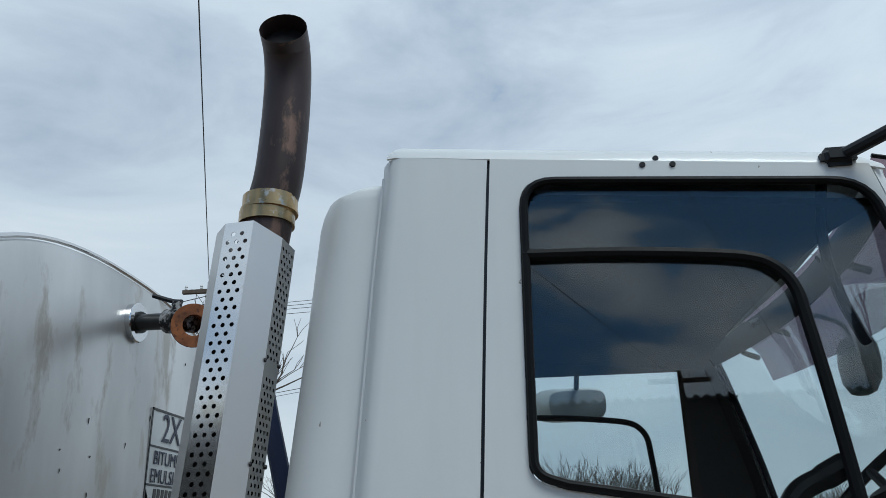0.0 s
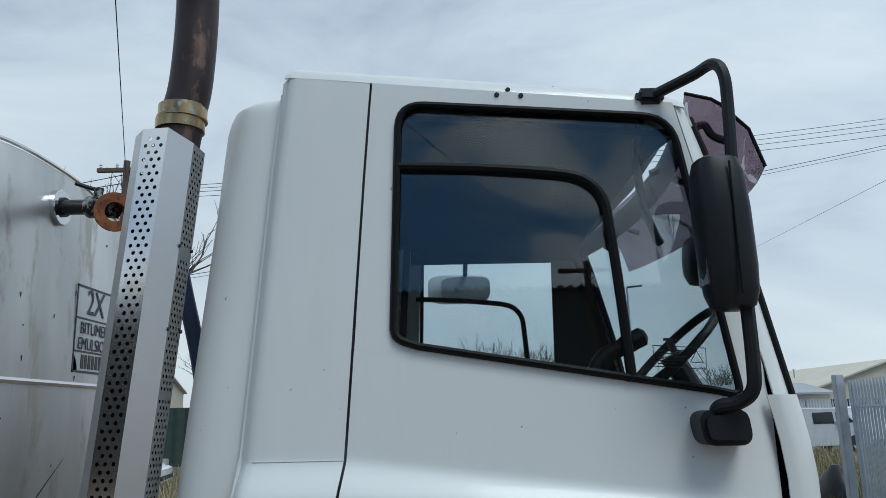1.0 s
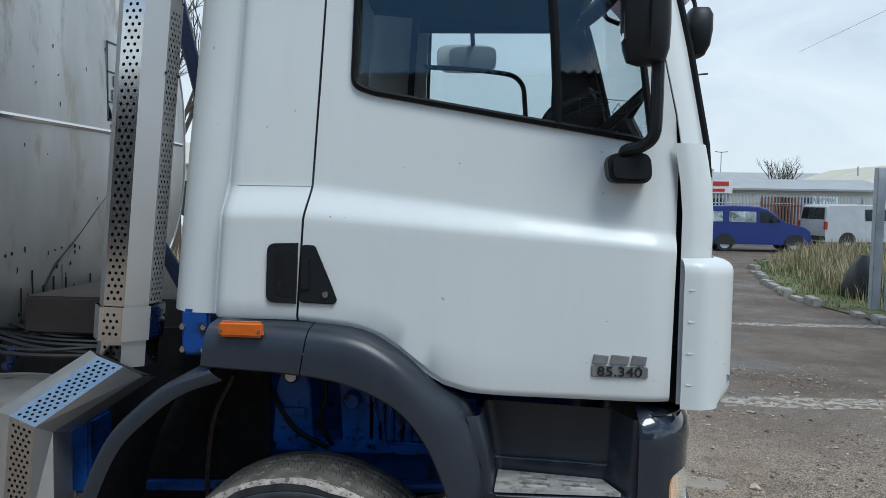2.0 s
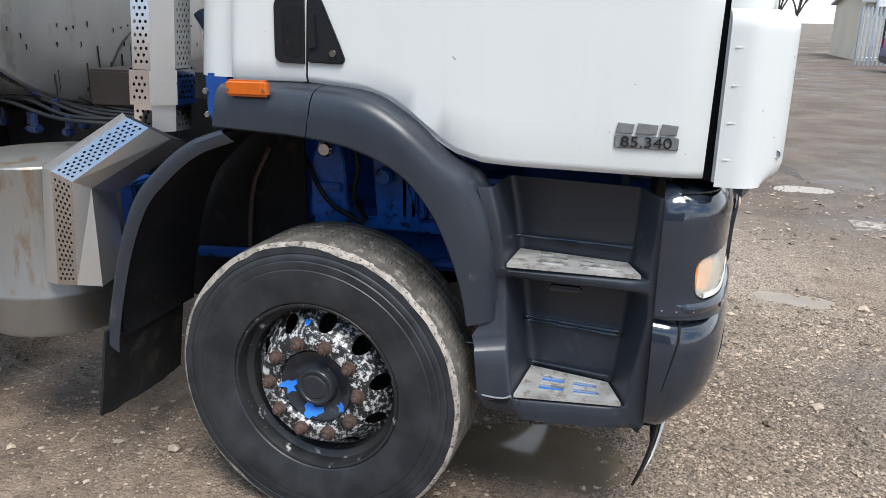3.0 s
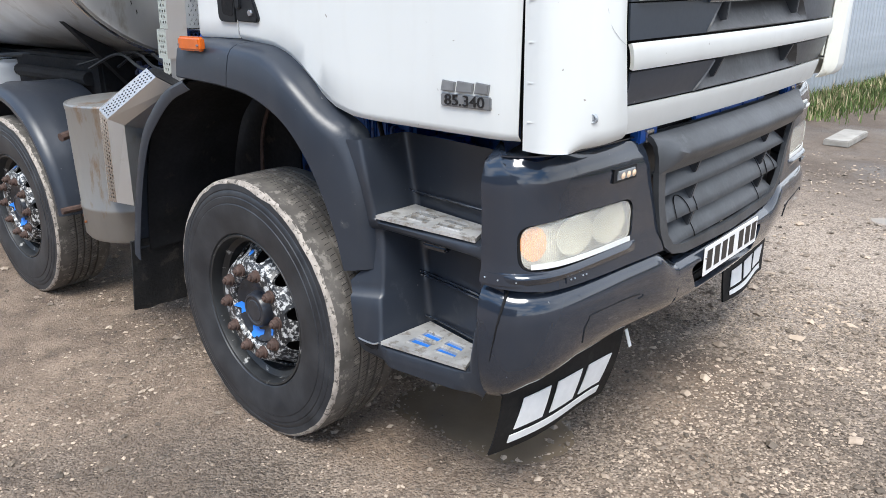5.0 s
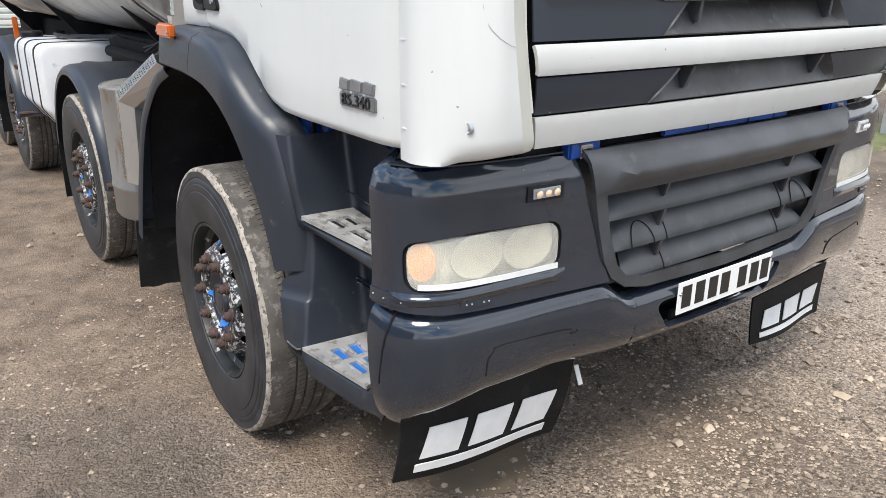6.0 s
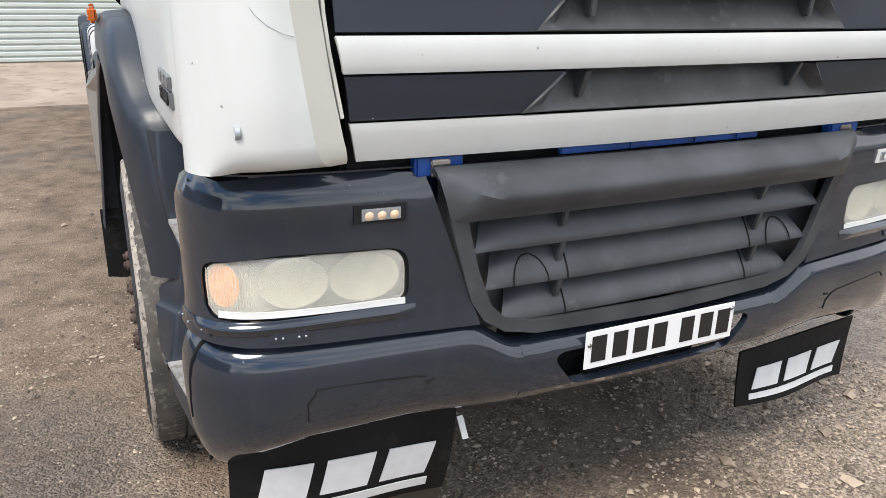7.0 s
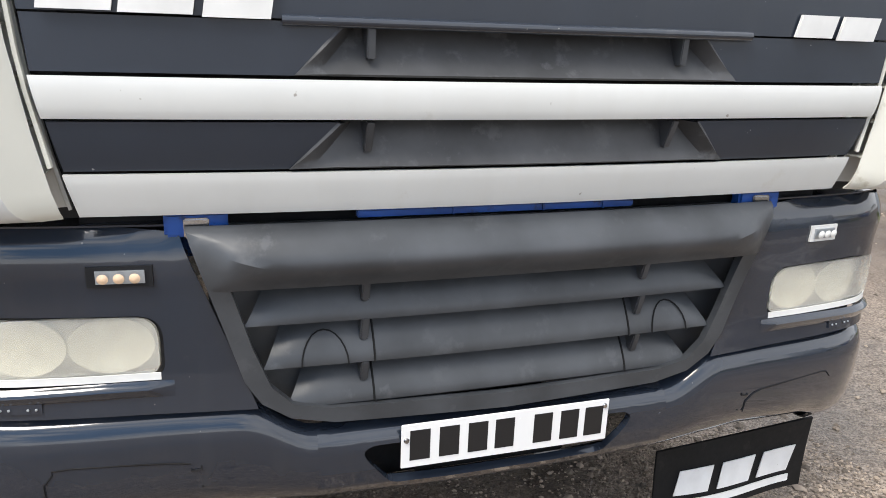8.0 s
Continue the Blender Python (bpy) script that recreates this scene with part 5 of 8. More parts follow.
for y, z in ((0.966, 0.752), (1.466, 0.775)):
    bm = bmesh.new()
    lathe(bm, [(0, 0.004), (0.005, 0.004), (0.007, 0.0)], (1.181, y, z), "x", 10)
    part("plate_screw", bm, CHROME, plate)

# lower grille: roll, frame and mitred blades with ribs
GR_OUT = [(0.522, 1.262), (0.53, 1.23), (0.622, 0.925), (0.655, 0.872), (0.715, 0.832), (0.81, 0.812), (YC, 0.80)]


def mirror_loop(pts):
    return pts + [(2 * YC - y, z) for y, z in pts[-2::-1]]


def gr_x(y, z):
    return 1.15 + 0.02 * (1 - ((y - YC) / 0.7) ** 2) + 0.012 * sstep((z - 1.0) / 0.2) - 0.012


GR_IN = [(0.602, 1.132), (0.64, 1.0), (0.675, 0.91), (0.72, 0.865), (0.80, 0.848), (YC, 0.838)]
bm = bmesh.new()
o, i_ = mirror_loop(GR_OUT), mirror_loop(GR_IN)


def frame_x(y, z):
    roll = 0.042 * math.sin(math.pi * sstep((z - 1.125) / 0.135)) ** 0.8 if z > 1.125 else 0
    roll *= sstep((min(y, 2 * YC - y) - 0.53) / 0.09)
    return (gr_x(y, z) + 0.012 + roll - 0.03 * sstep((z - 1.24) / 0.03), y, z)


ring_patch(bm, o, i_, frame_x, k=14, n=80, centre=(YC, 1.03), thick=0.02)
gf = part("grille_frame", bm, GRILLE, truck, "black moulded lower grille with three blades")
bm = bmesh.new()
sheet(bm, lambda y, z: (gr_x(y, z) - 0.066, y, z), span(0.56, 2 * YC - 0.56, 16), span(0.81, 1.25, 6), 0.008)
part("grille_backing", bm, GRILLE, gf)
for zt, zb, yl in ((1.128, 1.045, 0.625), (1.042, 0.945, 0.66), (0.94, 0.85, 0.705)):
    bm = bmesh.new()

    def blade(u, v):
        y0 = yl + 0.035 * (1 - v) * 1.6
        y = lerp(y0, 2 * YC - y0, u)
        z = lerp(zt, zb, v)
        x = gr_x(y, z) - 0.06 * (1 - v) ** 1.4 + (0.004 if v < 1 else 0.0)
        edge = min(u, 1 - u) * (2 * YC - 2 * y0)
        x -= 0.03 * max(0.0, 1 - edge / 0.05) * (1 - v)
        return (x, y, z)
    sheet(bm, blade, sorted(set(span(0, 1, 24) + [0.01, 0.025, 0.975, 0.99])), span(0, 1, 7), 0.008)
    bl = part("grille_blade", bm, GRILLE, gf)
    for y in (0.876, 1.552):
        bm = bmesh.new()
        x0 = gr_x(y, zt)
        prism(bm, [(x0 - 0.062, zt + 0.004), (x0 + 0.002, zt + 0.004), (x0 - 0.012, lerp(zt, zb, 0.5)), (x0 - 0.03, lerp(zt, zb, 0.62))], "y", y - 0.009, y + 0.009, 0.003)
        part("blade_rib", bm, GRILLE, bl)
    if zt < 1.1:
        for y in (0.897, 1.525):
            bm = bmesh.new()
            tube(bm, [(blade(0, v)[0] * 0 + gr_x(y, lerp(zt, zb, v)) - 0.06 * (1 - v) ** 1.4 + 0.0045, y, lerp(zt, zb, v)) for v in span(0, 1, 6)], 0.0025, 5)
            part("access_joint", bm, VOID, bl)
    if 0.94 < zb < 1.0:
        for y in (0.79, 1.64):
            bm = bmesh.new()
            arc = []
            for q in span(0, math.pi, 12):
                v = 1 - 0.72 * math.sin(q)
                yy = y + 0.05 * math.cos(q)
                z = lerp(zt, zb, v)
                arc.append((gr_x(yy, z) - 0.06 * (1 - v) ** 1.4 + 0.006, yy, z))
            tube(bm, arc, 0.0018, 5)
            part("cover_joint", bm, VOID, bl)

# mud flaps with white print drawn as plain shapes
def flap(y0, y1, x, zt, zb, bend, outward, name_label, drop, skew=0.0):
    bm = bmesh.new()

    def at(u, v, o=0.0):
        k = u if outward else 1 - u
        z = lerp(zt - drop[0] * k, zb - drop[1] * k, v)
        return (x + skew * (u - 0.5) + bend * (v ** 2) + 0.02 * math.sin(u * 5) * v + o, lerp(y0, y1, u), z)
    sheet(bm, at, span(0, 1, 12), span(0, 1, 8), 0.008)
    fl = part("mud_flap", bm, RUBBER, truck, name_label)
    for a, b in ((0.11, 0.36), (0.38, 0.64), (0.66, 0.92)):
        bm = bmesh.new()
        sheet(bm, lambda u, v: at(u + 0.05 * (0.7 - v) / 0.5, v, 0.006), span(a, b - 0.04, 4), span(0.36, 0.72, 4), 0.003)
        part("flap_print", bm, MARK, fl, "worn white print")
    bm = bmesh.new()
    sheet(bm, lambda u, v: at(u, v, 0.006), span(0.09, 0.9, 12), [0.79, 0.89], 0.003)
    part("flap_print", bm, MARK, fl, "worn white underline")


flap(0.055, 0.652, 0.995, 0.575, 0.262, -0.06, True, "black rubber mud flap with white print", (0.0, 0.012), 0.085)
# pale strap hanging behind the flap's inner end
bm = bmesh.new()
sheet(bm, lambda u, v: (1.04 + 0.013 * v, 0.652 + 0.014 * v + 0.018 * u, lerp(0.535, 0.466, v)), [0, 1], span(0, 1, 4), 0.003)
part("strap", bm, LETTER, truck, "pale strap end under the bumper")
flap(1.815, 2.385, 0.945, 0.485, 0.235, 0.015, False, "black rubber mud flap with white print", (0.04, 0.0))
# ---- exhaust, silencer, tank and running gear ----
def perforated(bm, f, w, h, pitch=0.0245, row=0.0222, r=0.0061, margin=0.012, gaps=()):
    """A plate f(u, v) of w by h metres with staggered round holes cut through it."""
    n_rows = int((h - 2 * margin) / row)
    v0 = (h - n_rows * row) / 2

    def quad(u0, u1, a, b):
        if u1 - u0 > 1e-5 and b - a > 1e-5:
            bm.faces.new([bm.verts.new(f(u, v)) for u, v in ((u0, a), (u1, a), (u1, b), (u0, b))])
    quad(0, w, 0, v0)
    quad(0, w, h - v0, h)
    for j in range(n_rows):
        a, b = v0 + j * row, v0 + (j + 1) * row
        per = int((w - 0.005) / pitch)
        k = per if j % 2 == 0 else per - 1
        if any(g0 < (a + b) / 2 < g1 for g0, g1 in gaps):
            k = 0
        if k <= 0:
            quad(0, w, a, b)
            continue
        u0 = (w - k * pitch) / 2
        quad(0, u0, a, b)
        quad(w - u0, w, a, b)
        for i in range(k):
            ua, ub = u0 + i * pitch, u0 + (i + 1) * pitch
            cu, cv = (ua + ub) / 2, (a + b) / 2
            out = [(ub, cv), (ub, b), (cu, b), (ua, b), (ua, cv), (ua, a), (cu, a), (ub, a)]
            ov = [bm.verts.new(f(*p)) for p in out]
            iv = [bm.verts.new(f(cu + r * math.cos(q), cv + r * math.sin(q))) for q in (radians(45 * m) for m in range(8))]
            for m in range(8):
                bm.faces.new((ov[m], ov[(m + 1) % 8], iv[(m + 1) % 8], iv[m]))


def facet(bm, f, w, h):
    bm.faces.new([bm.verts.new(f(u, v)) for u, v in ((0, 0), (w, 0), (w, h), (0, h))])


exhaust = thing("exhaust_stack", (-0.86, 0.19, 1.2), "upright exhaust with perforated stainless guard", "exhaust")


def octagon(z, k=0.0):
    """Corners of the guard's section at height z, turned a little to the cab."""
    cx, cy, ap = -0.857 + 0.0836 * (z - 1.6), 0.20, 0.097 + k
    s = ap * math.tan(radians(22.5))
    c, d = math.cos(radians(-7)), math.sin(radians(-7))
    corners = [(-s, -ap), (s, -ap), (ap, -s), (ap, s), (s, ap), (-s, ap), (-ap, s), (-ap, -s)]
    return [(cx + x * c - y * d, cy + x * d + y * c) for x, y in corners]


def guard(z0, z1, k, name, label, slope=0.0):
    bm = bmesh.new()
    for skin in (0.0, -0.002):
        for i in range(8):
            def f(u, v):
                z = z0 + v
                (xa, ya), (xb, yb) = octagon(z, k + skin)[i], octagon(z, k + skin)[(i + 1) % 8]
                t = u / math.hypot(xb - xa, yb - ya)
                x = lerp(xa, xb, t)
                cut = slope * max(0.0, x - octagon(z, k)[1][0]) * (v / (z1 - z0))
                return (x, lerp(ya, yb, t), z - cut)
            w = 2 * (0.097 + k + skin) * math.tan(radians(22.5))
            n0 = len(bm.faces)
            if i % 2 == 0:
                if i == 2:
                    perforated(bm, f, w, z1 - z0, pitch=0.0185, row=0.0185, r=0.0054, gaps=((0.62, 0.645), (1.06, 1.085)))
                else:
                    perforated(bm, f, w, z1 - z0)
            else:
                facet(bm, f, w, z1 - z0)
                bm.faces.ensure_lookup_table()
                bm.faces[n0].material_index = 1
    return part(name, bm, (STEEL, FOLDED), exhaust, label, smooth=0)


guard(1.54, 2.96, 0.0, "upper_guard", "perforated stainless heat guard", slope=0.55)
guard(1.425, 1.545, 0.013, "guard_collar", "stainless collar band")
guard(1.33, 1.43, 0.0, "lower_guard", "perforated stainless heat guard")
for z in (1.50, 2.35, 2.6):
    for i in (2, 3):
        x, y = octagon(z, 0.002 if z > 1.6 else 0.015)[i]
        bm = bmesh.new()
        lathe(bm, [(0.0, 0.004), (0.005, 0.004), (0.006, 0.0)], (x, y, z), "x", 8)
        part("guard_bolt", bm, BLACK, exhaust)

# dark liner added inside the guard so that its holes look shaded
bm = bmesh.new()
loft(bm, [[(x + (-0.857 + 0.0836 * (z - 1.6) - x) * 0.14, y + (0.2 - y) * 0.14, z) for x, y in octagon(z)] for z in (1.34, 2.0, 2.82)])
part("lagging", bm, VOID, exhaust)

# low box and diagonal of the guard: folded sheet with one perforated strip
LOW = [(-1.235, -0.08, 0.79), (-1.148, -0.118, 0.80), (-1.056, -0.127, 0.812), (-0.985, -0.085, 0.80), (-1.03, 0.10, 0.80)]
ELBOW = [(-1.19, -0.07, 1.215), (-1.111, -0.115, 1.215), (-1.015, -0.13, 1.186), (-0.992, -0.071, 1.153), (-1.03, 0.09, 1.10)]
HIGH = [(-0.935, 0.06, 1.40), (-0.877, 0.004, 1.393), (-0.781, -0.011, 1.364), (-0.745, 0.05, 1.32), (-0.77, 0.2, 1.28)]


def folded(lower, upper, name):
    bm = bmesh.new()
    for i in range(4):
        q = [Vector(p) for p in (lower[i], lower[i + 1], upper[i], upper[i + 1])]
        w, h = ((q[1] - q[0]).length + (q[3] - q[2]).length) / 2, ((q[2] - q[0]).length + (q[3] - q[1]).length) / 2

        def f(u, v):
            return q[0].lerp(q[1], u / w).lerp(q[2].lerp(q[3], u / w), v / h)
        n0 = len(bm.faces)
        if i == 1:
            perforated(bm, f, w, h, pitch=0.0205, row=0.0175, r=0.0054, margin=0.008)
        else:
            facet(bm, f, w, h)
            bm.faces.ensure_lookup_table()
            bm.faces[n0].material_index = 1
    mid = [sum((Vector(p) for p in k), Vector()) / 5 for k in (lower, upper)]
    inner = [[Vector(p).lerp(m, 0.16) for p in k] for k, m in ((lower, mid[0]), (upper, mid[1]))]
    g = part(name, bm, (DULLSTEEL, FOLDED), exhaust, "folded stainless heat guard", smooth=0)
    # added dark core, puts shade behind the perforated strip
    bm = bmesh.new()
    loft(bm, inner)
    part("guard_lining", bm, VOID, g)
    return g


folded(LOW, ELBOW, "lower_box_guard")
folded(ELBOW, HIGH, "diagonal_guard")

# tail pipe, clamp and inner pipe
bm = bmesh.new()
line = smooth_path([(-0.824, 0.2, 2.0), (-0.765, 0.2, 2.6), (-0.713, 0.2, 3.0), (-0.692, 0.2, 3.12), (-0.684, 0.2, 3.22), (-0.679, 0.198, 3.34), (-0.675, 0.184, 3.455), (-0.671, 0.145, 3.525), (-0.664, 0.085, 3.548)], 5)
rad = [0.068] * len(line)
tube(bm, line, rad, 24)
bm.faces.ensure_lookup_table()
caps = [g for g in bm.faces if len(g.verts) > 4]
top = max(caps, key=lambda g: g.calc_center_median().z)
bmesh.ops.inset_individual(bm, faces=[top], thickness=0.004, depth=0.0)
r_ = bmesh.ops.extrude_face_region(bm, geom=[top])
vv = [v for v in r_["geom"] if isinstance(v, bmesh.types.BMVert)]
bmesh.ops.translate(bm, verts=vv, vec=(line[-2] - line[-1]).normalized() * 0.07)
bmesh.ops.delete(bm, geom=[top], context="FACES_ONLY")
tp = part("tail_pipe", bm, PIPE, exhaust, "soot-stained curved exhaust outlet")
# near-black disc closes the bore a little way in
bm = bmesh.new()
inward = (line[-2] - line[-1]).normalized()
rod(bm, line[-1] + inward * 0.068, line[-1] + inward * 0.05, 0.0635, 20)
part("sooty_bore", bm, VOID, tp)
bm = bmesh.new()
for z0, z1, r in ((2.985, 3.02, 0.076), (3.02, 3.027, 0.079), (3.027, 3.065, 0.0755)):
    x = -0.717 + 0.15 * (z0 - 2.98)
    lathe(bm, [(r - 0.012, 0.0), (r, 0.0), (r, z1 - z0), (r - 0.012, z1 - z0)], (x, 0.2, z0), "z", 28)
part("pipe_clamp", bm, CLAMP, exhaust, "heat-tinted brassy band clamp")

silencer = thing("exhaust_silencer", (-1.42, 0.19, 0.55), "stained steel silencer drum beside the chassis", "silencer")
bm = bmesh.new()
lathe(bm, [(0.0, 0.66), (0.15, 0.665), (0.262, 0.655), (0.285, 0.648), (0.295, 0.652), (0.300, 0.645), (0.300, 0.63), (0.297, 0.62), (0.297, 0.17), (0.300, 0.165), (0.300, 0.15), (0.297, 0.145), (0.297, 0.02), (0.285, 0.0), (0.0, 0.0)], (-1.42, 0.19, 0.555), "z", 56)
part("drum", bm, DRUM, silencer)
for a in (200, 235, 262):
    q = radians(a)
    bm = bmesh.new()
    bmesh.ops.create_icosphere(bm, subdivisions=1, radius=0.008, matrix=Matrix.Translation((-1.42 + 0.3 * math.cos(q), 0.19 + 0.3 * math.sin(q), 0.64)))
    part("drum_bolt", bm, RUST, silencer)

# tank
tank = thing("bitumen_tank", (-5.2, YC, 1.28), "dull metal-clad oval bitumen tank with drips", "tank")
TA, TB, TZ, TN = 1.28, 0.975, 2.265, 2.5


def oval(a, k=1.0, da=0.0):
    c, s = math.cos(a), math.sin(a)
    return (YC + (TA * k + da) * (abs(c) ** (2 / TN)) * (1 if c > 0 else -1), TZ + (TB * k + da) * (abs(s) ** (2 / TN)) * (1 if s > 0 else -1))


bm = bmesh.new()
rings = []
ANG = span(0, 2 * math.pi, 96)[:-1]
for x in (-9.2, -6.5, -4.0, -1.72):
    rings.append([(x, *oval(a)) for a in ANG])
loft(bm, rings, True, False)
part("shell", bm, TANK, tank)
bm = bmesh.new()
rings = []
for k, x in ((1.0, -1.72), (0.995, -1.685), (0.985, -1.66), (0.96, -1.645), (0.8, -1.622), (0.5, -1.605), (0.2, -1.60), (0.02, -1.60)):
    rings.append([(x, *oval(a, k)) for a in ANG])
loft(bm, rings)
part("front_end", bm, TANK, tank, "dished metal end with stains")
bm = bmesh.new()
tube(bm, [(-1.665, *oval(a, 1.0, 0.002)) for a in ANG], 0.010, 6, closed=True)
part("rim_edge", bm, STEEL, tank)
bm = bmesh.new()
tube(bm, [(-1.60 - 0.03 * ((y - YC) / 1.1) ** 4, y, 2.255) for y in span(0.03, 2 * YC - 0.03, 14)], 0.013, 6)
part("seam_strip", bm, STEEL, tank)
# drips and chips
for i in range(120):
    rng = random.Random(100 + i)
    y, z = rng.uniform(0.15, 1.8), rng.choice((rng.uniform(1.33, 3.05), rng.uniform(1.30, 1.7)))
    if z > 1.75 and rng.random() < 0.6:
        continue
    l = rng.uniform(0.006, 0.03) if z > 1.6 else rng.uniform(0.02, 0.16)
    r = ((y - YC) / TA)
    k = (abs((y - YC) / TA) ** TN + abs((z - TZ) / TB) ** TN) ** (1 / TN)
    if k > 0.93:
        continue
    x = interp(k, [(0.0, -1.60), (0.2, -1.60), (0.5, -1.605), (0.8, -1.622), (0.96, -1.645)]) + 0.002
    bm = bmesh.new()
    w = rng.uniform(0.002, 0.006) if z < 1.75 else rng.uniform(0.0012, 0.0028)
    tube(bm, [(x, y, z), (x, y + rng.uniform(-0.003, 0.003), z - l * 0.6), (x - 0.002, y + rng.uniform(-0.004, 0.004), z - l)], [w, w * 0.8, w * 0.2], 5)
    part("bitumen_drip", bm, BITUMEN, tank)
bm = bmesh.new()
tube(bm, smooth_path([(-1.612, 0.86, 1.50), (-1.610, 0.95, 1.60), (-1.607, 1.12, 1.715), (-1.606, 1.27, 1.83), (-1.606, 1.43, 1.945)]), [0.005] * 8 + [0.003] * 8 + [0.0045] * 8 + [0.002], 5)
part("tar_crease", bm, BITUMEN, tank, "long dark crease across the tank end")
# valve on the end: disc, pipe, cock and flange
bm = bmesh.new()
lathe(bm, [(0.0, 0.004), (0.078, 0.004), (0.082, 0.0), (0.08, -0.03)], (-1.60, 1.21, 3.035), "x", 32)
part("valve_disc", bm, STEEL, tank, "bright round patch plate")
bm = bmesh.new()
rod(bm, (-1.62, 1.21, 3.035), (-1.42, 1.14, 3.015), 0.034, 20)
rod(bm, (-1.62, 1.21, 3.035), (-1.585, 1.20, 3.033), 0.045, 20)
part("valve_pipe", bm, BITUMEN, tank, "black tarred pipe")
bm = bmesh.new()
rod(bm, (-1.44, 1.145, 3.015), (-1.38, 1.12, 3.007), 0.05, 16)
rod(bm, (-1.39, 1.12, 3.007), (-1.31, 1.10, 2.99), 0.042, 16)
rod(bm, (-1.40, 1.12, 3.005), (-1.40, 1.12, 3.085), 0.02, 10)
part("valve_body", bm, mat("tar_smeared_valve", (0.35, 0.34, 0.33), 0.5, 0.5, vary=0.3, scale=20, dirt=(0.015, 0.014, 0.013), dirt_at=0.5), tank, "tar-smeared ball valve")
bm = bmesh.new()
tube(bm, smooth_path([(-1.38, 1.12, 3.085), (-1.42, 1.12, 3.09), (-1.50, 1.11, 3.115)]), 0.010, 6)
part("valve_lever", bm, BLACK, tank)
bm = bmesh.new()
n_ = Vector((0.5, -0.86, -0.08)).normalized()
rot = n_.to_track_quat("Z", "Y").to_matrix().to_4x4()
ring_patch(bm, [(0.085 * math.cos(a), 0.085 * math.sin(a)) for a in span(0, 2 * math.pi, 32)[:-1]], [(0.042 * math.cos(a), 0.042 * math.sin(a)) for a in span(0, 2 * math.pi, 32)[:-1]], lambda u, v: Vector((u, v, 0)), k=2, n=32, centre=(0, 0), thick=0.018)
lathe(bm, [(0.042, 0.0), (0.042, -0.08), (0.05, -0.08), (0.05, 0.0)], (0, 0, 0), "z", 24)
for k in range(4):
    a = k * math.pi / 2 + 0.5
    lathe(bm, [(0, 0.012), (0.008, 0.012), (0.009, 0.0)], (0.064 * math.cos(a), 0.064 * math.sin(a), 0.002), "z", 6)
bmesh.ops.transform(bm, matrix=Matrix.Translation((-1.30, 1.07, 2.968)) @ rot, verts=bm.verts[:])
part("pipe_flange", bm, RUST, tank, "rusty orange pipe flange")
# data label: frame lines and words
bm = bmesh.new()
box(bm, -1.606, -1.600, 1.41, 1.82, 2.313, 2.723, 0.001)
lab = part("tank_label", bm, mat("tank_label_sheet", (0.55, 0.56, 0.55), 0.4, 0.3, vary=0.08), tank, "pale label panel with dark lettering")
bm = bmesh.new()
for y0, y1, z0, z1 in ((1.41, 1.82, 2.713, 2.723), (1.41, 1.82, 2.313, 2.323), (1.41, 1.42, 2.313, 2.723), (1.81, 1.82, 2.313, 2.723), (1.41, 1.82, 2.563, 2.571), (1.41, 1.82, 2.408, 2.416)):
    box(bm, -1.6005, -1.598, y0, y1, z0, z1)
part("label_frame", bm, INK, lab)
for k in range(8):
    bm = bmesh.new()
    box(bm, -1.6005, -1.598, 1.49 + 0.036 * k, 1.515 + 0.036 * k, 2.333, 2.398)
    part("label_bar", bm, INK, lab)
INKBLUE = mat("dark_blue_lettering", (0.03, 0.035, 0.06), 0.5)
for text, y, z, s, w in (("2X", 1.60, 2.643, 0.17, 0.9), ("BITUMEN", 1.61, 2.520, 0.08, 0.9), ("EMULSION", 1.61, 2.446, 0.08, 0.86)):
    lettering(text, s, 0.001, INKBLUE, lab, Matrix.Translation((-1.597, y, z)) @ Euler((radians(90), 0, radians(90))).to_matrix().to_4x4(), spread=w)
# support cradle plates and subframe
for x in (-2.1, -4.6, -7.4):
    bm = bmesh.new()
    prism(bm, [(0.15, 1.62), (0.5, 1.36), (YC, 1.28), (2 * YC - 0.5, 1.36), (2 * YC - 0.15, 1.62), (2 * YC - 0.6, 1.1), (0.6, 1.1)], "x", x - 0.03, x + 0.03)
    part("cradle", bm, VOID, tank)

# chassis
chassis = thing("chassis", (-4.0, YC, 0.6), "blue and black painted truck chassis frame", "chassis")
for y in (YC - 0.43, YC + 0.43):
    bm = bmesh.new()
    prism(bm, [(-9.0, 0.80), (0.85, 0.80), (0.85, 0.98), (-0.4, 1.05), (-9.0, 1.05)], "y", y - 0.04, y + 0.04, 0.006)
    part("chassis_rail", bm, BLUE, chassis, "blue chassis side rail")
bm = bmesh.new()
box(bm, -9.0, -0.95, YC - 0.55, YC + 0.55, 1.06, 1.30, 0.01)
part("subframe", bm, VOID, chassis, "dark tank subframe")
bm = bmesh.new()
box(bm, -1.55, -0.72, 0.62, 2 * YC - 0.45, 1.34, 1.50, 0.01)
part("crossbox", bm, mat("brown_primer_box", (0.03, 0.022, 0.02), 0.7, vary=0.3, scale=4, bump=0.1), chassis, "brown painted box behind the cab")
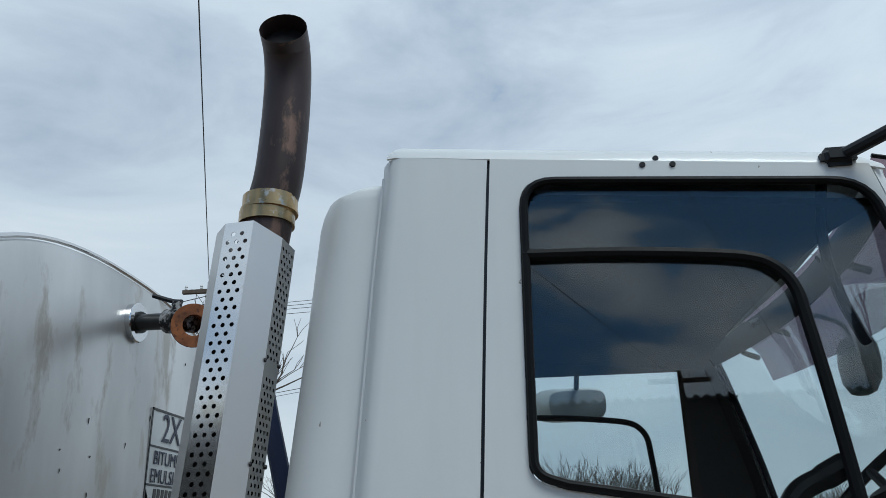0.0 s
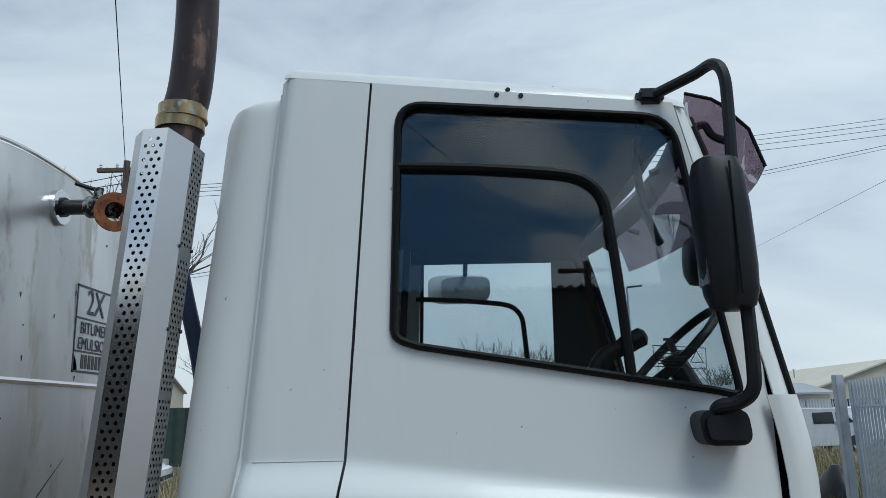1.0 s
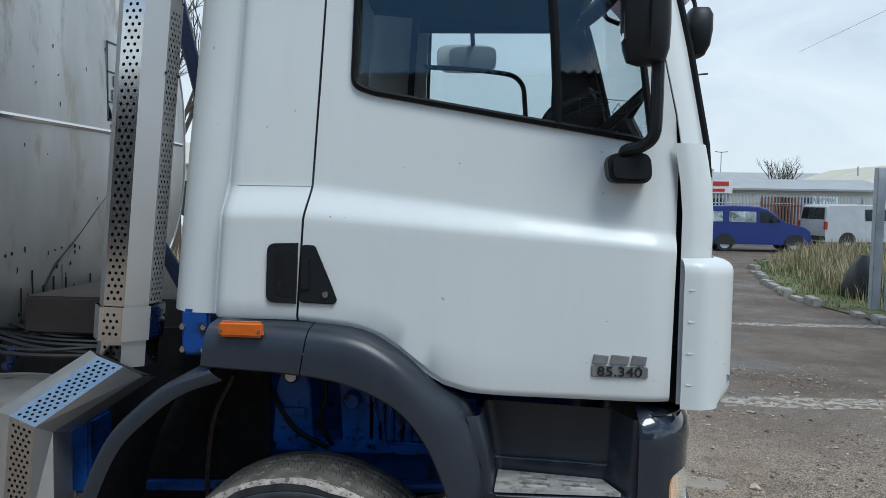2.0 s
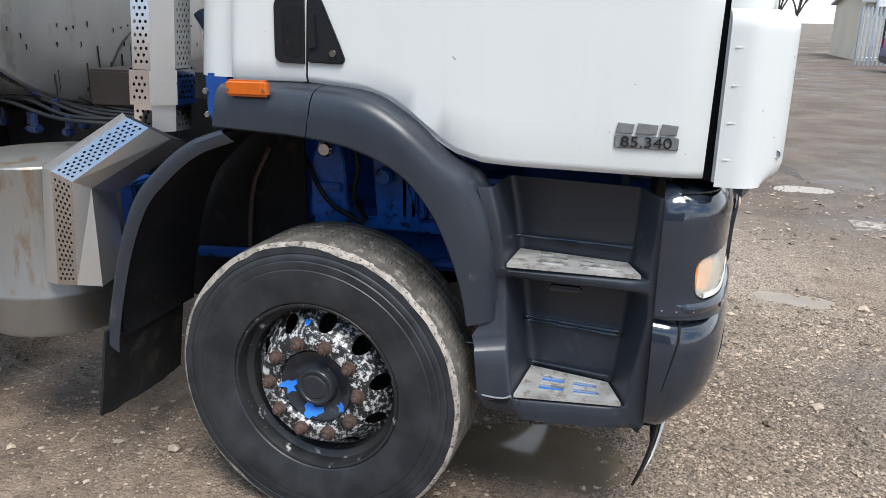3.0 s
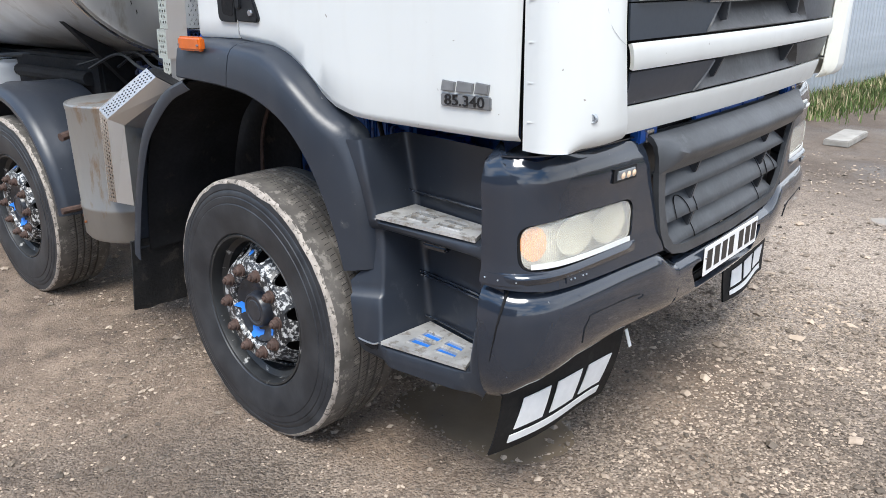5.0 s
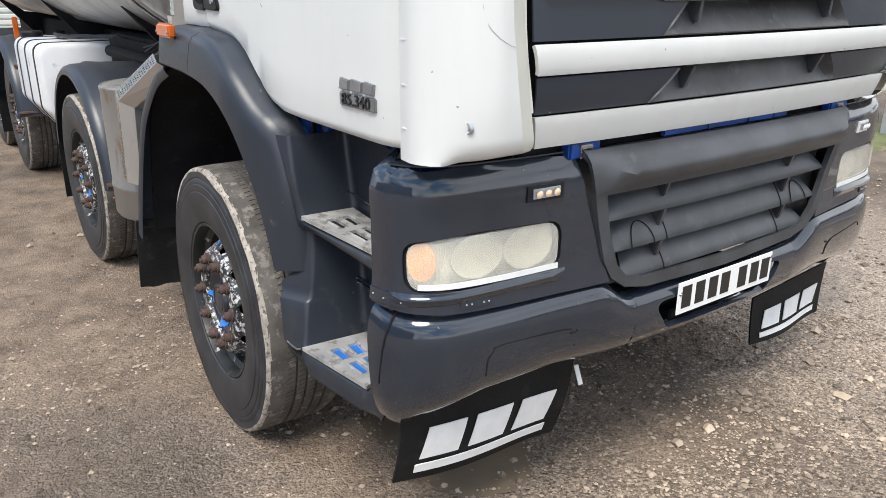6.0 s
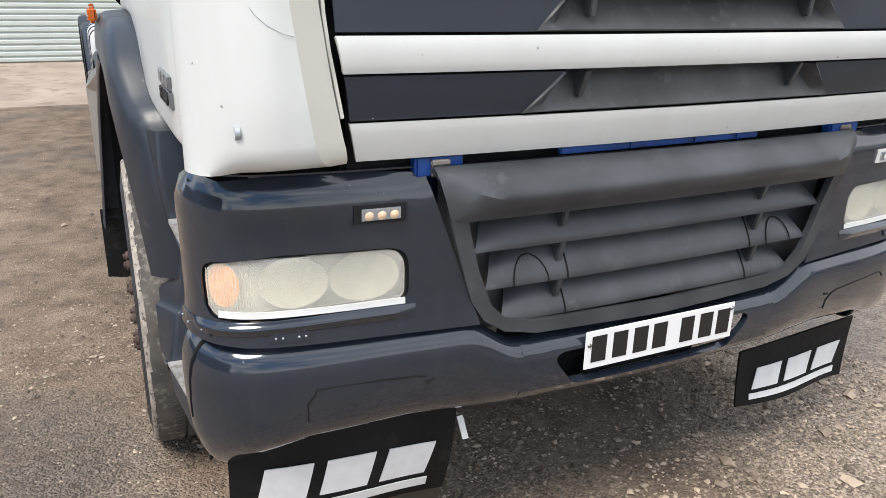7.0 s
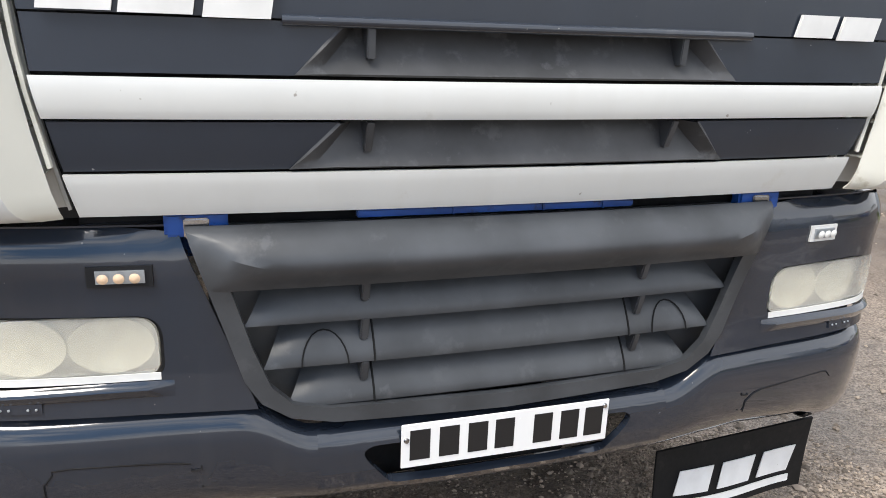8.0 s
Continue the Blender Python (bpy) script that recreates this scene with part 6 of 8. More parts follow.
for x in (-0.23, -2.55):
    bm = bmesh.new()
    rod(bm, (x, 0.3, 0.47), (x, 2 * YC - 0.3, 0.47), 0.07, 12)
    part("axle", bm, BLUE, chassis)
    for y in (YC - 0.42, YC + 0.42):
        bm = bmesh.new()
        for k in range(3):
            q = [(x + u * (0.85 - 0.2 * k), y, 0.66 - 0.03 * k + 0.10 * u * u) for u in span(-1, 1, 8)]
            tube(bm, q, 0.035, 4, flat=0.35)
        part("leaf_spring", bm, VOID, chassis)
# engine flank and blue brackets seen through the arch
bm = bmesh.new()
box(bm, -0.75, 0.75, 0.66, 2 * YC - 0.66, 0.72, 1.30, 0.04)
part("engine", bm, BLUE, chassis, "blue painted engine flank")
ARCHBLUE = mat("oily_bright_blue_paint", (0.012, 0.105, 0.44), 0.4, vary=0.35, scale=8, bump=0.1, dirt=(0.012, 0.018, 0.04), dirt_at=0.6)


def arch_piece(name, build, material=ARCHBLUE, label=""):
    bm = bmesh.new()
    build(bm)
    part(name, bm, material, chassis, label)


arch_piece("mount_bracket", lambda b: (prism(b, rpoly([(-0.42, 0.98), (-0.26, 0.98), (-0.27, 1.2), (-0.31, 1.32), (-0.36, 1.32), (-0.40, 1.2)], 0.015), "y", 0.44, 0.47, 0.005), box(b, -0.40, -0.28, 0.42, 0.45, 1.08, 1.12, 0.006)), label="blue cab mount bracket")
arch_piece("mount_bracket", lambda b: prism(b, rpoly([(-0.14, 0.98), (0.04, 0.98), (-0.08, 1.34), (-0.16, 1.34)], 0.015), "y", 0.44, 0.47, 0.006), label="blue cab mount bracket")
arch_piece("boss", lambda b: lathe(b, [(0.0, 0.40), (0.022, 0.40), (0.03, 0.41), (0.03, 0.45)], (-0.335, 0.0, 1.25), "y", 16), CHROME)
arch_piece("boss", lambda b: lathe(b, [(0.0, 0.40), (0.026, 0.40), (0.034, 0.41), (0.034, 0.45)], (-0.10, 0.0, 1.16), "y", 16))
arch_piece("cross_rib", lambda b: box(b, -0.42, 0.3, 0.46, 0.6, 0.94, 0.99, 0.01))
arch_piece("gearbox_casing", lambda b: box(b, -0.05, 0.2, 0.47, 0.64, 0.99, 1.25, 0.02), label="blue ribbed gearbox casing")
for k in range(6):
    arch_piece("casing_rib", lambda b: box(b, -0.04 + 0.035 * k, -0.015 + 0.035 * k, 0.44, 0.475, 1.0, 1.24 - 0.012 * k, 0.006))
arch_piece("side_casing", lambda b: box(b, 0.22, 0.40, 0.48, 0.64, 0.96, 1.16, 0.03, 3))
for pts in ([(-0.5, 0.5, 1.3), (-0.4, 0.43, 1.15), (-0.32, 0.42, 1.04), (-0.2, 0.45, 0.96)], [(0.05, 0.42, 1.3), (0.10, 0.40, 1.18), (0.15, 0.40, 1.06), (0.22, 0.44, 0.98)], [(-0.1, 0.48, 1.36), (0.0, 0.44, 1.30), (0.1, 0.44, 1.33), (0.2, 0.5, 1.36)], [(-0.24, 0.42, 1.34), (-0.2, 0.41, 1.2), (-0.22, 0.41, 1.08), (-0.18, 0.43, 0.98)]):
    arch_piece("hose", lambda b: tube(b, smooth_path(pts), 0.010, 8), BLACK)
for x in (-0.28, -0.06):
    arch_piece("mount_bolt", lambda b: (rod(b, (x, 0.46, 1.29), (x, 0.46, 1.38), 0.016, 8), box(b, x - 0.025, x + 0.025, 0.435, 0.485, 1.325, 1.335)), CHROME)
bm = bmesh.new()
rod(bm, (-0.9, 0.40, 0.80), (0.5, 0.40, 0.86), 0.024, 10)
part("steering_link", bm, BLUE, chassis)
DARKBLUE = mat("dark_blue_paint", (0.008, 0.018, 0.06), 0.4)
# blue tilt post behind the cab and struts
bm = bmesh.new()
box(bm, -0.66, -0.52, 0.16, 0.34, 1.38, 1.50, 0.012)
box(bm, -0.64, -0.54, 0.12, 0.2, 1.38, 1.54, 0.01)
rod(bm, (-0.59, 0.14, 1.54), (-0.59, 0.3, 1.54), 0.035, 14)
tilt = part("tilt_post", bm, BLUE, chassis, "blue cab rear mount")
for x, z in ((-0.635, 1.40), (-0.56, 1.40), (-0.635, 1.48), (-0.56, 1.48)):
    bm = bmesh.new()
    lathe(bm, [(0.0, -0.006), (0.010, -0.006), (0.012, 0.0), (0.012, 0.02)], (x, 0.118, z), "y", 6)
    part("bolt", bm, DULLSTEEL, tilt)
bm = bmesh.new()
tube(bm, smooth_path([(-0.90, 0.6, 2.9), (-0.82, 0.6, 2.56), (-0.75, 0.6, 2.28), (-0.70, 0.6, 2.0)]), 0.028, 10)
part("stay_tube", bm, DARKBLUE, chassis, "dark blue stay behind the cab")
bm = bmesh.new()
tube(bm, smooth_path([(-0.95, 0.6, 1.74), (-0.88, 0.6, 1.63), (-0.80, 0.6, 1.48), (-0.74, 0.6, 1.36)]), 0.028, 10)
part("stay_tube", bm, DARKBLUE, chassis, "dark blue stay behind the cab")
bm = bmesh.new()
box(bm, -1.06, -0.99, 0.14, 0.3, 0.86, 1.13, 0.01)
part("side_bracket", bm, BLUE, chassis)
for k in range(7):
    rng = random.Random(k)
    y = 0.3 + 0.07 * k
    bm = bmesh.new()
    tube(bm, smooth_path([(-2.2 + rng.uniform(-0.2, 0.2), y, 1.3), (-1.8, y + 0.05, 1.36 + rng.uniform(-0.02, 0.04)), (-1.4, y - 0.02, 1.33), (-1.05, y + 0.1, 1.30 + rng.uniform(-0.03, 0.05))]), 0.008, 6)
    part("air_line", bm, BLACK, chassis)
for k in range(6):
    rng = random.Random(40 + k)
    x, y, z = rng.uniform(-2.0, -1.1), rng.uniform(0.28, 0.6), rng.uniform(1.24, 1.31)
    bm = bmesh.new()
    box(bm, x, x + rng.uniform(0.03, 0.06), y, y + rng.uniform(0.03, 0.05), z, z + rng.uniform(0.02, 0.04), 0.008)
    lathe(bm, [(0.0, 0.05), (0.014, 0.05), (0.016, 0.0)], (x + 0.03, y + 0.02, z + 0.03), "z", 8)
    part("air_valve", bm, DARKBLUE, chassis, "dark blue air valve")

# front wheel's rear fender, liner and flap
fender = thing("front_fender", (-0.8, 0.15, 0.55), "anthracite plastic fender behind front wheel", "fender")
FEN = resample([(-0.465, 1.384), (-0.60, 1.332), (-0.718, 1.24), (-0.81, 1.135), (-0.888, 0.945), (-0.946, 0.70), (-0.956, 0.61)], 5)
FEN_OUT = [(0.61, -0.10), (0.9, -0.08), (1.38, -0.052)]
bm = bmesh.new()
sheet(bm, lambda i, k: (FEN[i][0] + k[1] * 0.72, k[0] + (interp(FEN[i][1], FEN_OUT) if k[0] < 0.1 else 0), FEN[i][1] - k[1] * 0.62), range(len(FEN)), [(0.34, 0.0), (0.0, 0.0), (-0.028, 0.006), (-0.035, 0.02), (-0.033, 0.05), (-0.028, 0.062)], 0.004)
part("fender_skin", bm, MATT, fender)
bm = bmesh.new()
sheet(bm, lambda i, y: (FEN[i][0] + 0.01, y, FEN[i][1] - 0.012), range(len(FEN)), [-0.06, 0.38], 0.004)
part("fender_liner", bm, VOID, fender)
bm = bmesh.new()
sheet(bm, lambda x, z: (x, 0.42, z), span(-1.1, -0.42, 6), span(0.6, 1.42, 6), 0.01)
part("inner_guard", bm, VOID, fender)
bm = bmesh.new()
tube(bm, smooth_path([(-0.55, 0.38, 1.25), (-0.62, 0.37, 1.1), (-0.65, 0.37, 0.9), (-0.65, 0.37, 0.75)]), 0.009, 6)
part("rusty_pipe", bm, DARKRUST, fender)
bm = bmesh.new()
sheet(bm, lambda y, v: (-0.955 - 0.055 * v + 0.012 * math.sin(y * 9) * v, y, lerp(0.655, 0.305 + 0.012 * noise.noise(Vector((y * 14, 0.3, 1.0))), v)), span(-0.142, 0.32, 24), span(0, 1, 8), 0.01)
part("mud_flap", bm, OLDFLAP, fender, "plain black rubber mud flap")


# rear fenders
def make_fender(x, label):
    t = thing("rear_fender", (x, 0.15, 0.3), label, "fender", "rear fenders")
    arc = [(x + 0.665 * math.cos(a), 0.545 + 0.665 * math.sin(a)) for a in (radians(d) for d in span(2, 172, 26))]
    bm = bmesh.new()
    prof = [(0.38, 0.0), (0.16, 0.004), (0.08, 0.012), (0.055, 0.002), (0.0, 0.0), (-0.035, -0.012), (-0.052, -0.035), (-0.05, -0.06)]
    sheet(bm, lambda i, k: (x + (arc[i][0] - x) * (1 + prof[k][1] / 0.665), prof[k][0], 0.545 + (arc[i][1] - 0.545) * (1 + prof[k][1] / 0.665)), range(len(arc)), range(len(prof)), 0.005)
    part("fender_skin", bm, MATT, t)
    bm = bmesh.new()
    tube(bm, [(x + 0.66, 0.1, 0.60), (x + 0.66, -0.045, 0.60)], 0.018, 8)
    part("fender_stay", bm, DARKRUST, t, "rusty fender stay")
    bm = bmesh.new()
    tube(bm, [(x + 0.62, 0.34, 1.0), (x + 0.72, 0.1, 1.02), (x + 0.75, -0.02, 1.0)], 0.022, 8)
    part("fender_stay", bm, DARKRUST, t, "rusty fender stay")
    bm = bmesh.new()
    sheet(bm, lambda y, z: (x - 0.66 - 0.04 * (0.65 - z), y, z), span(-0.045, 0.36, 4), span(0.24, 0.66, 4), 0.008)
    part("mud_flap", bm, RUBBER, t)
    return t


fen2 = make_fender(-2.55, "anthracite plastic fender over second wheel")
for x in (-5.55, -6.95):
    tagged(copy_thing(fen2, pose(x, 0.15, 0.3)), "anthracite plastic fender over rear wheel")

# white fuel tank with straps, cap
fuel = thing("fuel_tank", (-4.1, 0.3, 0.6), "white painted fuel tank with blue straps", "fuel tank")
sec = rpoly([(-0.03, 1.26), (0.62, 1.26), (0.62, 0.62), (0.10, 0.62), (-0.03, 0.80)], 0.09)
bm = bmesh.new()
loft(bm, [[(x, lerp(0.3, y, k), lerp(0.94, z, k)) for y, z in sec] for x, k in ((-4.62, 0.9), (-4.605, 0.97), (-4.58, 1.0), (-3.52, 1.0), (-3.495, 0.97), (-3.48, 0.9))])
part("body", bm, mat("dirty_white_tank", (0.72, 0.73, 0.74), 0.35, vary=0.08, scale=3, dirt=(0.45, 0.44, 0.42), dirt_at=0.66), fuel)
for x in (-4.42, -4.08, -3.72):
    bm = bmesh.new()
    ringed = sec + [sec[0]]
    sheet(bm, lambda i, dx: (x + dx, 0.3 + (ringed[i][0] - 0.3) * 1.015, 0.94 + (ringed[i][1] - 0.94) * 1.015), range(len(ringed)), [-0.018, 0.018], 0.004)
    part("strap", bm, DARKBLUE if x < -4 else BLACK, fuel)
bm = bmesh.new()
lathe(bm, [(0.0, 0.05), (0.07, 0.05), (0.08, 0.04), (0.08, 0.0)], (-4.5, 0.1, 1.255), "z", 20)
part("cap", bm, BLACK, fuel)
bm = bmesh.new()
tube(bm, smooth_path([(-4.6, 0.35, 1.28), (-4.2, 0.22, 1.29), (-3.8, 0.26, 1.29), (-3.4, 0.4, 1.31), (-3.0, 0.5, 1.32)]), 0.016, 6)
part("fuel_hose", bm, BLACK, fuel)
bm = bmesh.new()
box(bm, -4.86, -4.83, 0.02, 0.06, 1.22, 1.40, 0.006)
mk = single("side_reflector", bm, AMBER, "upright amber reflector beside the fuel tank", "reflector")
# valve chest under the tank
bm = bmesh.new()
box(bm, -3.4, -2.2, 0.42, 0.6, 1.1, 1.34, 0.02)
rod(bm, (-3.3, 0.4, 1.22), (-2.3, 0.4, 1.22), 0.04, 10)
part("valve_chest", bm, VOID, chassis, "dark valve chest under the tank")
# ---- wheels ----
TYRE = bpy.data.materials.new("worn_tyre_rubber")
TYRE.use_nodes = True
_n, _l = TYRE.node_tree.nodes, TYRE.node_tree.links
_p = _n["Principled BSDF"]
_co, _no, _no2 = _n.new("ShaderNodeTexCoord"), _n.new("ShaderNodeTexNoise"), _n.new("ShaderNodeTexNoise")
_no.inputs["Scale"].default_value, _no.inputs["Detail"].default_value = 9, 8
_no2.inputs["Scale"].default_value, _no2.inputs["Detail"].default_value = 60, 5
_l.new(_co.outputs["Object"], _no.inputs["Vector"])
_l.new(_co.outputs["Object"], _no2.inputs["Vector"])
_r = _n.new("ShaderNodeValToRGB")
_r.color_ramp.elements[0].position, _r.color_ramp.elements[0].color = 0.35, (0.014, 0.016, 0.020, 1)
_r.color_ramp.elements[1].position, _r.color_ramp.elements[1].color = 0.72, (0.042, 0.045, 0.050, 1)
_l.new(_no.outputs["Fac"], _r.inputs["Fac"])
_l.new(_r.outputs["Color"], _p.inputs["Base Color"])
_p.inputs["Roughness"].default_value = 0.48
_b = _n.new("ShaderNodeBump")
_b.inputs["Strength"].default_value, _b.inputs["Distance"].default_value = 0.15, 0.003
_l.new(_no2.outputs["Fac"], _b.inputs["Height"])
_l.new(_b.outputs["Normal"], _p.inputs["Normal"])
TREAD = mat("dusty_tread_rubber", (0.105, 0.094, 0.082), 0.85, vary=0.4, scale=10, bump=0.4, dirt=(0.22, 0.198, 0.172), dirt_at=0.585)
SCUFF = mat("chalky_scuffed_shoulder", (0.37, 0.325, 0.28), 0.85, vary=0.35, scale=26, bump=0.5, dirt=(0.11, 0.095, 0.082), dirt_at=0.575)
RIM = mat("chipped_rim_paint", (0.022, 0.023, 0.025), 0.36, vary=0.3, scale=27, fine=90, bump=0.12, dirt=(0.58, 0.58, 0.57), dirt_at=0.545)
LIPMAT = mat("black_rim_lip", (0.02, 0.021, 0.022), 0.45, vary=0.3, scale=9, bump=0.1, dirt=(0.45, 0.44, 0.42), dirt_at=0.64)
HUB = mat("hub_blue_under_black", (0.022, 0.024, 0.03), 0.3, vary=0.3, scale=7, dirt=(0.05, 0.06, 0.075), dirt_at=0.6)
FLAKE = mat("bright_blue_paint", (0.03, 0.21, 0.72), 0.4, vary=0.1)
R = 0.527
HUB_Z = 0.506


def make_wheel(c, label):
    w = thing("wheel", (c[0], c[1], 0), label, "wheel", "truck wheels")
    # tyre: sidewall, scuffed shoulder, grooved tread
    bm = bmesh.new()
    wall = [(0.302, 0.03), (0.308, 0.012), (0.315, 0.002), (0.35, -0.006), (0.40, -0.012), (0.43, -0.012), (0.433, -0.009), (0.436, -0.010), (0.458, -0.008), (0.461, -0.005), (0.464, -0.006), (0.480, -0.003), (0.483, 0.0), (0.486, -0.002), (0.505, -0.001), (0.515, 0.001)]
    lathe(bm, wall, c, "y", 80)
    tyre = part("tyre", bm, TYRE, w, "worn black truck tyre with a scuffed shoulder")
    bm = bmesh.new()
    shoulder = [(0.509, -0.001), (0.516, 0.001), (0.521, 0.006), (0.5235, 0.014)]
    rng = random.Random(3)
    jit = [rng.uniform(-0.0015, 0.0015) for _ in range(80)]
    rings = []
    for j, (r, d) in enumerate(shoulder):
        ring = []
        for k in range(80):
            a = 2 * math.pi * k / 80
            rr, dd = r + (jit[k] if j == 1 else 0), d
            if j == 0:
                rr -= 0.013 * max(0.0, noise.noise(Vector((5 * math.cos(a), 5 * math.sin(a), 1.7))) + 0.1) + jit[k]
                dd = interp(rr, [(0.464, -0.006), (0.480, -0.003), (0.486, -0.002), (0.505, -0.001), (0.515, 0.001)]) - 0.0015
            if j == 3:
                dd += 0.012 * max(0.0, noise.noise(Vector((9 * math.cos(a), 9 * math.sin(a), 5.2)))) + 3 * jit[k]
            ring.append((c[0] + rr * math.cos(a), c[1] + dd, c[2] + rr * math.sin(a)))
        rings.append(ring)
    loft(bm, rings, True, False)
    part("shoulder", bm, SCUFF, tyre, "pale scuffed tyre shoulder")
    bm = bmesh.new()
    prof = [(0.522, 0.010), (0.5248, 0.022), (0.5262, 0.048)]
    for g in (0.105, 0.145, 0.185, 0.225):
        prof += [(R, g - 0.006), (R - 0.013, g - 0.0045), (R - 0.013, g + 0.0045), (R, g + 0.006)]
    prof += [(0.526, 0.27), (0.512, 0.30), (0.49, 0.318), (0.42, 0.325), (0.30, 0.30)]
    lathe(bm, prof, c, "y", 80)
    # cross sipes along the ribs
    for k in range(150):
        a = 2 * math.pi * k / 150
        for d0, d1 in ((0.07, 0.096), (0.112, 0.137), (0.152, 0.177), (0.192, 0.217)):
            u = Vector((math.cos(a), 0, math.sin(a)))
            t = Vector((-math.sin(a), 0, math.cos(a)))
            p0 = Vector(c) + u * (R + 0.0008)
            q = [p0 + Vector((0, d0, 0)) - t * 0.001, p0 + Vector((0, d0, 0)) + t * 0.001, p0 + Vector((0, d1, 0)) + t * 0.0062, p0 + Vector((0, d1, 0)) + t * 0.0042]
            f = bm.faces.new([bm.verts.new(v) for v in q])
            f.material_index = 1
    part("tread", bm, [TREAD, VOID], tyre, "dusty grooved tread")
    for o in list(tyre.children) + [tyre]:
        for v in o.data.vertices:
            v.co.z = max(v.co.z, 0.002)
    # rim: lip, well, disc with ten hand holes
    bm = bmesh.new()
    lathe(bm, [(0.310, 0.020), (0.311, 0.010), (0.306, 0.004), (0.298, 0.006), (0.294, 0.018), (0.290, 0.05), (0.270, 0.065), (0.264, 0.10), (0.262, 0.16)], c, "y", 64)
    rim = part("rim", bm, LIPMAT, w, "black steel rim with chipped paint")
    bm = bmesh.new()

    def disc(r):
        return interp(r, [(0.132, 0.03), (0.138, 0.012), (0.144, 0.006), (0.197, 0.006), (0.206, 0.012), (0.222, 0.040), (0.245, 0.075), (0.264, 0.10)])
    for k in range(10):
        a0 = 2 * math.pi * k / 10 + 0.16

        def f(t, r):
            a = a0 + t
            return (c[0] + r * math.cos(a), c[1] + disc(r), c[2] + r * math.sin(a))
        h = math.pi / 10
        hole = [(math.cos(q) * 0.030 / 0.23, 0.231 + 0.026 * math.sin(q)) for q in span(0, 2 * math.pi, 18)[:-1]]
        ring_patch(bm, [(-h, 0.203), (-h / 2, 0.203), (0, 0.203), (h / 2, 0.203), (h, 0.203), (h, 0.264), (h / 2, 0.264), (0, 0.264), (-h / 2, 0.264), (-h, 0.264)], hole, f, k=4, n=24, centre=(0, 0.231))
        # hole wall
        loft(bm, [[f(*q) for q in hole], [Vector(f(*q)) + Vector((0, 0.012, 0)) for q in hole]], True, False)
    lathe(bm, [(0.203, disc(0.203)), (0.197, 0.006), (0.144, 0.006), (0.138, 0.012), (0.134, 0.03), (0.133, 0.05)], c, "y", 60)
    part("wheel_disc", bm, RIM, rim, "black disc with white chipped paint")
    for k in range(10):
        bm = bmesh.new()
        a = 2 * math.pi * k / 10
        p = (c[0] + 0.1675 * math.cos(a), c[1], c[2] + 0.1675 * math.sin(a))
        lathe(bm, [(0.025, 0.006), (0.025, -0.003), (0.0185, -0.005), (0.0185, -0.019), (0.016, -0.023), (0.0095, -0.024), (0.0095, -0.030), (0.007, -0.032), (0.0, -0.032)], p, "y", 12)
        part("wheel_nut", bm, DARKRUST, rim, "rusty wheel nut")
    bm = bmesh.new()
    lathe(bm, [(0.1345, 0.05), (0.134, 0.024), (0.130, 0.020), (0.120, 0.024), (0.100, 0.034), (0.084, 0.042), (0.076, 0.042), (0.072, 0.034), (0.069, 0.016), (0.064, 0.010), (0.056, 0.009), (0.053, 0.012), (0.044, 0.013), (0.040, 0.010), (0.0, 0.009)], c, "y", 40)
    part("hub", bm, HUB, w, "black hub with flaking blue paint")
    for cx, cz, rad, sd in ((-0.105, -0.018, 0.036, 1), (-0.022, -0.102, 0.04, 2), (0.09, -0.066, 0.022, 3), (-0.03, 0.225, 0.016, 4)):
        rng = random.Random(sd)
        bm = bmesh.new()
        q = [(cx + rad * (k_ := rng.uniform(0.35, 1.15)) * math.cos(a), cz + rad * k_ * 0.85 * math.sin(a)) for a in span(0, 2 * math.pi, 14)[:-1]]
        fill(bm, q, lambda x, z: (c[0] + x, c[1] + interp(math.hypot(x, z), [(0.0, 0.009), (0.064, 0.010), (0.069, 0.016), (0.072, 0.034), (0.076, 0.042), (0.084, 0.042), (0.1, 0.034), (0.12, 0.024), (0.13, 0.02), (0.138, 0.012), (0.144, 0.006), (0.197, 0.006), (0.206, 0.012), (0.222, 0.040), (0.245, 0.075)]) - 0.002, c[2] + z), 0, 4)
        part("paint_flake", bm, FLAKE, w, "flake of bright blue paint")
    bm = bmesh.new()
    lathe(bm, [(0.27, 0.15), (0.10, 0.16), (0.09, 0.4)], c, "y", 32)
    part("brake_drum", bm, VOID, w)
    return w


wheel = make_wheel((-0.19, -0.062, HUB_Z), "front truck wheel with chipped black rim")
wheel.rotation_euler = (0, 0, radians(-2))
axle2 = copy_thing(wheel, pose(-2.55, -0.04, 0))
tagged(axle2, "second axle truck wheel with chipped black rim")
for x in (-0.19, -2.55):
    copy_thing(wheel, pose(x, 2 * YC + 0.03, 0, 0, 0, 180))
for x in (-5.55, -6.95):
    tagged(copy_thing(wheel, pose(x, 0.02, 0)), "rear axle truck wheel with chipped black rim")
    copy_thing(wheel, pose(x, 2 * YC - 0.02, 0, 0, 0, 180))
# ---- ground ----
GROUND = bpy.data.materials.new("wet_gravel_yard")
GROUND.use_nodes = True
_n, _l = GROUND.node_tree.nodes, GROUND.node_tree.links
_p = _n["Principled BSDF"]
_co = _n.new("ShaderNodeTexCoord")


def _noise(scale, detail=6, rough=0.6):
    q = _n.new("ShaderNodeTexNoise")
    q.inputs["Scale"].default_value, q.inputs["Detail"].default_value, q.inputs["Roughness"].default_value = scale, detail, rough
    _l.new(_co.outputs["Object"], q.inputs["Vector"])
    return q


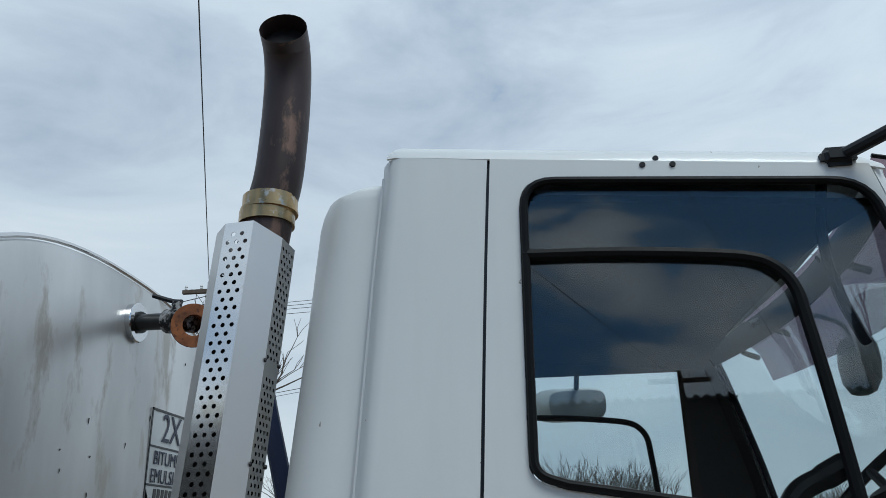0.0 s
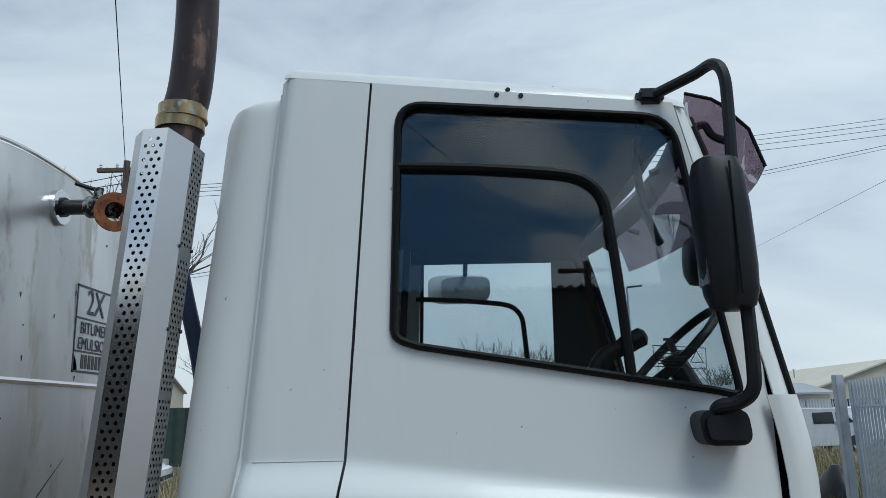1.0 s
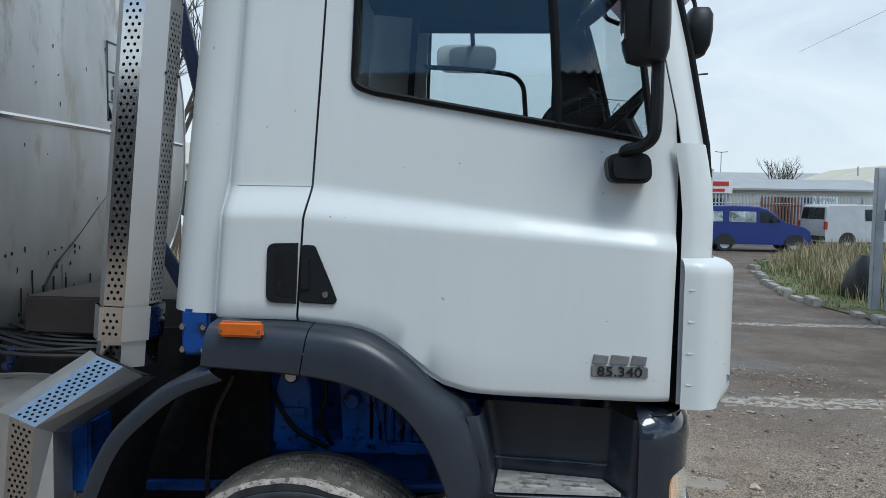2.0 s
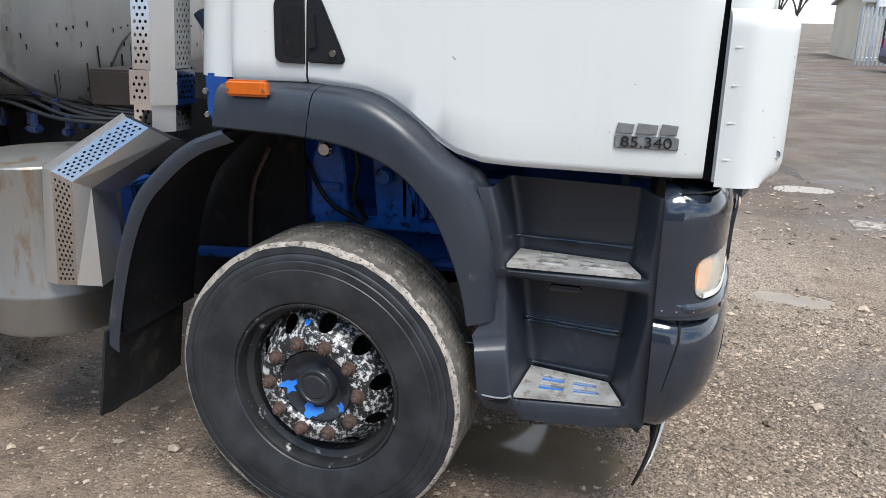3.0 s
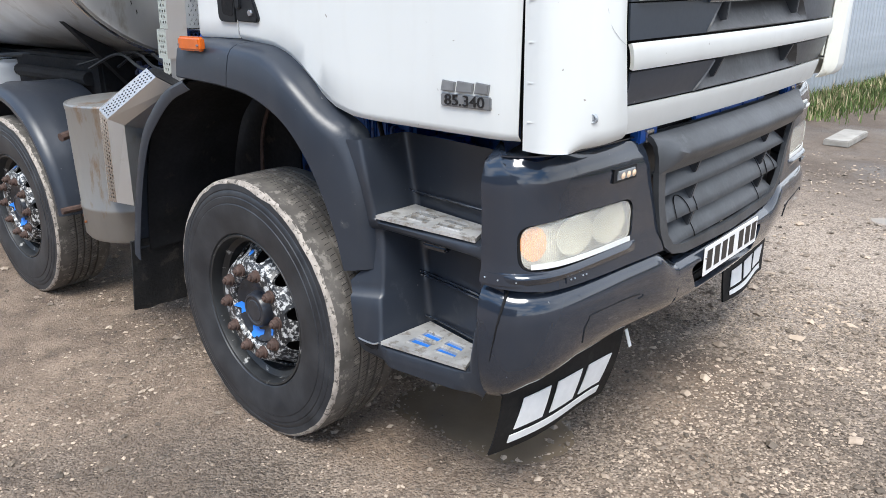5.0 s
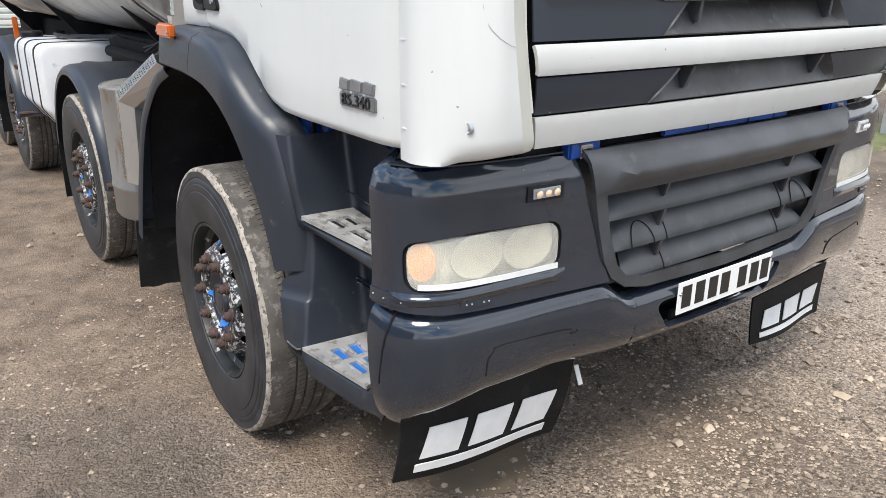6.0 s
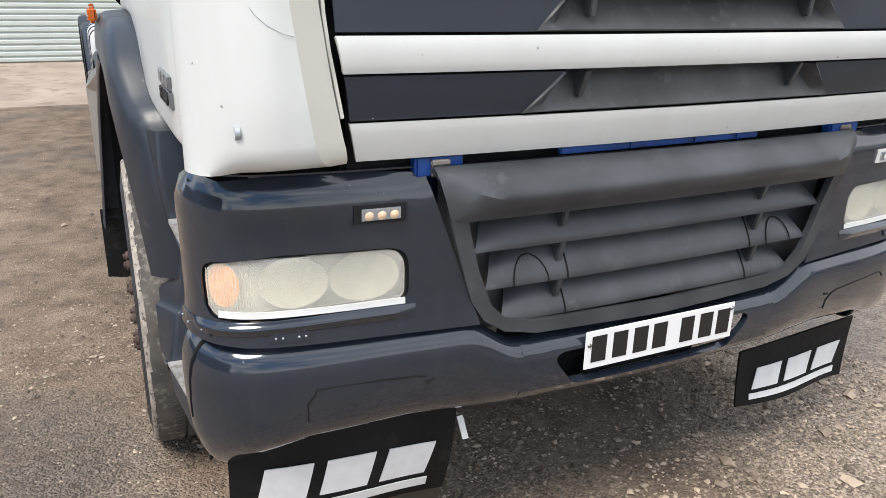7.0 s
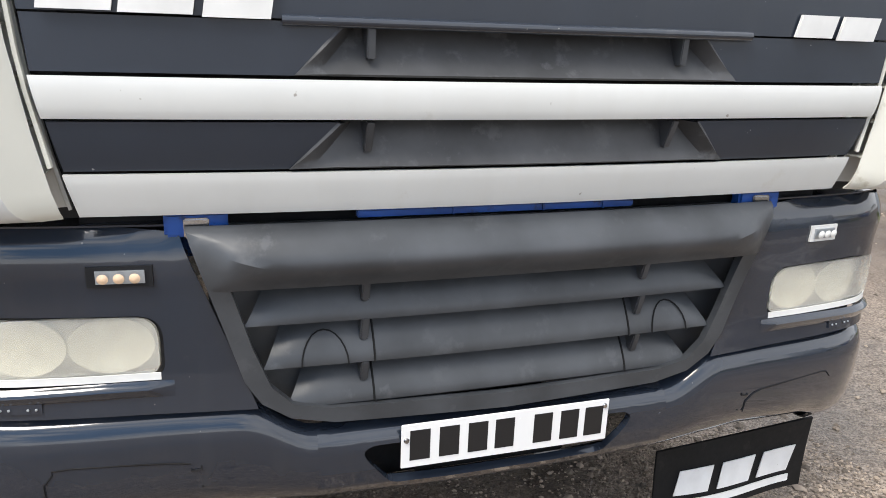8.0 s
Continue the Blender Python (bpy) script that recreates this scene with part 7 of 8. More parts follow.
def _mixc(fac, a, b):
    q = _n.new("ShaderNodeMix")
    q.data_type = "RGBA"
    if not isinstance(fac, float):
        _l.new(fac, q.inputs[0])
    else:
        q.inputs[0].default_value = fac
    for i, v in ((6, a), (7, b)):
        if isinstance(v, tuple):
            q.inputs[i].default_value = (*v, 1)
        else:
            _l.new(v, q.inputs[i])
    return q.outputs[2]


def _range(v, a, b, c=0.0, d=1.0):
    q = _n.new("ShaderNodeMapRange")
    for k, w in (("From Min", a), ("From Max", b), ("To Min", c), ("To Max", d)):
        q.inputs[k].default_value = w
    _l.new(v, q.inputs["Value"])
    return q.outputs["Result"]


_big, _mid, _fine = _noise(0.45, 5), _noise(3.5, 7, 0.7), _noise(45, 5, 0.7)
_vor = _n.new("ShaderNodeTexVoronoi")
_vor.inputs["Scale"].default_value = 115
_l.new(_co.outputs["Object"], _vor.inputs["Vector"])
_vor2 = _n.new("ShaderNodeTexVoronoi")
_vor2.inputs["Scale"].default_value = 46
_l.new(_co.outputs["Object"], _vor2.inputs["Vector"])
_earth = _mixc(_range(_mid.outputs["Fac"], 0.35, 0.65), (0.13, 0.089, 0.062), (0.35, 0.258, 0.185))
_stone = _mixc(_range(_vor.outputs["Color"], 0.2, 0.9), (0.085, 0.064, 0.048), (0.48, 0.385, 0.298))
_patch = _noise(1.1, 6, 0.65)
_sep, _zone = _n.new("ShaderNodeSeparateXYZ"), _n.new("ShaderNodeMath")
_zone.operation = "MULTIPLY_ADD"
_zone.inputs[1].default_value = 0.06
_l.new(_co.outputs["Object"], _sep.inputs["Vector"])
_l.new(_sep.outputs["X"], _zone.inputs[0])
_l.new(_patch.outputs["Fac"], _zone.inputs[2])
_c = _mixc(_range(_zone.outputs["Value"], 0.42, 0.66, 0.14, 0.9), _earth, _stone)
# beyond the gravel the track is packed mud over old concrete, worn pale in streaks across it
_map = _n.new("ShaderNodeMapping")
_map.inputs["Scale"].default_value = (1.0, 1.15, 1)
_l.new(_co.outputs["Object"], _map.inputs["Vector"])
_streak = _noise(0.8, 8, 0.68)
_l.new(_map.outputs["Vector"], _streak.inputs["Vector"])
_mud = _mixc(_range(_streak.outputs["Fac"], 0.42, 0.66), (0.125, 0.09, 0.065), (0.25, 0.195, 0.15))
_mud = _mixc(_range(_fine.outputs["Fac"], 0.3, 0.7, 0.0, 0.45), _mud, (0.085, 0.068, 0.055))
_away = _n.new("ShaderNodeMath")
_away.operation = "MULTIPLY_ADD"
_away.inputs[1].default_value = 4.0
_l.new(_patch.outputs["Fac"], _away.inputs[0])
_l.new(_sep.outputs["Y"], _away.inputs[2])
_c = _mixc(_range(_away.outputs["Value"], 5.2, 7.4), _c, _mud)
# paler gravel past the far front corner; small dark damp spots everywhere
_paler, _end = _n.new("ShaderNodeMath"), _range(_sep.outputs["Y"], 3.8, 6.0, 0.85, 0.0)
_paler.operation = "MULTIPLY"
_l.new(_range(_away.outputs["Value"], 3.3, 4.6), _paler.inputs[0])
_l.new(_end, _paler.inputs[1])
_near = _n.new("ShaderNodeMath")
_near.operation = "MULTIPLY"
_l.new(_paler.outputs["Value"], _near.inputs[0])
_l.new(_range(_sep.outputs["X"], 1.2, 2.2, 1.0, 0.1), _near.inputs[1])
_c = _mixc(_near.outputs["Value"], _c, _mixc(_range(_vor.outputs["Color"], 0.2, 0.9), (0.19, 0.15, 0.118), (0.60, 0.495, 0.40)))
_spot = _noise(7.5, 6, 0.7)
_c = _mixc(_range(_spot.outputs["Fac"], 0.54, 0.68, 0.0, 0.55), _c, (0.068, 0.049, 0.036))
_c = _mixc(_range(_fine.outputs["Fac"], 0.52, 0.72, 0.0, 0.45), _c, (0.07, 0.052, 0.038))
# a damp track crosses the yard before the bumper
_line, _abs = _n.new("ShaderNodeMath"), _n.new("ShaderNodeMath")
_line.operation, _abs.operation = "MULTIPLY_ADD", "ABSOLUTE"
_line.inputs[1].default_value = 2.6
_wob = _n.new("ShaderNodeMath")
_wob.operation = "SUBTRACT"
_l.new(_patch.outputs["Fac"], _line.inputs[0])
_l.new(_sep.outputs["Y"], _line.inputs[2])
_l.new(_line.outputs["Value"], _wob.inputs[0])
_wob.inputs[1].default_value = 2.75
_l.new(_wob.outputs["Value"], _abs.inputs[0])
_c = _mixc(_range(_abs.outputs["Value"], 0.1, 0.6, 0.4, 0.0), _c, (0.072, 0.054, 0.042))
_wet = _range(_big.outputs["Fac"], 0.5, 0.62)
_c = _mixc(_wet, _c, _mixc(0.5, _c, (0.06, 0.046, 0.035)))
_l.new(_c, _p.inputs["Base Color"])
_l.new(_range(_wet, 0, 1, 0.85, 0.38), _p.inputs["Roughness"])
_b1, _b2 = _n.new("ShaderNodeBump"), _n.new("ShaderNodeBump")
_b1.inputs["Strength"].default_value, _b1.inputs["Distance"].default_value = 0.5, 0.012
_b2.inputs["Strength"].default_value, _b2.inputs["Distance"].default_value = 0.85, 0.009
_l.new(_range(_vor2.outputs["Distance"], 0, 0.6, 1, 0), _b1.inputs["Height"])
_l.new(_range(_vor.outputs["Distance"], 0, 0.6, 1, 0), _b2.inputs["Height"])
_l.new(_b1.outputs["Normal"], _b2.inputs["Normal"])
_l.new(_b2.outputs["Normal"], _p.inputs["Normal"])


def relief(x, y):
    """Height of the yard: shallow unevenness, hollow where the puddle lies."""
    h = 0.02 * noise.noise(Vector((x * 0.7, y * 0.7, 3.1))) + 0.008 * noise.noise(Vector((x * 3.1, y * 3.1, 7.0)))
    for cx, cy, rx, ry, d in PUDDLES:
        q = ((x - cx) / rx) ** 2 + ((y - cy) / ry) ** 2
        h -= d * math.exp(-q * 1.1)
    for wx in (-0.19, -2.55):
        q = ((x - wx) / 0.35) ** 2 + ((y - 0.16) / 0.4) ** 2
        h = lerp(h, 0.0, min(1, math.exp(-q)))
    fade = max(0.0, 1 - max(abs(x), abs(y)) / 11)
    return h * min(1.0, fade * 3)


PUDDLES = [(0.46, 0.60, 0.33, 0.28, 0.032), (1.75, 2.92, 0.3, 0.14, 0.02), (1.15, 4.72, 0.24, 0.16, 0.02), (2.45, 6.6, 0.5, 0.22, 0.022)]
bm = bmesh.new()
N = 300
xs = [-12 + 24 * i / N for i in range(N + 1)]
rows = [[bm.verts.new((x, y, relief(x, y))) for x in xs] for y in xs]
for j in range(N):
    for i in range(N):
        bm.faces.new((rows[j][i], rows[j][i + 1], rows[j + 1][i + 1], rows[j + 1][i]))
edge = rows[0] + [r[-1] for r in rows[1:]] + rows[-1][-2::-1] + [r[0] for r in rows[-2:0:-1]]
far_ring = []
for v in edge:
    d = Vector((v.co.x, v.co.y, 0))
    k = 1500 / max(abs(d.x), abs(d.y))
    far_ring.append(bm.verts.new((d.x * k, d.y * k, 0)))
for i in range(len(edge)):
    j = (i + 1) % len(edge)
    bm.faces.new((edge[i], edge[j], far_ring[j], far_ring[i]))
ground = single("ground", bm, GROUND, "brown gravel and mud yard with damp patches", "ground", kind="structure", smooth=60)

WATER = mat("muddy_water", (0.20, 0.155, 0.108), 0.07, vary=0.15, scale=4)
for k, (cx, cy, rx, ry, d) in enumerate(PUDDLES):
    bm = bmesh.new()
    loop = [(cx + rx * 1.4 * math.cos(a), cy + ry * 1.4 * math.sin(a)) for a in span(0, 2 * math.pi, 40)[:-1]]
    level = relief(cx, cy) + (0.018 if k == 0 else 0.0095)
    fill(bm, loop, lambda x, y: (x, y, level), 0, 3)
    single("puddle", bm, WATER, "muddy puddle under the bumper" if k == 0 else "shallow rain puddle on the gravel yard", "puddle", "puddles", "structure")

# worn strips of old concrete showing through the mud
SLAB = mat("worn_yard_concrete", (0.33, 0.295, 0.255), 0.9, vary=0.2, scale=5, bump=0.3, dirt=(0.14, 0.105, 0.08), dirt_at=0.5)


def worn_strip(x0, x1, y, w, slope, surface, name, label, kind_word):
    bm = bmesh.new()

    def f(x, v):
        edge = 0.12 * noise.noise(Vector((x * 2.3, v * 3.0, y)))
        yy = y + slope * (x - x0) + (v - 0.5) * w + edge
        return (x, yy, relief(x, yy) + 0.005 - 0.006 * abs(2 * v - 1) ** 4)
    sheet(bm, f, span(x0, x1, 60), span(0, 1, 10), 0)
    single(name, bm, surface, label, kind_word, "", "structure")


worn_strip(2.6, 5.6, 5.12, 0.42, 0.05, SLAB, "concrete_strip", "worn pale concrete strip in the muddy yard", "concrete")
worn_strip(4.0, 6.6, 10.0, 0.3, 0.05, SLAB, "concrete_strip", "worn pale concrete strip in the muddy yard", "concrete")
TARMAC = mat("broken_tarmac", (0.055, 0.05, 0.046), 0.85, vary=0.3, scale=9, bump=0.5, dirt=(0.15, 0.115, 0.085), dirt_at=0.56)
worn_strip(1.25, 2.5, 10.7, 0.9, -2.6, TARMAC, "tarmac_patch", "broken dark tarmac patch in the yard", "tarmac")

# loose stones
STONE = mat("loose_gravel", (0.30, 0.238, 0.182), 0.85, vary=0.35, scale=3, bump=0.2)
_sn, _sl = STONE.node_tree.nodes, STONE.node_tree.links
_geo, _hsv = _sn.new("ShaderNodeNewGeometry"), _sn.new("ShaderNodeHueSaturation")
_mr = _sn.new("ShaderNodeMapRange")
_mr.inputs["To Min"].default_value, _mr.inputs["To Max"].default_value = 0.3, 1.65
_sl.new(_geo.outputs["Random Per Island"], _mr.inputs["Value"])
_sl.new(_mr.outputs["Result"], _hsv.inputs["Value"])
_src = _sn["Principled BSDF"].inputs["Base Color"].links[0].from_socket
_sl.new(_src, _hsv.inputs["Color"])
_sl.new(_hsv.outputs["Color"], _sn["Principled BSDF"].inputs["Base Color"])
ICO_V = np.array([(1, 0, 0), (0, 1, 0), (-1, 0, 0), (0, -1, 0), (0, 0, 1), (0, 0, -0.6), (0.6, 0.6, 0.45), (-0.6, 0.55, 0.5), (-0.55, -0.6, 0.4), (0.6, -0.55, 0.45)])
ICO_F = np.array([(0, 6, 4, 9), (1, 7, 4, 6), (2, 8, 4, 7), (3, 9, 4, 8)])
ICO_T = np.array([(0, 1, 6), (1, 2, 7), (2, 3, 8), (3, 0, 9)])


def scatter(name, count, area, size, material, label, seed, flat=0.7, density=None):
    rng = np.random.default_rng(seed)
    vs, fs, base = [], [], 0
    for _ in range(count):
        x, y = rng.uniform(area[0], area[1]), rng.uniform(area[2], area[3])
        if density and rng.random() > density(x, y):
            continue
        s = size * math.exp(rng.normal(0, 0.45))
        a = rng.uniform(0, 6.28)
        q = ICO_V * (1 + rng.uniform(-0.35, 0.35, (len(ICO_V), 1))) * np.array([s * rng.uniform(0.8, 1.6), s, s * flat])
        q = q @ np.array([[math.cos(a), math.sin(a), 0], [-math.sin(a), math.cos(a), 0], [0, 0, 1]])
        vs.append(q + np.array([x, y, relief(x, y) + s * flat * 0.25]))
        fs.append((ICO_F + base).tolist() + (ICO_T + base).tolist())
        base += len(ICO_V)
    me = bpy.data.meshes.new(name)
    me.from_pydata(np.concatenate(vs).tolist(), [], [f for q in fs for f in q])
    me.materials.append(material)
    return tagged(new(name, me), label, "gravel", kind="stuff")


def patchy(x, y):
    if -0.1 < x < 0.95 and 0.35 < y < 0.95:
        return 0.3
    right = sstep((x + 0.25 * y - 0.3) / 1.2)
    return (0.22 + 0.68 * right) * (0.25 + 0.75 * sstep((noise.noise(Vector((x * 1.3, y * 1.3, 0.4))) + 0.3) / 0.7))


scatter("gravel", 230000, (-2.4, 3.6, -1.75, 3.0), 0.0036, STONE, "loose pale and brown gravel", 11, density=patchy)
scatter("gravel", 27000, (-4.0, 4.4, -2.2, 7.0), 0.0078, STONE, "scattered larger stones", 12, density=patchy)
scatter("gravel", 420, (-6, 5, -3, 8), 0.015, STONE, "single pale stones on the yard", 13, density=patchy)
# ---- surroundings ----
# verge with rough grass, kerb stones
GRASS = mat("rough_grass", (0.16, 0.17, 0.06), 0.8, vary=0.3, scale=1.2)
_gn, _gl = GRASS.node_tree.nodes, GRASS.node_tree.links
_gg, _gr = _gn.new("ShaderNodeNewGeometry"), _gn.new("ShaderNodeValToRGB")
_gr.color_ramp.elements[0].color, _gr.color_ramp.elements[1].color = (0.13, 0.13, 0.05, 1), (0.46, 0.37, 0.23, 1)
_gl.new(_gg.outputs["Random Per Island"], _gr.inputs["Fac"])
_gl.new(_gr.outputs["Color"], _gn["Principled BSDF"].inputs["Base Color"])
GREENS = mat("green_verge_grass", (0.085, 0.13, 0.03), 0.75, vary=0.4, scale=1.5)
TURF = mat("turf_soil", (0.10, 0.11, 0.04), 0.9, vary=0.35, scale=2.5, bump=0.4, dirt=(0.17, 0.14, 0.08), dirt_at=0.56)


def blades(name, count, place, height, seed, label, material=None):
    rng = np.random.default_rng(seed)
    vs, fs = [], []
    while len(fs) < count * 2:
        got = place(rng)
        if got is None:
            continue
        x, y, k = got
        h, a, lean = height * k * rng.uniform(0.5, 1.3), rng.uniform(0, 6.28), rng.uniform(0.1, 0.5)
        w = 0.003 + 0.005 * rng.random() + 0.0003 * max(0, y)
        dx, dy = math.cos(a), math.sin(a)
        b = len(vs)
        vs += [(x - dy * w, y + dx * w, 0), (x + dy * w, y - dx * w, 0), (x + dx * h * lean * 0.4 - dy * w * 0.7, y + dy * h * lean * 0.4 + dx * w * 0.7, h * 0.6), (x + dx * h * lean * 0.4 + dy * w * 0.7, y + dy * h * lean * 0.4 - dx * w * 0.7, h * 0.6), (x + dx * h * lean, y + dy * h * lean, h)]
        fs += [(b, b + 1, b + 3, b + 2), (b + 2, b + 3, b + 4)]
    me = bpy.data.meshes.new(name)
    me.from_pydata(vs, [], fs)
    me.materials.append(material or GRASS)
    return tagged(new(name, me), label, "grass", kind="stuff")


def verge_edge(y):
    return interp(y, [(7.0, 6.4), (9.5, 6.62), (10.6, 6.7), (12.3, 6.45), (13.7, 6.38), (15.85, 6.8), (18.6, 7.4), (23.5, 8.8)])


def on_verge(rng):
    y = 8.0 + 16 * rng.random() ** 1.2
    x = verge_edge(y) + 0.05 + 9 * rng.random() ** 1.3
    near = min(1.0, (x - verge_edge(y)) / 1.2)
    lush = noise.noise(Vector((x * 0.5, y * 0.4, 2.2)))
    return x, y, (0.3 + 1.0 * near) * (1 + 0.6 * lush)


def on_verge_back(rng):
    """Dry stalks stand back from the kerb, thicker in clumps."""
    x, y, k = on_verge(rng)
    back = (x - verge_edge(y)) / 1.6 - 0.25 + 0.5 * noise.noise(Vector((x * 0.9, y * 0.6, 8.0)))
    return (x, y, k) if rng.random() < back else None


def on_left(rng):
    x, y = rng.uniform(-16, -4), rng.uniform(11, 26)
    return x, y, 0.6 + 0.6 * rng.random()


def fence_x(y):
    return -1.47 + (y - 8.5) * 0.12


def at_fence(rng):
    y = rng.uniform(8.8, 16.0)
    x = fence_x(min(y, 14.5)) + abs(rng.normal(0.0, 0.42)) - 0.1
    return x, y, 0.3 + 0.7 * rng.random() ** 2


bm = bmesh.new()
sheet(bm, lambda u, y: (verge_edge(y) + u, y, 0.07 * sstep(u / 0.4) + 0.02), [0.0, 0.15, 0.4, 1.5, 4, 10], span(7.0, 23.5, 14), 0)
single("verge", bm, TURF, "rough grassy verge beside the track", "verge", kind="structure")
blades("grass", 20000, on_verge, 0.22, 24, "short green grass on the verge", GREENS)
blades("grass", 30000, on_verge_back, 0.48, 21, "tall dry grass mixed with green tufts")
blades("grass", 9000, on_left, 0.5, 22, "rough yellowed grass beyond the truck")
blades("grass", 15000, at_fence, 0.2, 23, "green grass along the fence", GREENS)
blades("grass", 5000, at_fence, 0.24, 25, "dead weeds along the fence")
bm = bmesh.new()
sheet(bm, lambda u, y: (fence_x(min(y, 14.5)) + u * (0.5 + 0.2 * math.sin(y * 1.7)), y, 0.03 - 0.06 * sstep((u - 0.5) / 0.6)), [-0.8, -0.2, 0.2, 0.6, 1.1], span(7.0, 18, 24), 0)
single("verge", bm, TURF, "weedy strip along the steel fence", "verge", kind="structure")
STONEK = mat("kerb_concrete", (0.3, 0.28, 0.25), 0.85, vary=0.25, scale=6, bump=0.2)
kb = thing("kerb", (6.6, 14, 0), "broken concrete kerb along the verge", "kerb", kind="structure")
for i in (3, 4, 6, 7, 8, 9, 10, 11, 13, 14, 15, 17):
    y = 8.2 + 0.7 * i
    bm = bmesh.new()
    x = verge_edge(y)
    rng = random.Random(i)
    box(bm, x - 0.13, x + 0.06, y, y + rng.uniform(0.4, 0.66), -0.05, 0.11 + rng.uniform(-0.05, 0.05), 0.02)
    bmesh.ops.rotate(bm, verts=bm.verts[:], cent=(x, y, 0), matrix=Matrix.Rotation(rng.uniform(-0.35, 0.15), 3, "Z"))
    part("kerb_stone", bm, STONEK, kb)
bm = bmesh.new()
box(bm, -0.1, 0.16, 7.3, 8.1, 0.0, 0.07, 0.01)
single("concrete_slab", bm, STONEK, "loose concrete block on the yard", "block")


# palisade fences
def palisade(name, a, b, h, step, label, width=0.065, metal=None):
    metal = metal or GALV
    a, b = Vector((*a, 0)), Vector((*b, 0))
    t = thing(name, tuple((a + b) / 2), label, "fence")
    d = (b - a)
    n = int(d.length / step)
    d.normalize()
    s = Vector((-d.y, d.x, 0))
    bm = bmesh.new()
    w = width / 2
    prof = [(-w, 0.012), (-w * 0.35, -0.012), (w * 0.35, -0.012), (w, 0.012)]
    rings = []
    for z, k in ((0.03, 1.0), (h - 0.12, 1.0), (h, 0.15)):
        rings.append([d * (u * k) + s * v + Vector((0, 0, z)) for u, v in prof] + [d * (u * k) + s * (v + 0.004) + Vector((0, 0, z)) for u, v in prof[::-1]])
    loft(bm, rings)
    me = mesh_of("pale", bm, metal, 20)
    for i in range(n + 1):
        ob = new("pale", me)
        ob.parent = t
        ob.location = a + d * (i * step) - t.location
    for z in (0.35, h - 0.45):
        bm = bmesh.new()
        for k in (0,):
            q = [a + s * 0.03 + Vector((0, 0, z)), b + s * 0.03 + Vector((0, 0, z))]
            tube(bm, q, 0.025, 4)
        part("rail", bm, metal, t)
    for i in range(0, n + 1, max(1, int(2.75 / step))):
        bm = bmesh.new()
        p = a + d * (i * step) + s * 0.07
        box(bm, p.x - 0.04, p.x + 0.04, p.y - 0.04, p.y + 0.04, 0, h - 0.05, 0.004)
        part("post", bm, GALV, t)
    return t


palisade("palisade_fence", (7.15, 11.4), (6.75, 8.9), 2.5, 0.14, "galvanised palisade fence beside the verge")
palisade("palisade_fence", (-1.47, 8.5), (-0.74, 14.6), 2.4, 0.135, "galvanised steel fence beyond the truck front", width=0.11)
palisade("palisade_gate", (12.6, 34.6), (14.7, 35.35), 2.3, 0.17, "rusty brown palisade gate behind the vans", width=0.09, metal=mat("rusty_gate_paint", (0.16, 0.07, 0.045), 0.75, vary=0.3, scale=4))
palisade("palisade_fence", (8.4, 33.6), (26.0, 40.0), 2.4, 0.19, "galvanised palisade fence behind parked vans", width=0.09)
bm = bmesh.new()
box(bm, 6.95, 7.1, 11.45, 11.6, 0, 2.6, 0.01)
single("gate_post", bm, GALV, "thick galvanised gate post at the fence end", "post")
bm = bmesh.new()
rings = []
for k, (r, z) in enumerate(((0.5, 0.0), (0.55, 0.3), (0.42, 0.62), (0.3, 0.8), (0.1, 0.95))):
    rings.append([(7.6 + r * 0.6 * math.cos(a) * (1 + 0.2 * math.sin(3 * a + k)), 13.2 + r * math.sin(a), z) for a in span(0, 6.283, 14)[:-1]])
loft(bm, rings)
single("rubbish_sack", bm, BLACK, "crumpled black sack lying in the grass", "sack")

# buildings
CLAD = mat("pale_cladding", (0.5, 0.46, 0.37), 0.6, vary=0.08, scale=0.6)
DARKCLAD = mat("grey_wall_cladding", (0.32, 0.33, 0.34), 0.6, vary=0.1, scale=0.8)
ROOFM = mat("beige_sheet_roof", (0.52, 0.48, 0.38), 0.5, vary=0.08, scale=0.6)
WINDOWM = mat("dark_window", (0.02, 0.022, 0.025), 0.1)


def shed(x0, x1, y0, y1, eave, ridge, wall_m, roof_m, label, along="y", openings=()):
    t = thing("industrial_shed", ((x0 + x1) / 2, (y0 + y1) / 2, 0), label, "building")
    bm = bmesh.new()
    if along == "y":
        m = (x0 + x1) / 2
        prism(bm, [(x0, 0), (x1, 0), (x1, eave), (m, ridge), (x0, eave)], "y", y0, y1)
        roof = [[(x0 - 0.2, eave - 0.05), (m, ridge + 0.05)], [(m, ridge + 0.05), (x1 + 0.2, eave - 0.05)]]
    else:
        m = (y0 + y1) / 2
        prism(bm, [(y0, 0), (y1, 0), (y1, eave), (m, ridge), (y0, eave)], "x", x0, x1)
        roof = [[(y0 - 0.2, eave - 0.05), (m, ridge + 0.05)], [(m, ridge + 0.05), (y1 + 0.2, eave - 0.05)]]
    part("wall", bm, wall_m, t)
    for (p, q) in roof:
        bm = bmesh.new()
        quad = [p, q, (q[0], q[1] + 0.1), (p[0], p[1] + 0.1)]
        prism(bm, quad, along, (y0 if along == "y" else x0) - 0.25, (y1 if along == "y" else x1) + 0.25)
        part("roof", bm, roof_m, t)
    for (ax, bx, az, bz) in openings:
        bm = bmesh.new()
        box(bm, ax, bx, y0 - 0.06, y0 + 0.05, az, bz, 0.01)
        part("door" if az < 0.3 else "window", bm, WINDOWM, t)
    return t


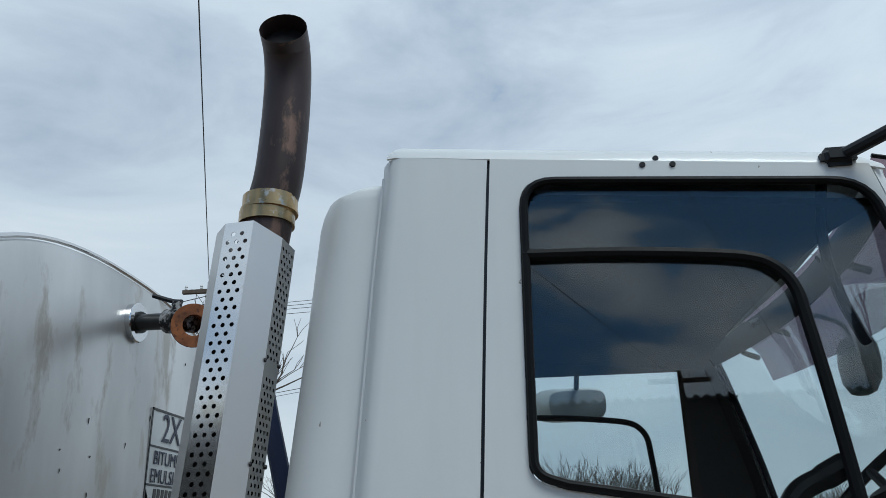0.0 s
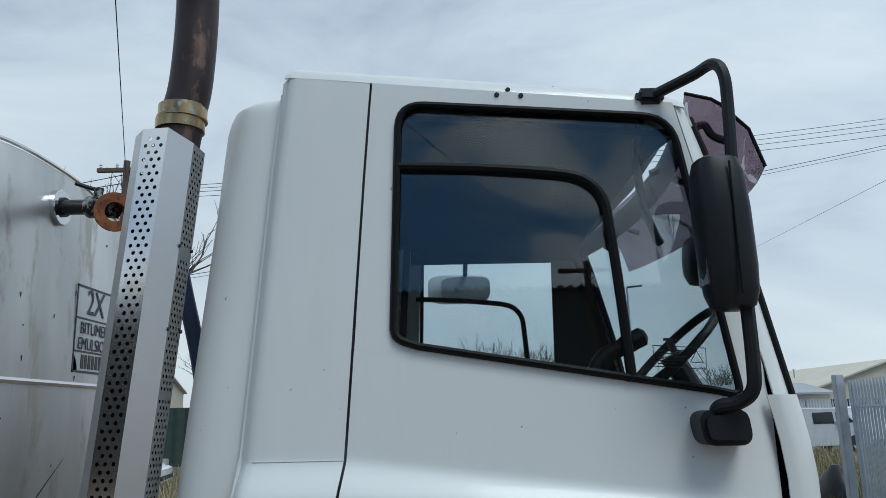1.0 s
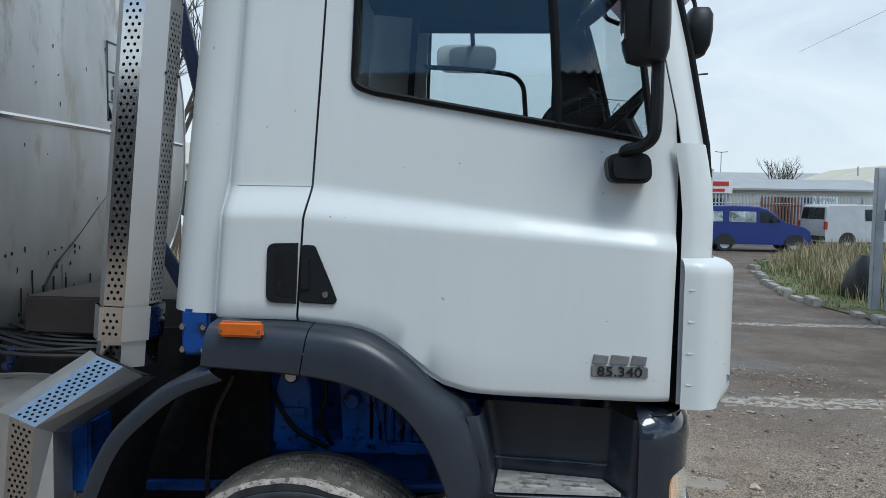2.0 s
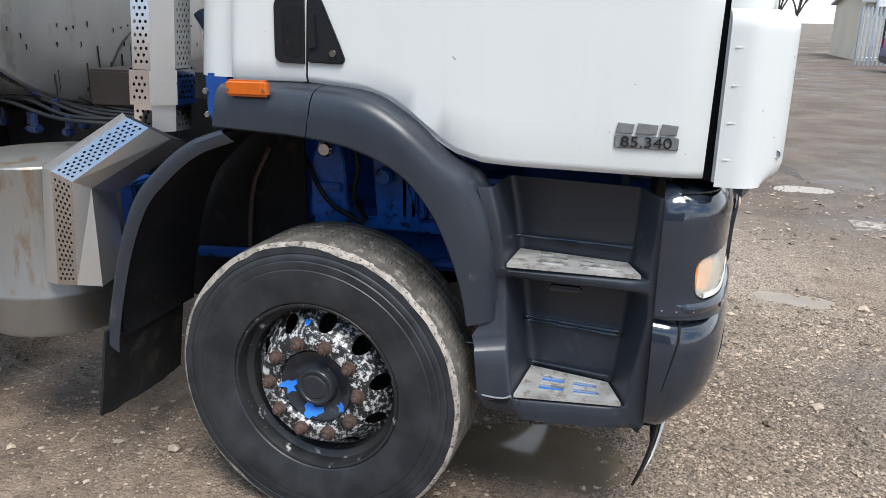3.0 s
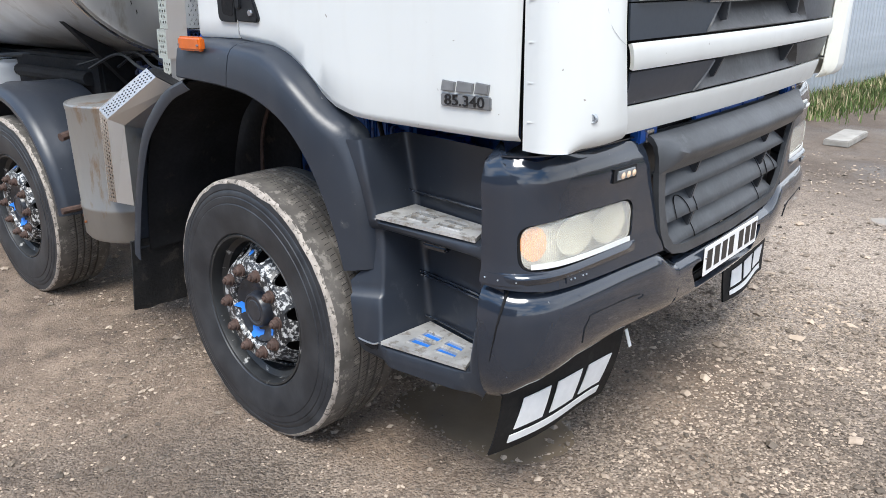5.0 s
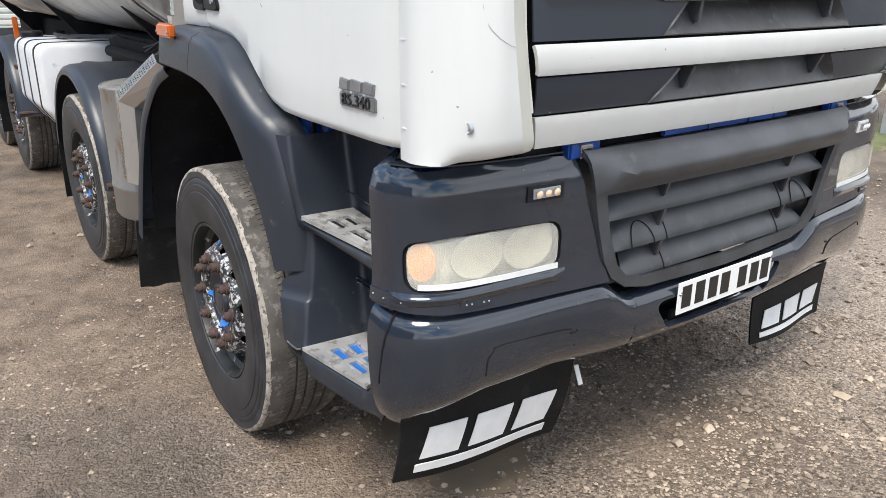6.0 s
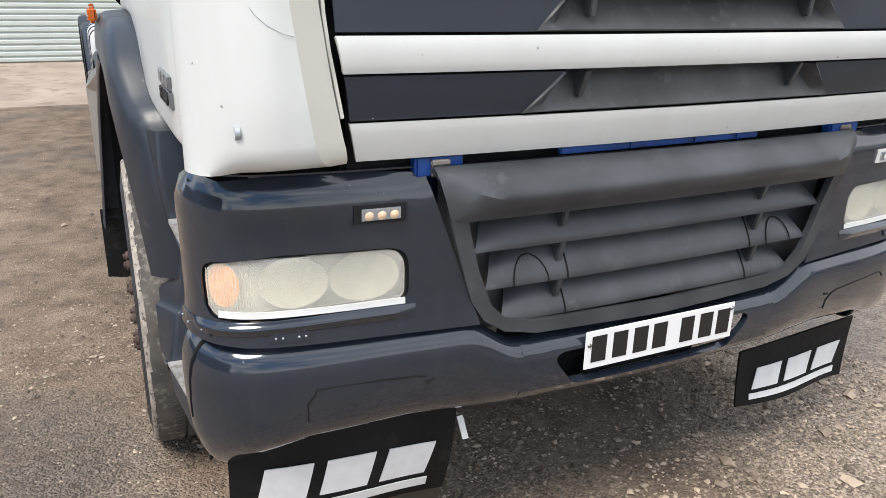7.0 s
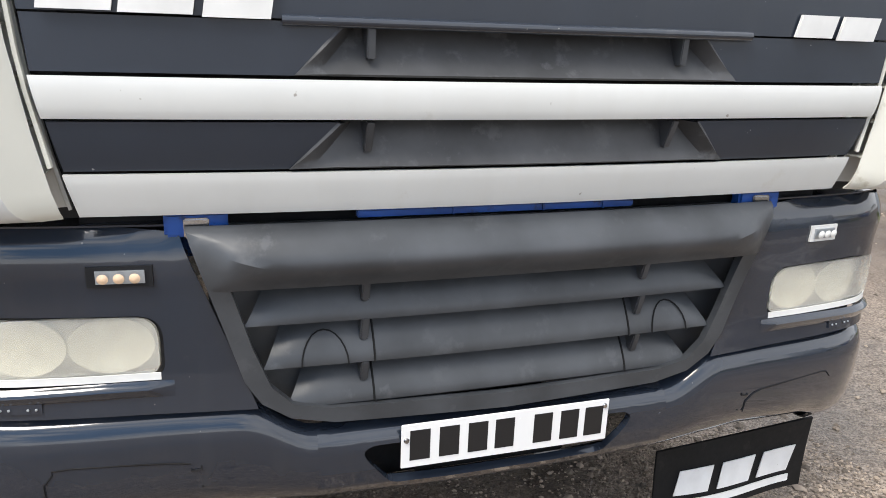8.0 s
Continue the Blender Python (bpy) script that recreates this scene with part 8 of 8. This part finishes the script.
shed(20.9, 33, 44.0, 62, 2.6, 4.6, CLAD, ROOFM, "pale beige shed with low pitched roof", "y", ((23, 26, 0.1, 2.4),))
shed(15.5, 31, 60, 72, 3.6, 4.5, DARKCLAD, DARKCLAD, "long low grey industrial unit", "x", ((17, 19, 1.4, 2.6), (21, 23, 1.4, 2.6)))
shed(9.6, 20.5, 39.0, 46, 2.7, 3.2, CLAD, DARKCLAD, "low workshop with a sign over its door", "x", ((10.5, 12.2, 0.05, 2.2), (14, 17.5, 0.05, 2.3)))
sign = thing("workshop_sign", (11.3, 38.8, 2.6), "white sign board with red bars above door", "sign")
bm = bmesh.new()
box(bm, 10.0, 12.4, 38.75, 38.85, 2.45, 3.2, 0.01)
part("board", bm, LETTER, sign)
REDP = mat("red_sign_paint", (0.45, 0.03, 0.03), 0.5)
for x0, x1, z0, z1 in ((10.15, 10.65, 2.85, 3.08), (10.85, 12.2, 2.85, 3.08), (10.4, 12.0, 2.55, 2.7)):
    bm = bmesh.new()
    box(bm, x0, x1, 38.73, 38.76, z0, z1)
    part("sign_bar", bm, REDP, sign)
board = thing("reception_sign", (17.2, 38.85, 2.0), "white board with dark lettering on the workshop", "sign")
bm = bmesh.new()
box(bm, 16.5, 17.85, 38.82, 38.88, 1.97, 2.36, 0.01)
part("board", bm, LETTER, board)
lettering("RECEPTION", 0.24, 0.004, INK, board, pose(17.1, 38.81, 2.18, 90, 0, 0), spread=0.85)
shed(-34, -22, 52, 62, 4.2, 6.0, CLAD, ROOFM, "distant beige shed beyond the grass", "x")
bm = bmesh.new()
sheet(bm, lambda x, z: (x, 33 + 0.05 * math.sin(x * 12), z), span(-26, -11, 120), [0, 2.6], 0.03)
single("site_hoarding", bm, mat("dark_green_sheeting", (0.03, 0.05, 0.04), 0.6, vary=0.2), "dark green sheet fence at the yard edge", "fence")

# roller shutter unit behind the truck
unit = thing("shutter_unit", (-14, -2, 0), "industrial unit with a pale roller shutter", "building")
bm = bmesh.new()
box(bm, -14.6, -13.9, -9, -5.4, 0, 5.5)
box(bm, -14.6, -13.9, 1.6, 8, 0, 5.5)
box(bm, -14.6, -13.9, -5.4, 1.6, 4.2, 5.5)
part("wall", bm, DARKCLAD, unit)
bm = bmesh.new()
prof = []
for i in range(38):
    z = 0.02 + 0.11 * i
    prof += [(-13.98, z), (-13.94, z + 0.03), (-13.94, z + 0.075), (-13.98, z + 0.105)]
sheet(bm, lambda k, y: (prof[k][0], y, prof[k][1]), range(len(prof)), [-5.4, 1.6], 0.004)
part("roller_shutter", bm, mat("pale_green_shutter", (0.55, 0.6, 0.57), 0.5, vary=0.06, scale=2), unit, "pale ribbed roller shutter")
bm = bmesh.new()
box(bm, -13.9, -8.35, -9, 8, -0.2, 0.025, 0.01)
single("apron", bm, mat("stained_concrete", (0.36, 0.29, 0.235), 0.8, vary=0.2, scale=1.2, bump=0.1, dirt=(0.26, 0.2, 0.16), dirt_at=0.56), "stained concrete apron before the shutter", "apron", kind="structure")

# dark works behind the path, mirrored in the cab's window and the bright guard
works = thing("corrugated_works", (-3, -30, 0), "dark works with a corrugated roof edge", "building")
SOOT = mat("dark_sheet_cladding", (0.045, 0.043, 0.042), 0.7, vary=0.2, scale=0.8, stretch=(1, 1, 0.3))
for x0, x1, h, name in ((-8, 15, 8.7, "wall"), (-26, -8, 7.3, "annexe_wall")):
    bm = bmesh.new()
    box(bm, x0, x1, -36, -24, 0, h)
    part(name, bm, SOOT, works)
    bm = bmesh.new()
    sheet(bm, lambda x, v: (x, -23.8 - 12.4 * v, h + 0.12 + 0.07 * math.cos(x * 17) + 0.6 * v), span(x0 - 0.15, x1 + 0.15, 24 * (x1 - x0) // 1), [0, 1], 0.05)
    part("roof", bm, SOOT, works, "dark corrugated roof sheets")

# lamp posts, masts
def lamp_post(x, y, h, label, twin=False):
    t = thing("street_lamp", (x, y, 0), label, "lamp post", "street lamps")
    bm = bmesh.new()
    tube(bm, [(x, y, 0), (x, y, 1.2), (x, y, 1.25), (x, y, h)], [0.09, 0.09, 0.065, 0.05], 10)
    part("pole", bm, GALV, t)
    for s in ((1, -1) if twin else (1,)):
        bm = bmesh.new()
        rings = [[(x + s * u, y + w * a, h + 0.1 * u + b) for a, b in ((-1, 0), (0, 0.06), (1, 0), (0, -0.03))] for u, w in ((0.0, 0.05), (0.15, 0.1), (0.6, 0.12), (0.75, 0.04))]
        loft(bm, rings)
        part("lantern", bm, BLACK, t)


lamp_post(9.2, 35.0, 8.0, "tall grey street lamp behind the vans")
lamp_post(26.9, 94.0, 8.2, "distant twin-headed street lamp", True)
bm = bmesh.new()
rod(bm, (24.6, 52, 0), (24.6, 52, 4.6), 0.05, 8)
single("mast", bm, GALV, "thin grey mast beyond the buildings", "mast")

# power poles and wires
WOOD = mat("weathered_pole_wood", (0.1, 0.075, 0.055), 0.85, vary=0.3, scale=6, stretch=(1, 1, 0.15), bump=0.3)
WIRE = mat("wire_sheath", (0.02, 0.02, 0.022), 0.6)


def power_pole(x, y, h, label):
    t = thing("power_pole", (x, y, 0), label, "power pole", "power poles")
    bm = bmesh.new()
    tube(bm, [(x, y, 0), (x, y, h)], [0.15, 0.1], 12)
    part("pole", bm, WOOD, t)
    bm = bmesh.new()
    box(bm, x - 0.9, x + 0.9, y - 0.06, y + 0.06, h - 0.35, h - 0.22, 0.01)
    part("crossarm", bm, WOOD, t)
    for dx in (-0.8, -0.3, 0.3, 0.8):
        bm = bmesh.new()
        lathe(bm, [(0.0, 0.16), (0.04, 0.15), (0.05, 0.1), (0.03, 0.08), (0.05, 0.05), (0.03, 0.0)], (x + dx, y, h - 0.22), "z", 8)
        part("insulator", bm, LETTER, t)


power_pole(3.8, -20.5, 8.7, "wooden power pole with crossarm behind the yard")
power_pole(-9.6, 20.0, 9.9, "wooden power pole across the yard")
power_pole(34.0, 24.0, 15.3, "wooden power pole far along the track")


def wire(a, b, sag, r=0.014):
    bm = bmesh.new()
    a, b = Vector(a), Vector(b)
    pts = []
    for t in span(0, 1, 24):
        p = a.lerp(b, t)
        p.z -= sag * 4 * t * (1 - t)
        pts.append(p)
    tube(bm, pts, r, 5)
    single("overhead_wire", bm, WIRE, "thin dark overhead wire between poles", "wire", "overhead wires")


power_pole(14.3, -40.0, 10.9, "wooden power pole beyond the works")
power_pole(-9.8, 9.0, 9.0, "wooden power pole past the tank")
wire((14.3, -40.0, 10.7), (-9.6, 20.0, 9.4), 0.3, 0.011)
wire((3.8, -20.5, 8.4), (-9.8, 9.0, 8.8), 0.15, 0.011)
for dx, za, zb in ((-0.8, 9.0, 14.85), (-0.3, 8.9, 14.65), (0.3, 8.8, 14.45), (0.8, 8.66, 14.2)):
    wire((-9.6 + dx * 0.2, 20.0, za), (34.0, 24.0 + dx * 0.2, zb), 0.8, 0.009)
wire((-9.6, 20.0, 6.0), (34.0, 24.0, 15.2), 0.6, 0.010)
wire((-9.6, 20.0, 5.9), (34.0, 24.0, 15.1), 0.62, 0.007)
wire((-9.6, 20.0, 9.2), (-40, 26, 9.0), 0.5)
wire((14.65, 36.5, 9.4), (12.4, 0.0, 8.05), 0.05, 0.006)
wire((-9.6, 20.3, 9.6), (-40, 30, 9.9), 0.5)


# bare trees
BARK = mat("bare_bark", (0.085, 0.07, 0.055), 0.9, vary=0.3, scale=8)


def bare_tree(x, y, h, seed, label, r0=0.16, levels=5):
    rng = random.Random(seed)
    t = thing("bare_tree", (x, y, 0), label, "tree", "bare trees")
    trunk, crown = bmesh.new(), bmesh.new()
    top = Vector((x + rng.uniform(-0.2, 0.2), y, h * 0.28))
    tube(trunk, [(x, y, -0.1), (x, y, h * 0.12), tuple(top)], [r0 * 1.2, r0, r0 * 0.75], 8)
    part("trunk", trunk, BARK, t)

    def grow(p, d, length, r, lev):
        mid = p + d * length * 0.5 + Vector((rng.uniform(-1, 1), rng.uniform(-1, 1), rng.uniform(-0.3, 0.6))) * length * 0.07
        q = p + d * length
        tube(crown, [p, mid, q], [r, r * 0.8, r * 0.6], 4 if lev > 1 else 5)
        if lev >= levels:
            return
        for _ in range(3 if lev < 3 else 2 + (rng.random() < 0.5)):
            nd = (d + Vector((rng.uniform(-1, 1), rng.uniform(-1, 1), rng.uniform(-0.2, 0.7))) * 0.62).normalized()
            grow(q if rng.random() < 0.6 else mid, nd, length * rng.uniform(0.6, 0.82), r * 0.58, lev + 1)
    for k in range(4):
        a = k * 1.57 + rng.uniform(-0.4, 0.4)
        grow(top, Vector((math.cos(a) * 0.45, math.sin(a) * 0.45, 1)).normalized(), h * 0.24, r0 * 0.55, 1)
    part("crown", crown, BARK, t, "leafless branches")


bare_tree(20.5, 54.0, 6.0, 1, "small leafless tree behind the buildings")
bare_tree(-13.2, 27.5, 13.0, 2, "tall leafless tree at the yard edge", 0.22)
bare_tree(-17.5, 31.0, 11.5, 3, "leafless tree at the yard edge", 0.2)
for i, (x, y, h) in enumerate(((-6, 62, 8), (-1, 66, 7.5), (4, 70, 8.5), (-12, 64, 8), (9, 75, 9.5), (-18, 60, 8.5), (1.5, 64, 8.6), (3.2, 66, 9.2), (5.4, 65, 9.0), (7.2, 67, 9.0), (8.8, 65, 8.4), (10.6, 66, 8.0))):
    bare_tree(x, y, h, 10 + i, "leafless tree in the far treeline", 0.16, 5)


# parked vehicles
CARGLASS = mat("dark_vehicle_glass", (0.02, 0.025, 0.03), 0.05, vary=0.1)
PALEFILM = mat("pale_window_graphic", (0.5, 0.56, 0.58), 0.3, vary=0.35, scale=3, dirt=(0.2, 0.3, 0.22), dirt_at=0.6)
VTYRE = mat("vehicle_tyre", (0.02, 0.02, 0.021), 0.7)
VRIM = mat("grey_wheel_trim", (0.4, 0.41, 0.42), 0.35, 0.7)


def vehicle(name, at, yaw, prof, glass, width, wheels, paint, label, category, tail_m, pale=()):
    """prof: side outline; glass: side window outlines; all in metres from the rear axle."""
    t = thing(name, (0, 0, 0), label, category)
    bm = bmesh.new()
    hw = width / 2
    rings = []
    cz = max(p[1] for p in prof)
    for y, k in ((-hw, 0.0), (-hw + 0.03, 0.5), (-hw + 0.1, 1.0), (hw - 0.1, 1.0), (hw - 0.03, 0.5), (hw, 0.0)):
        ring = []
        for x, z in prof:
            tuck = max(0.0, (z - 0.95) / (cz - 0.95)) if z > 0.95 else 0.0
            yy = y * (1 - 0.13 * tuck)
            ring.append((x * (1 - 0.012 * (1 - k)), yy, z - 0.05 * (1 - k) * (1 if z > 1.2 else 0)))
        rings.append(ring)
    loft(bm, rings)
    part("body", bm, paint, t)
    for gi, g in enumerate(glass):
        for s in (-1, 1):
            bm = bmesh.new()
            pts = []
            for x, z in rpoly(g, 0.05, 3):
                tuck = max(0.0, (z - 0.95) / (cz - 0.95))
                pts.append((x, s * (hw * (1 - 0.13 * tuck) + 0.004), z))
            bm.faces.new([bm.verts.new(p) for p in pts])
            bmesh.ops.solidify(bm, geom=bm.faces[:], thickness=0.006)
            part("window", bm, PALEFILM if gi in pale else CARGLASS, t)
    for x in wheels:
        for s in (-1, 1):
            bm = bmesh.new()
            lathe(bm, [(0.2, -0.09), (0.31, -0.09), (0.33, -0.06), (0.33, 0.06), (0.31, 0.09), (0.2, 0.09)], (x, s * (hw - 0.09), 0.33), "y", 24)
            for v in bm.verts:
                v.co.y += s * 0.025
            wt = part("wheel", bm, VTYRE, t)
            bm = bmesh.new()
            prism(bm, [(x + 0.40 * math.cos(a), 0.33 + 0.40 * math.sin(a)) for a in span(-0.1, 3.24, 20)], "y", s * hw - 0.05, s * hw + 0.006)
            part("wheel_arch", bm, VTYRE, t)
            bm = bmesh.new()
            lathe(bm, [(0.0, s * 0.07), (0.08, s * 0.085), (0.19, s * 0.075), (0.21, s * 0.085)], (x, s * (hw - 0.06), 0.33), "y", 20)
            part("wheel_trim", bm, VRIM, wt)
    x0 = min(p[0] for p in prof)
    for s in (-1, 1):
        bm = bmesh.new()
        box(bm, x0 - 0.015, x0 + 0.12, s * (hw - 0.06) - 0.07, s * (hw - 0.06) + 0.045, 0.85, 1.2, 0.01)
        part("tail_lamp", bm, tail_m, t)
    x1 = max(p[0] for p in prof)
    bm = bmesh.new()
    box(bm, x0 - 0.03, x0 + 0.22, -hw * 0.99, hw * 0.99, 0.36, 0.56, 0.03)
    part("bumper", bm, VTYRE, t)
    bm = bmesh.new()
    box(bm, x1 - 0.3, x1 + 0.02, -hw * 0.97, hw * 0.97, 0.32, 0.5, 0.03)
    part("bumper", bm, VTYRE, t)
    # rear window with its dark surround
    zt, zb = cz - 0.16, cz - 0.68
    rear = [p for p in prof if p[0] < x0 + 0.35]
    bm = bmesh.new()
    xa, xb = interp(zb, [(z, x) for x, z in rear]) - 0.012, interp(zt, [(z, x) for x, z in rear]) - 0.012
    bm.faces.new([bm.verts.new(p) for p in ((xa, -hw * 0.84, zb), (xa, hw * 0.84, zb), (xb, hw * 0.76, zt), (xb, -hw * 0.76, zt))])
    bmesh.ops.solidify(bm, geom=bm.faces[:], thickness=-0.008)
    part("rear_window", bm, CARGLASS, t)
    for s in (-1, 1):
        bm = bmesh.new()
        xm = wheels[1] - 0.85
        box(bm, xm - 0.1, xm + 0.1, s * (hw + 0.09) - 0.05, s * (hw + 0.09) + 0.05, 1.2, 1.36, 0.03)
        part("wing_mirror", bm, VTYRE, t)
        bm = bmesh.new()
        box(bm, x1 - 0.34, x1 - 0.12, s * (hw - 0.19) - 0.16, s * (hw - 0.19) + 0.14, 0.72, 0.9, 0.03)
        part("headlamp", bm, VRIM, t)
    t.matrix_world = Matrix.Translation(at) @ Matrix.Rotation(radians(yaw), 4, "Z")
    return t


TAIL = mat("red_tail_lens", (0.4, 0.02, 0.015), 0.2)
VAN = [(-0.75, 0.3), (-0.8, 0.6), (-0.78, 1.1), (-0.7, 1.75), (-0.6, 1.82), (0.4, 1.86), (1.3, 1.82), (1.65, 1.74), (2.35, 1.2), (3.05, 1.02), (3.3, 0.85), (3.35, 0.5), (3.25, 0.3)]
vehicle("small_van", (9.3, 29.6, 0), -2, VAN, [[(0.15, 1.2), (0.15, 1.62), (1.2, 1.62), (1.2, 1.18)], [(1.35, 1.18), (1.35, 1.62), (1.62, 1.6), (2.2, 1.2)], [(-0.62, 1.2), (-0.6, 1.6), (-0.1, 1.62), (-0.1, 1.2)]], 1.72, (0, 2.69), mat("blue_van_paint", (0.004, 0.02, 0.15), 0.3, vary=0.08), "blue small van with pale window graphics", "van", TAIL, (0, 2))
BIG = [(-1.1, 0.3), (-1.12, 0.7), (-1.08, 1.2), (-1.0, 1.85), (-0.9, 1.93), (0.5, 1.97), (2.2, 1.95), (2.7, 1.84), (3.3, 1.25), (3.75, 1.08), (3.95, 0.8), (3.95, 0.4), (3.85, 0.3)]
vehicle("panel_van", (15.3, 33.2, 0), 15, BIG, [[(0.9, 1.25), (0.9, 1.75), (2.0, 1.76), (2.0, 1.25)], [(2.15, 1.25), (2.15, 1.74), (2.6, 1.72), (3.1, 1.28)]], 1.9, (0, 3.0), mat("silver_van_paint", (0.42, 0.43, 0.44), 0.3, 0.3, vary=0.06, coat=0.4), "silver panel van parked by the fence", "van", TAIL)
vehicle("panel_van", (20.6, 38.6, 0), 4, BIG, [[(2.15, 1.25), (2.15, 1.74), (2.6, 1.72), (3.1, 1.28)]], 1.95, (0, 3.0), mat("white_van_paint", (0.7, 0.72, 0.75), 0.3, vary=0.04, coat=0.4), "white panel van behind the silver one", "van", TAIL)
CAR = [(-0.8, 0.3), (-0.85, 0.7), (-0.75, 1.0), (-0.3, 1.4), (0.3, 1.5), (1.1, 1.46), (1.9, 1.0), (2.9, 0.85), (3.25, 0.65), (3.25, 0.3)]
vehicle("parked_car", (-11.6, 21.0, 0), 8, CAR, [[(-0.25, 1.0), (-0.1, 1.34), (0.5, 1.38), (0.5, 1.0)], [(0.6, 1.0), (0.6, 1.38), (1.05, 1.36), (1.65, 1.0)]], 1.7, (0, 2.5), mat("white_car_paint", (0.72, 0.73, 0.74), 0.3, vary=0.04, coat=0.4), "white hatchback parked beyond the grass", "car", TAIL)
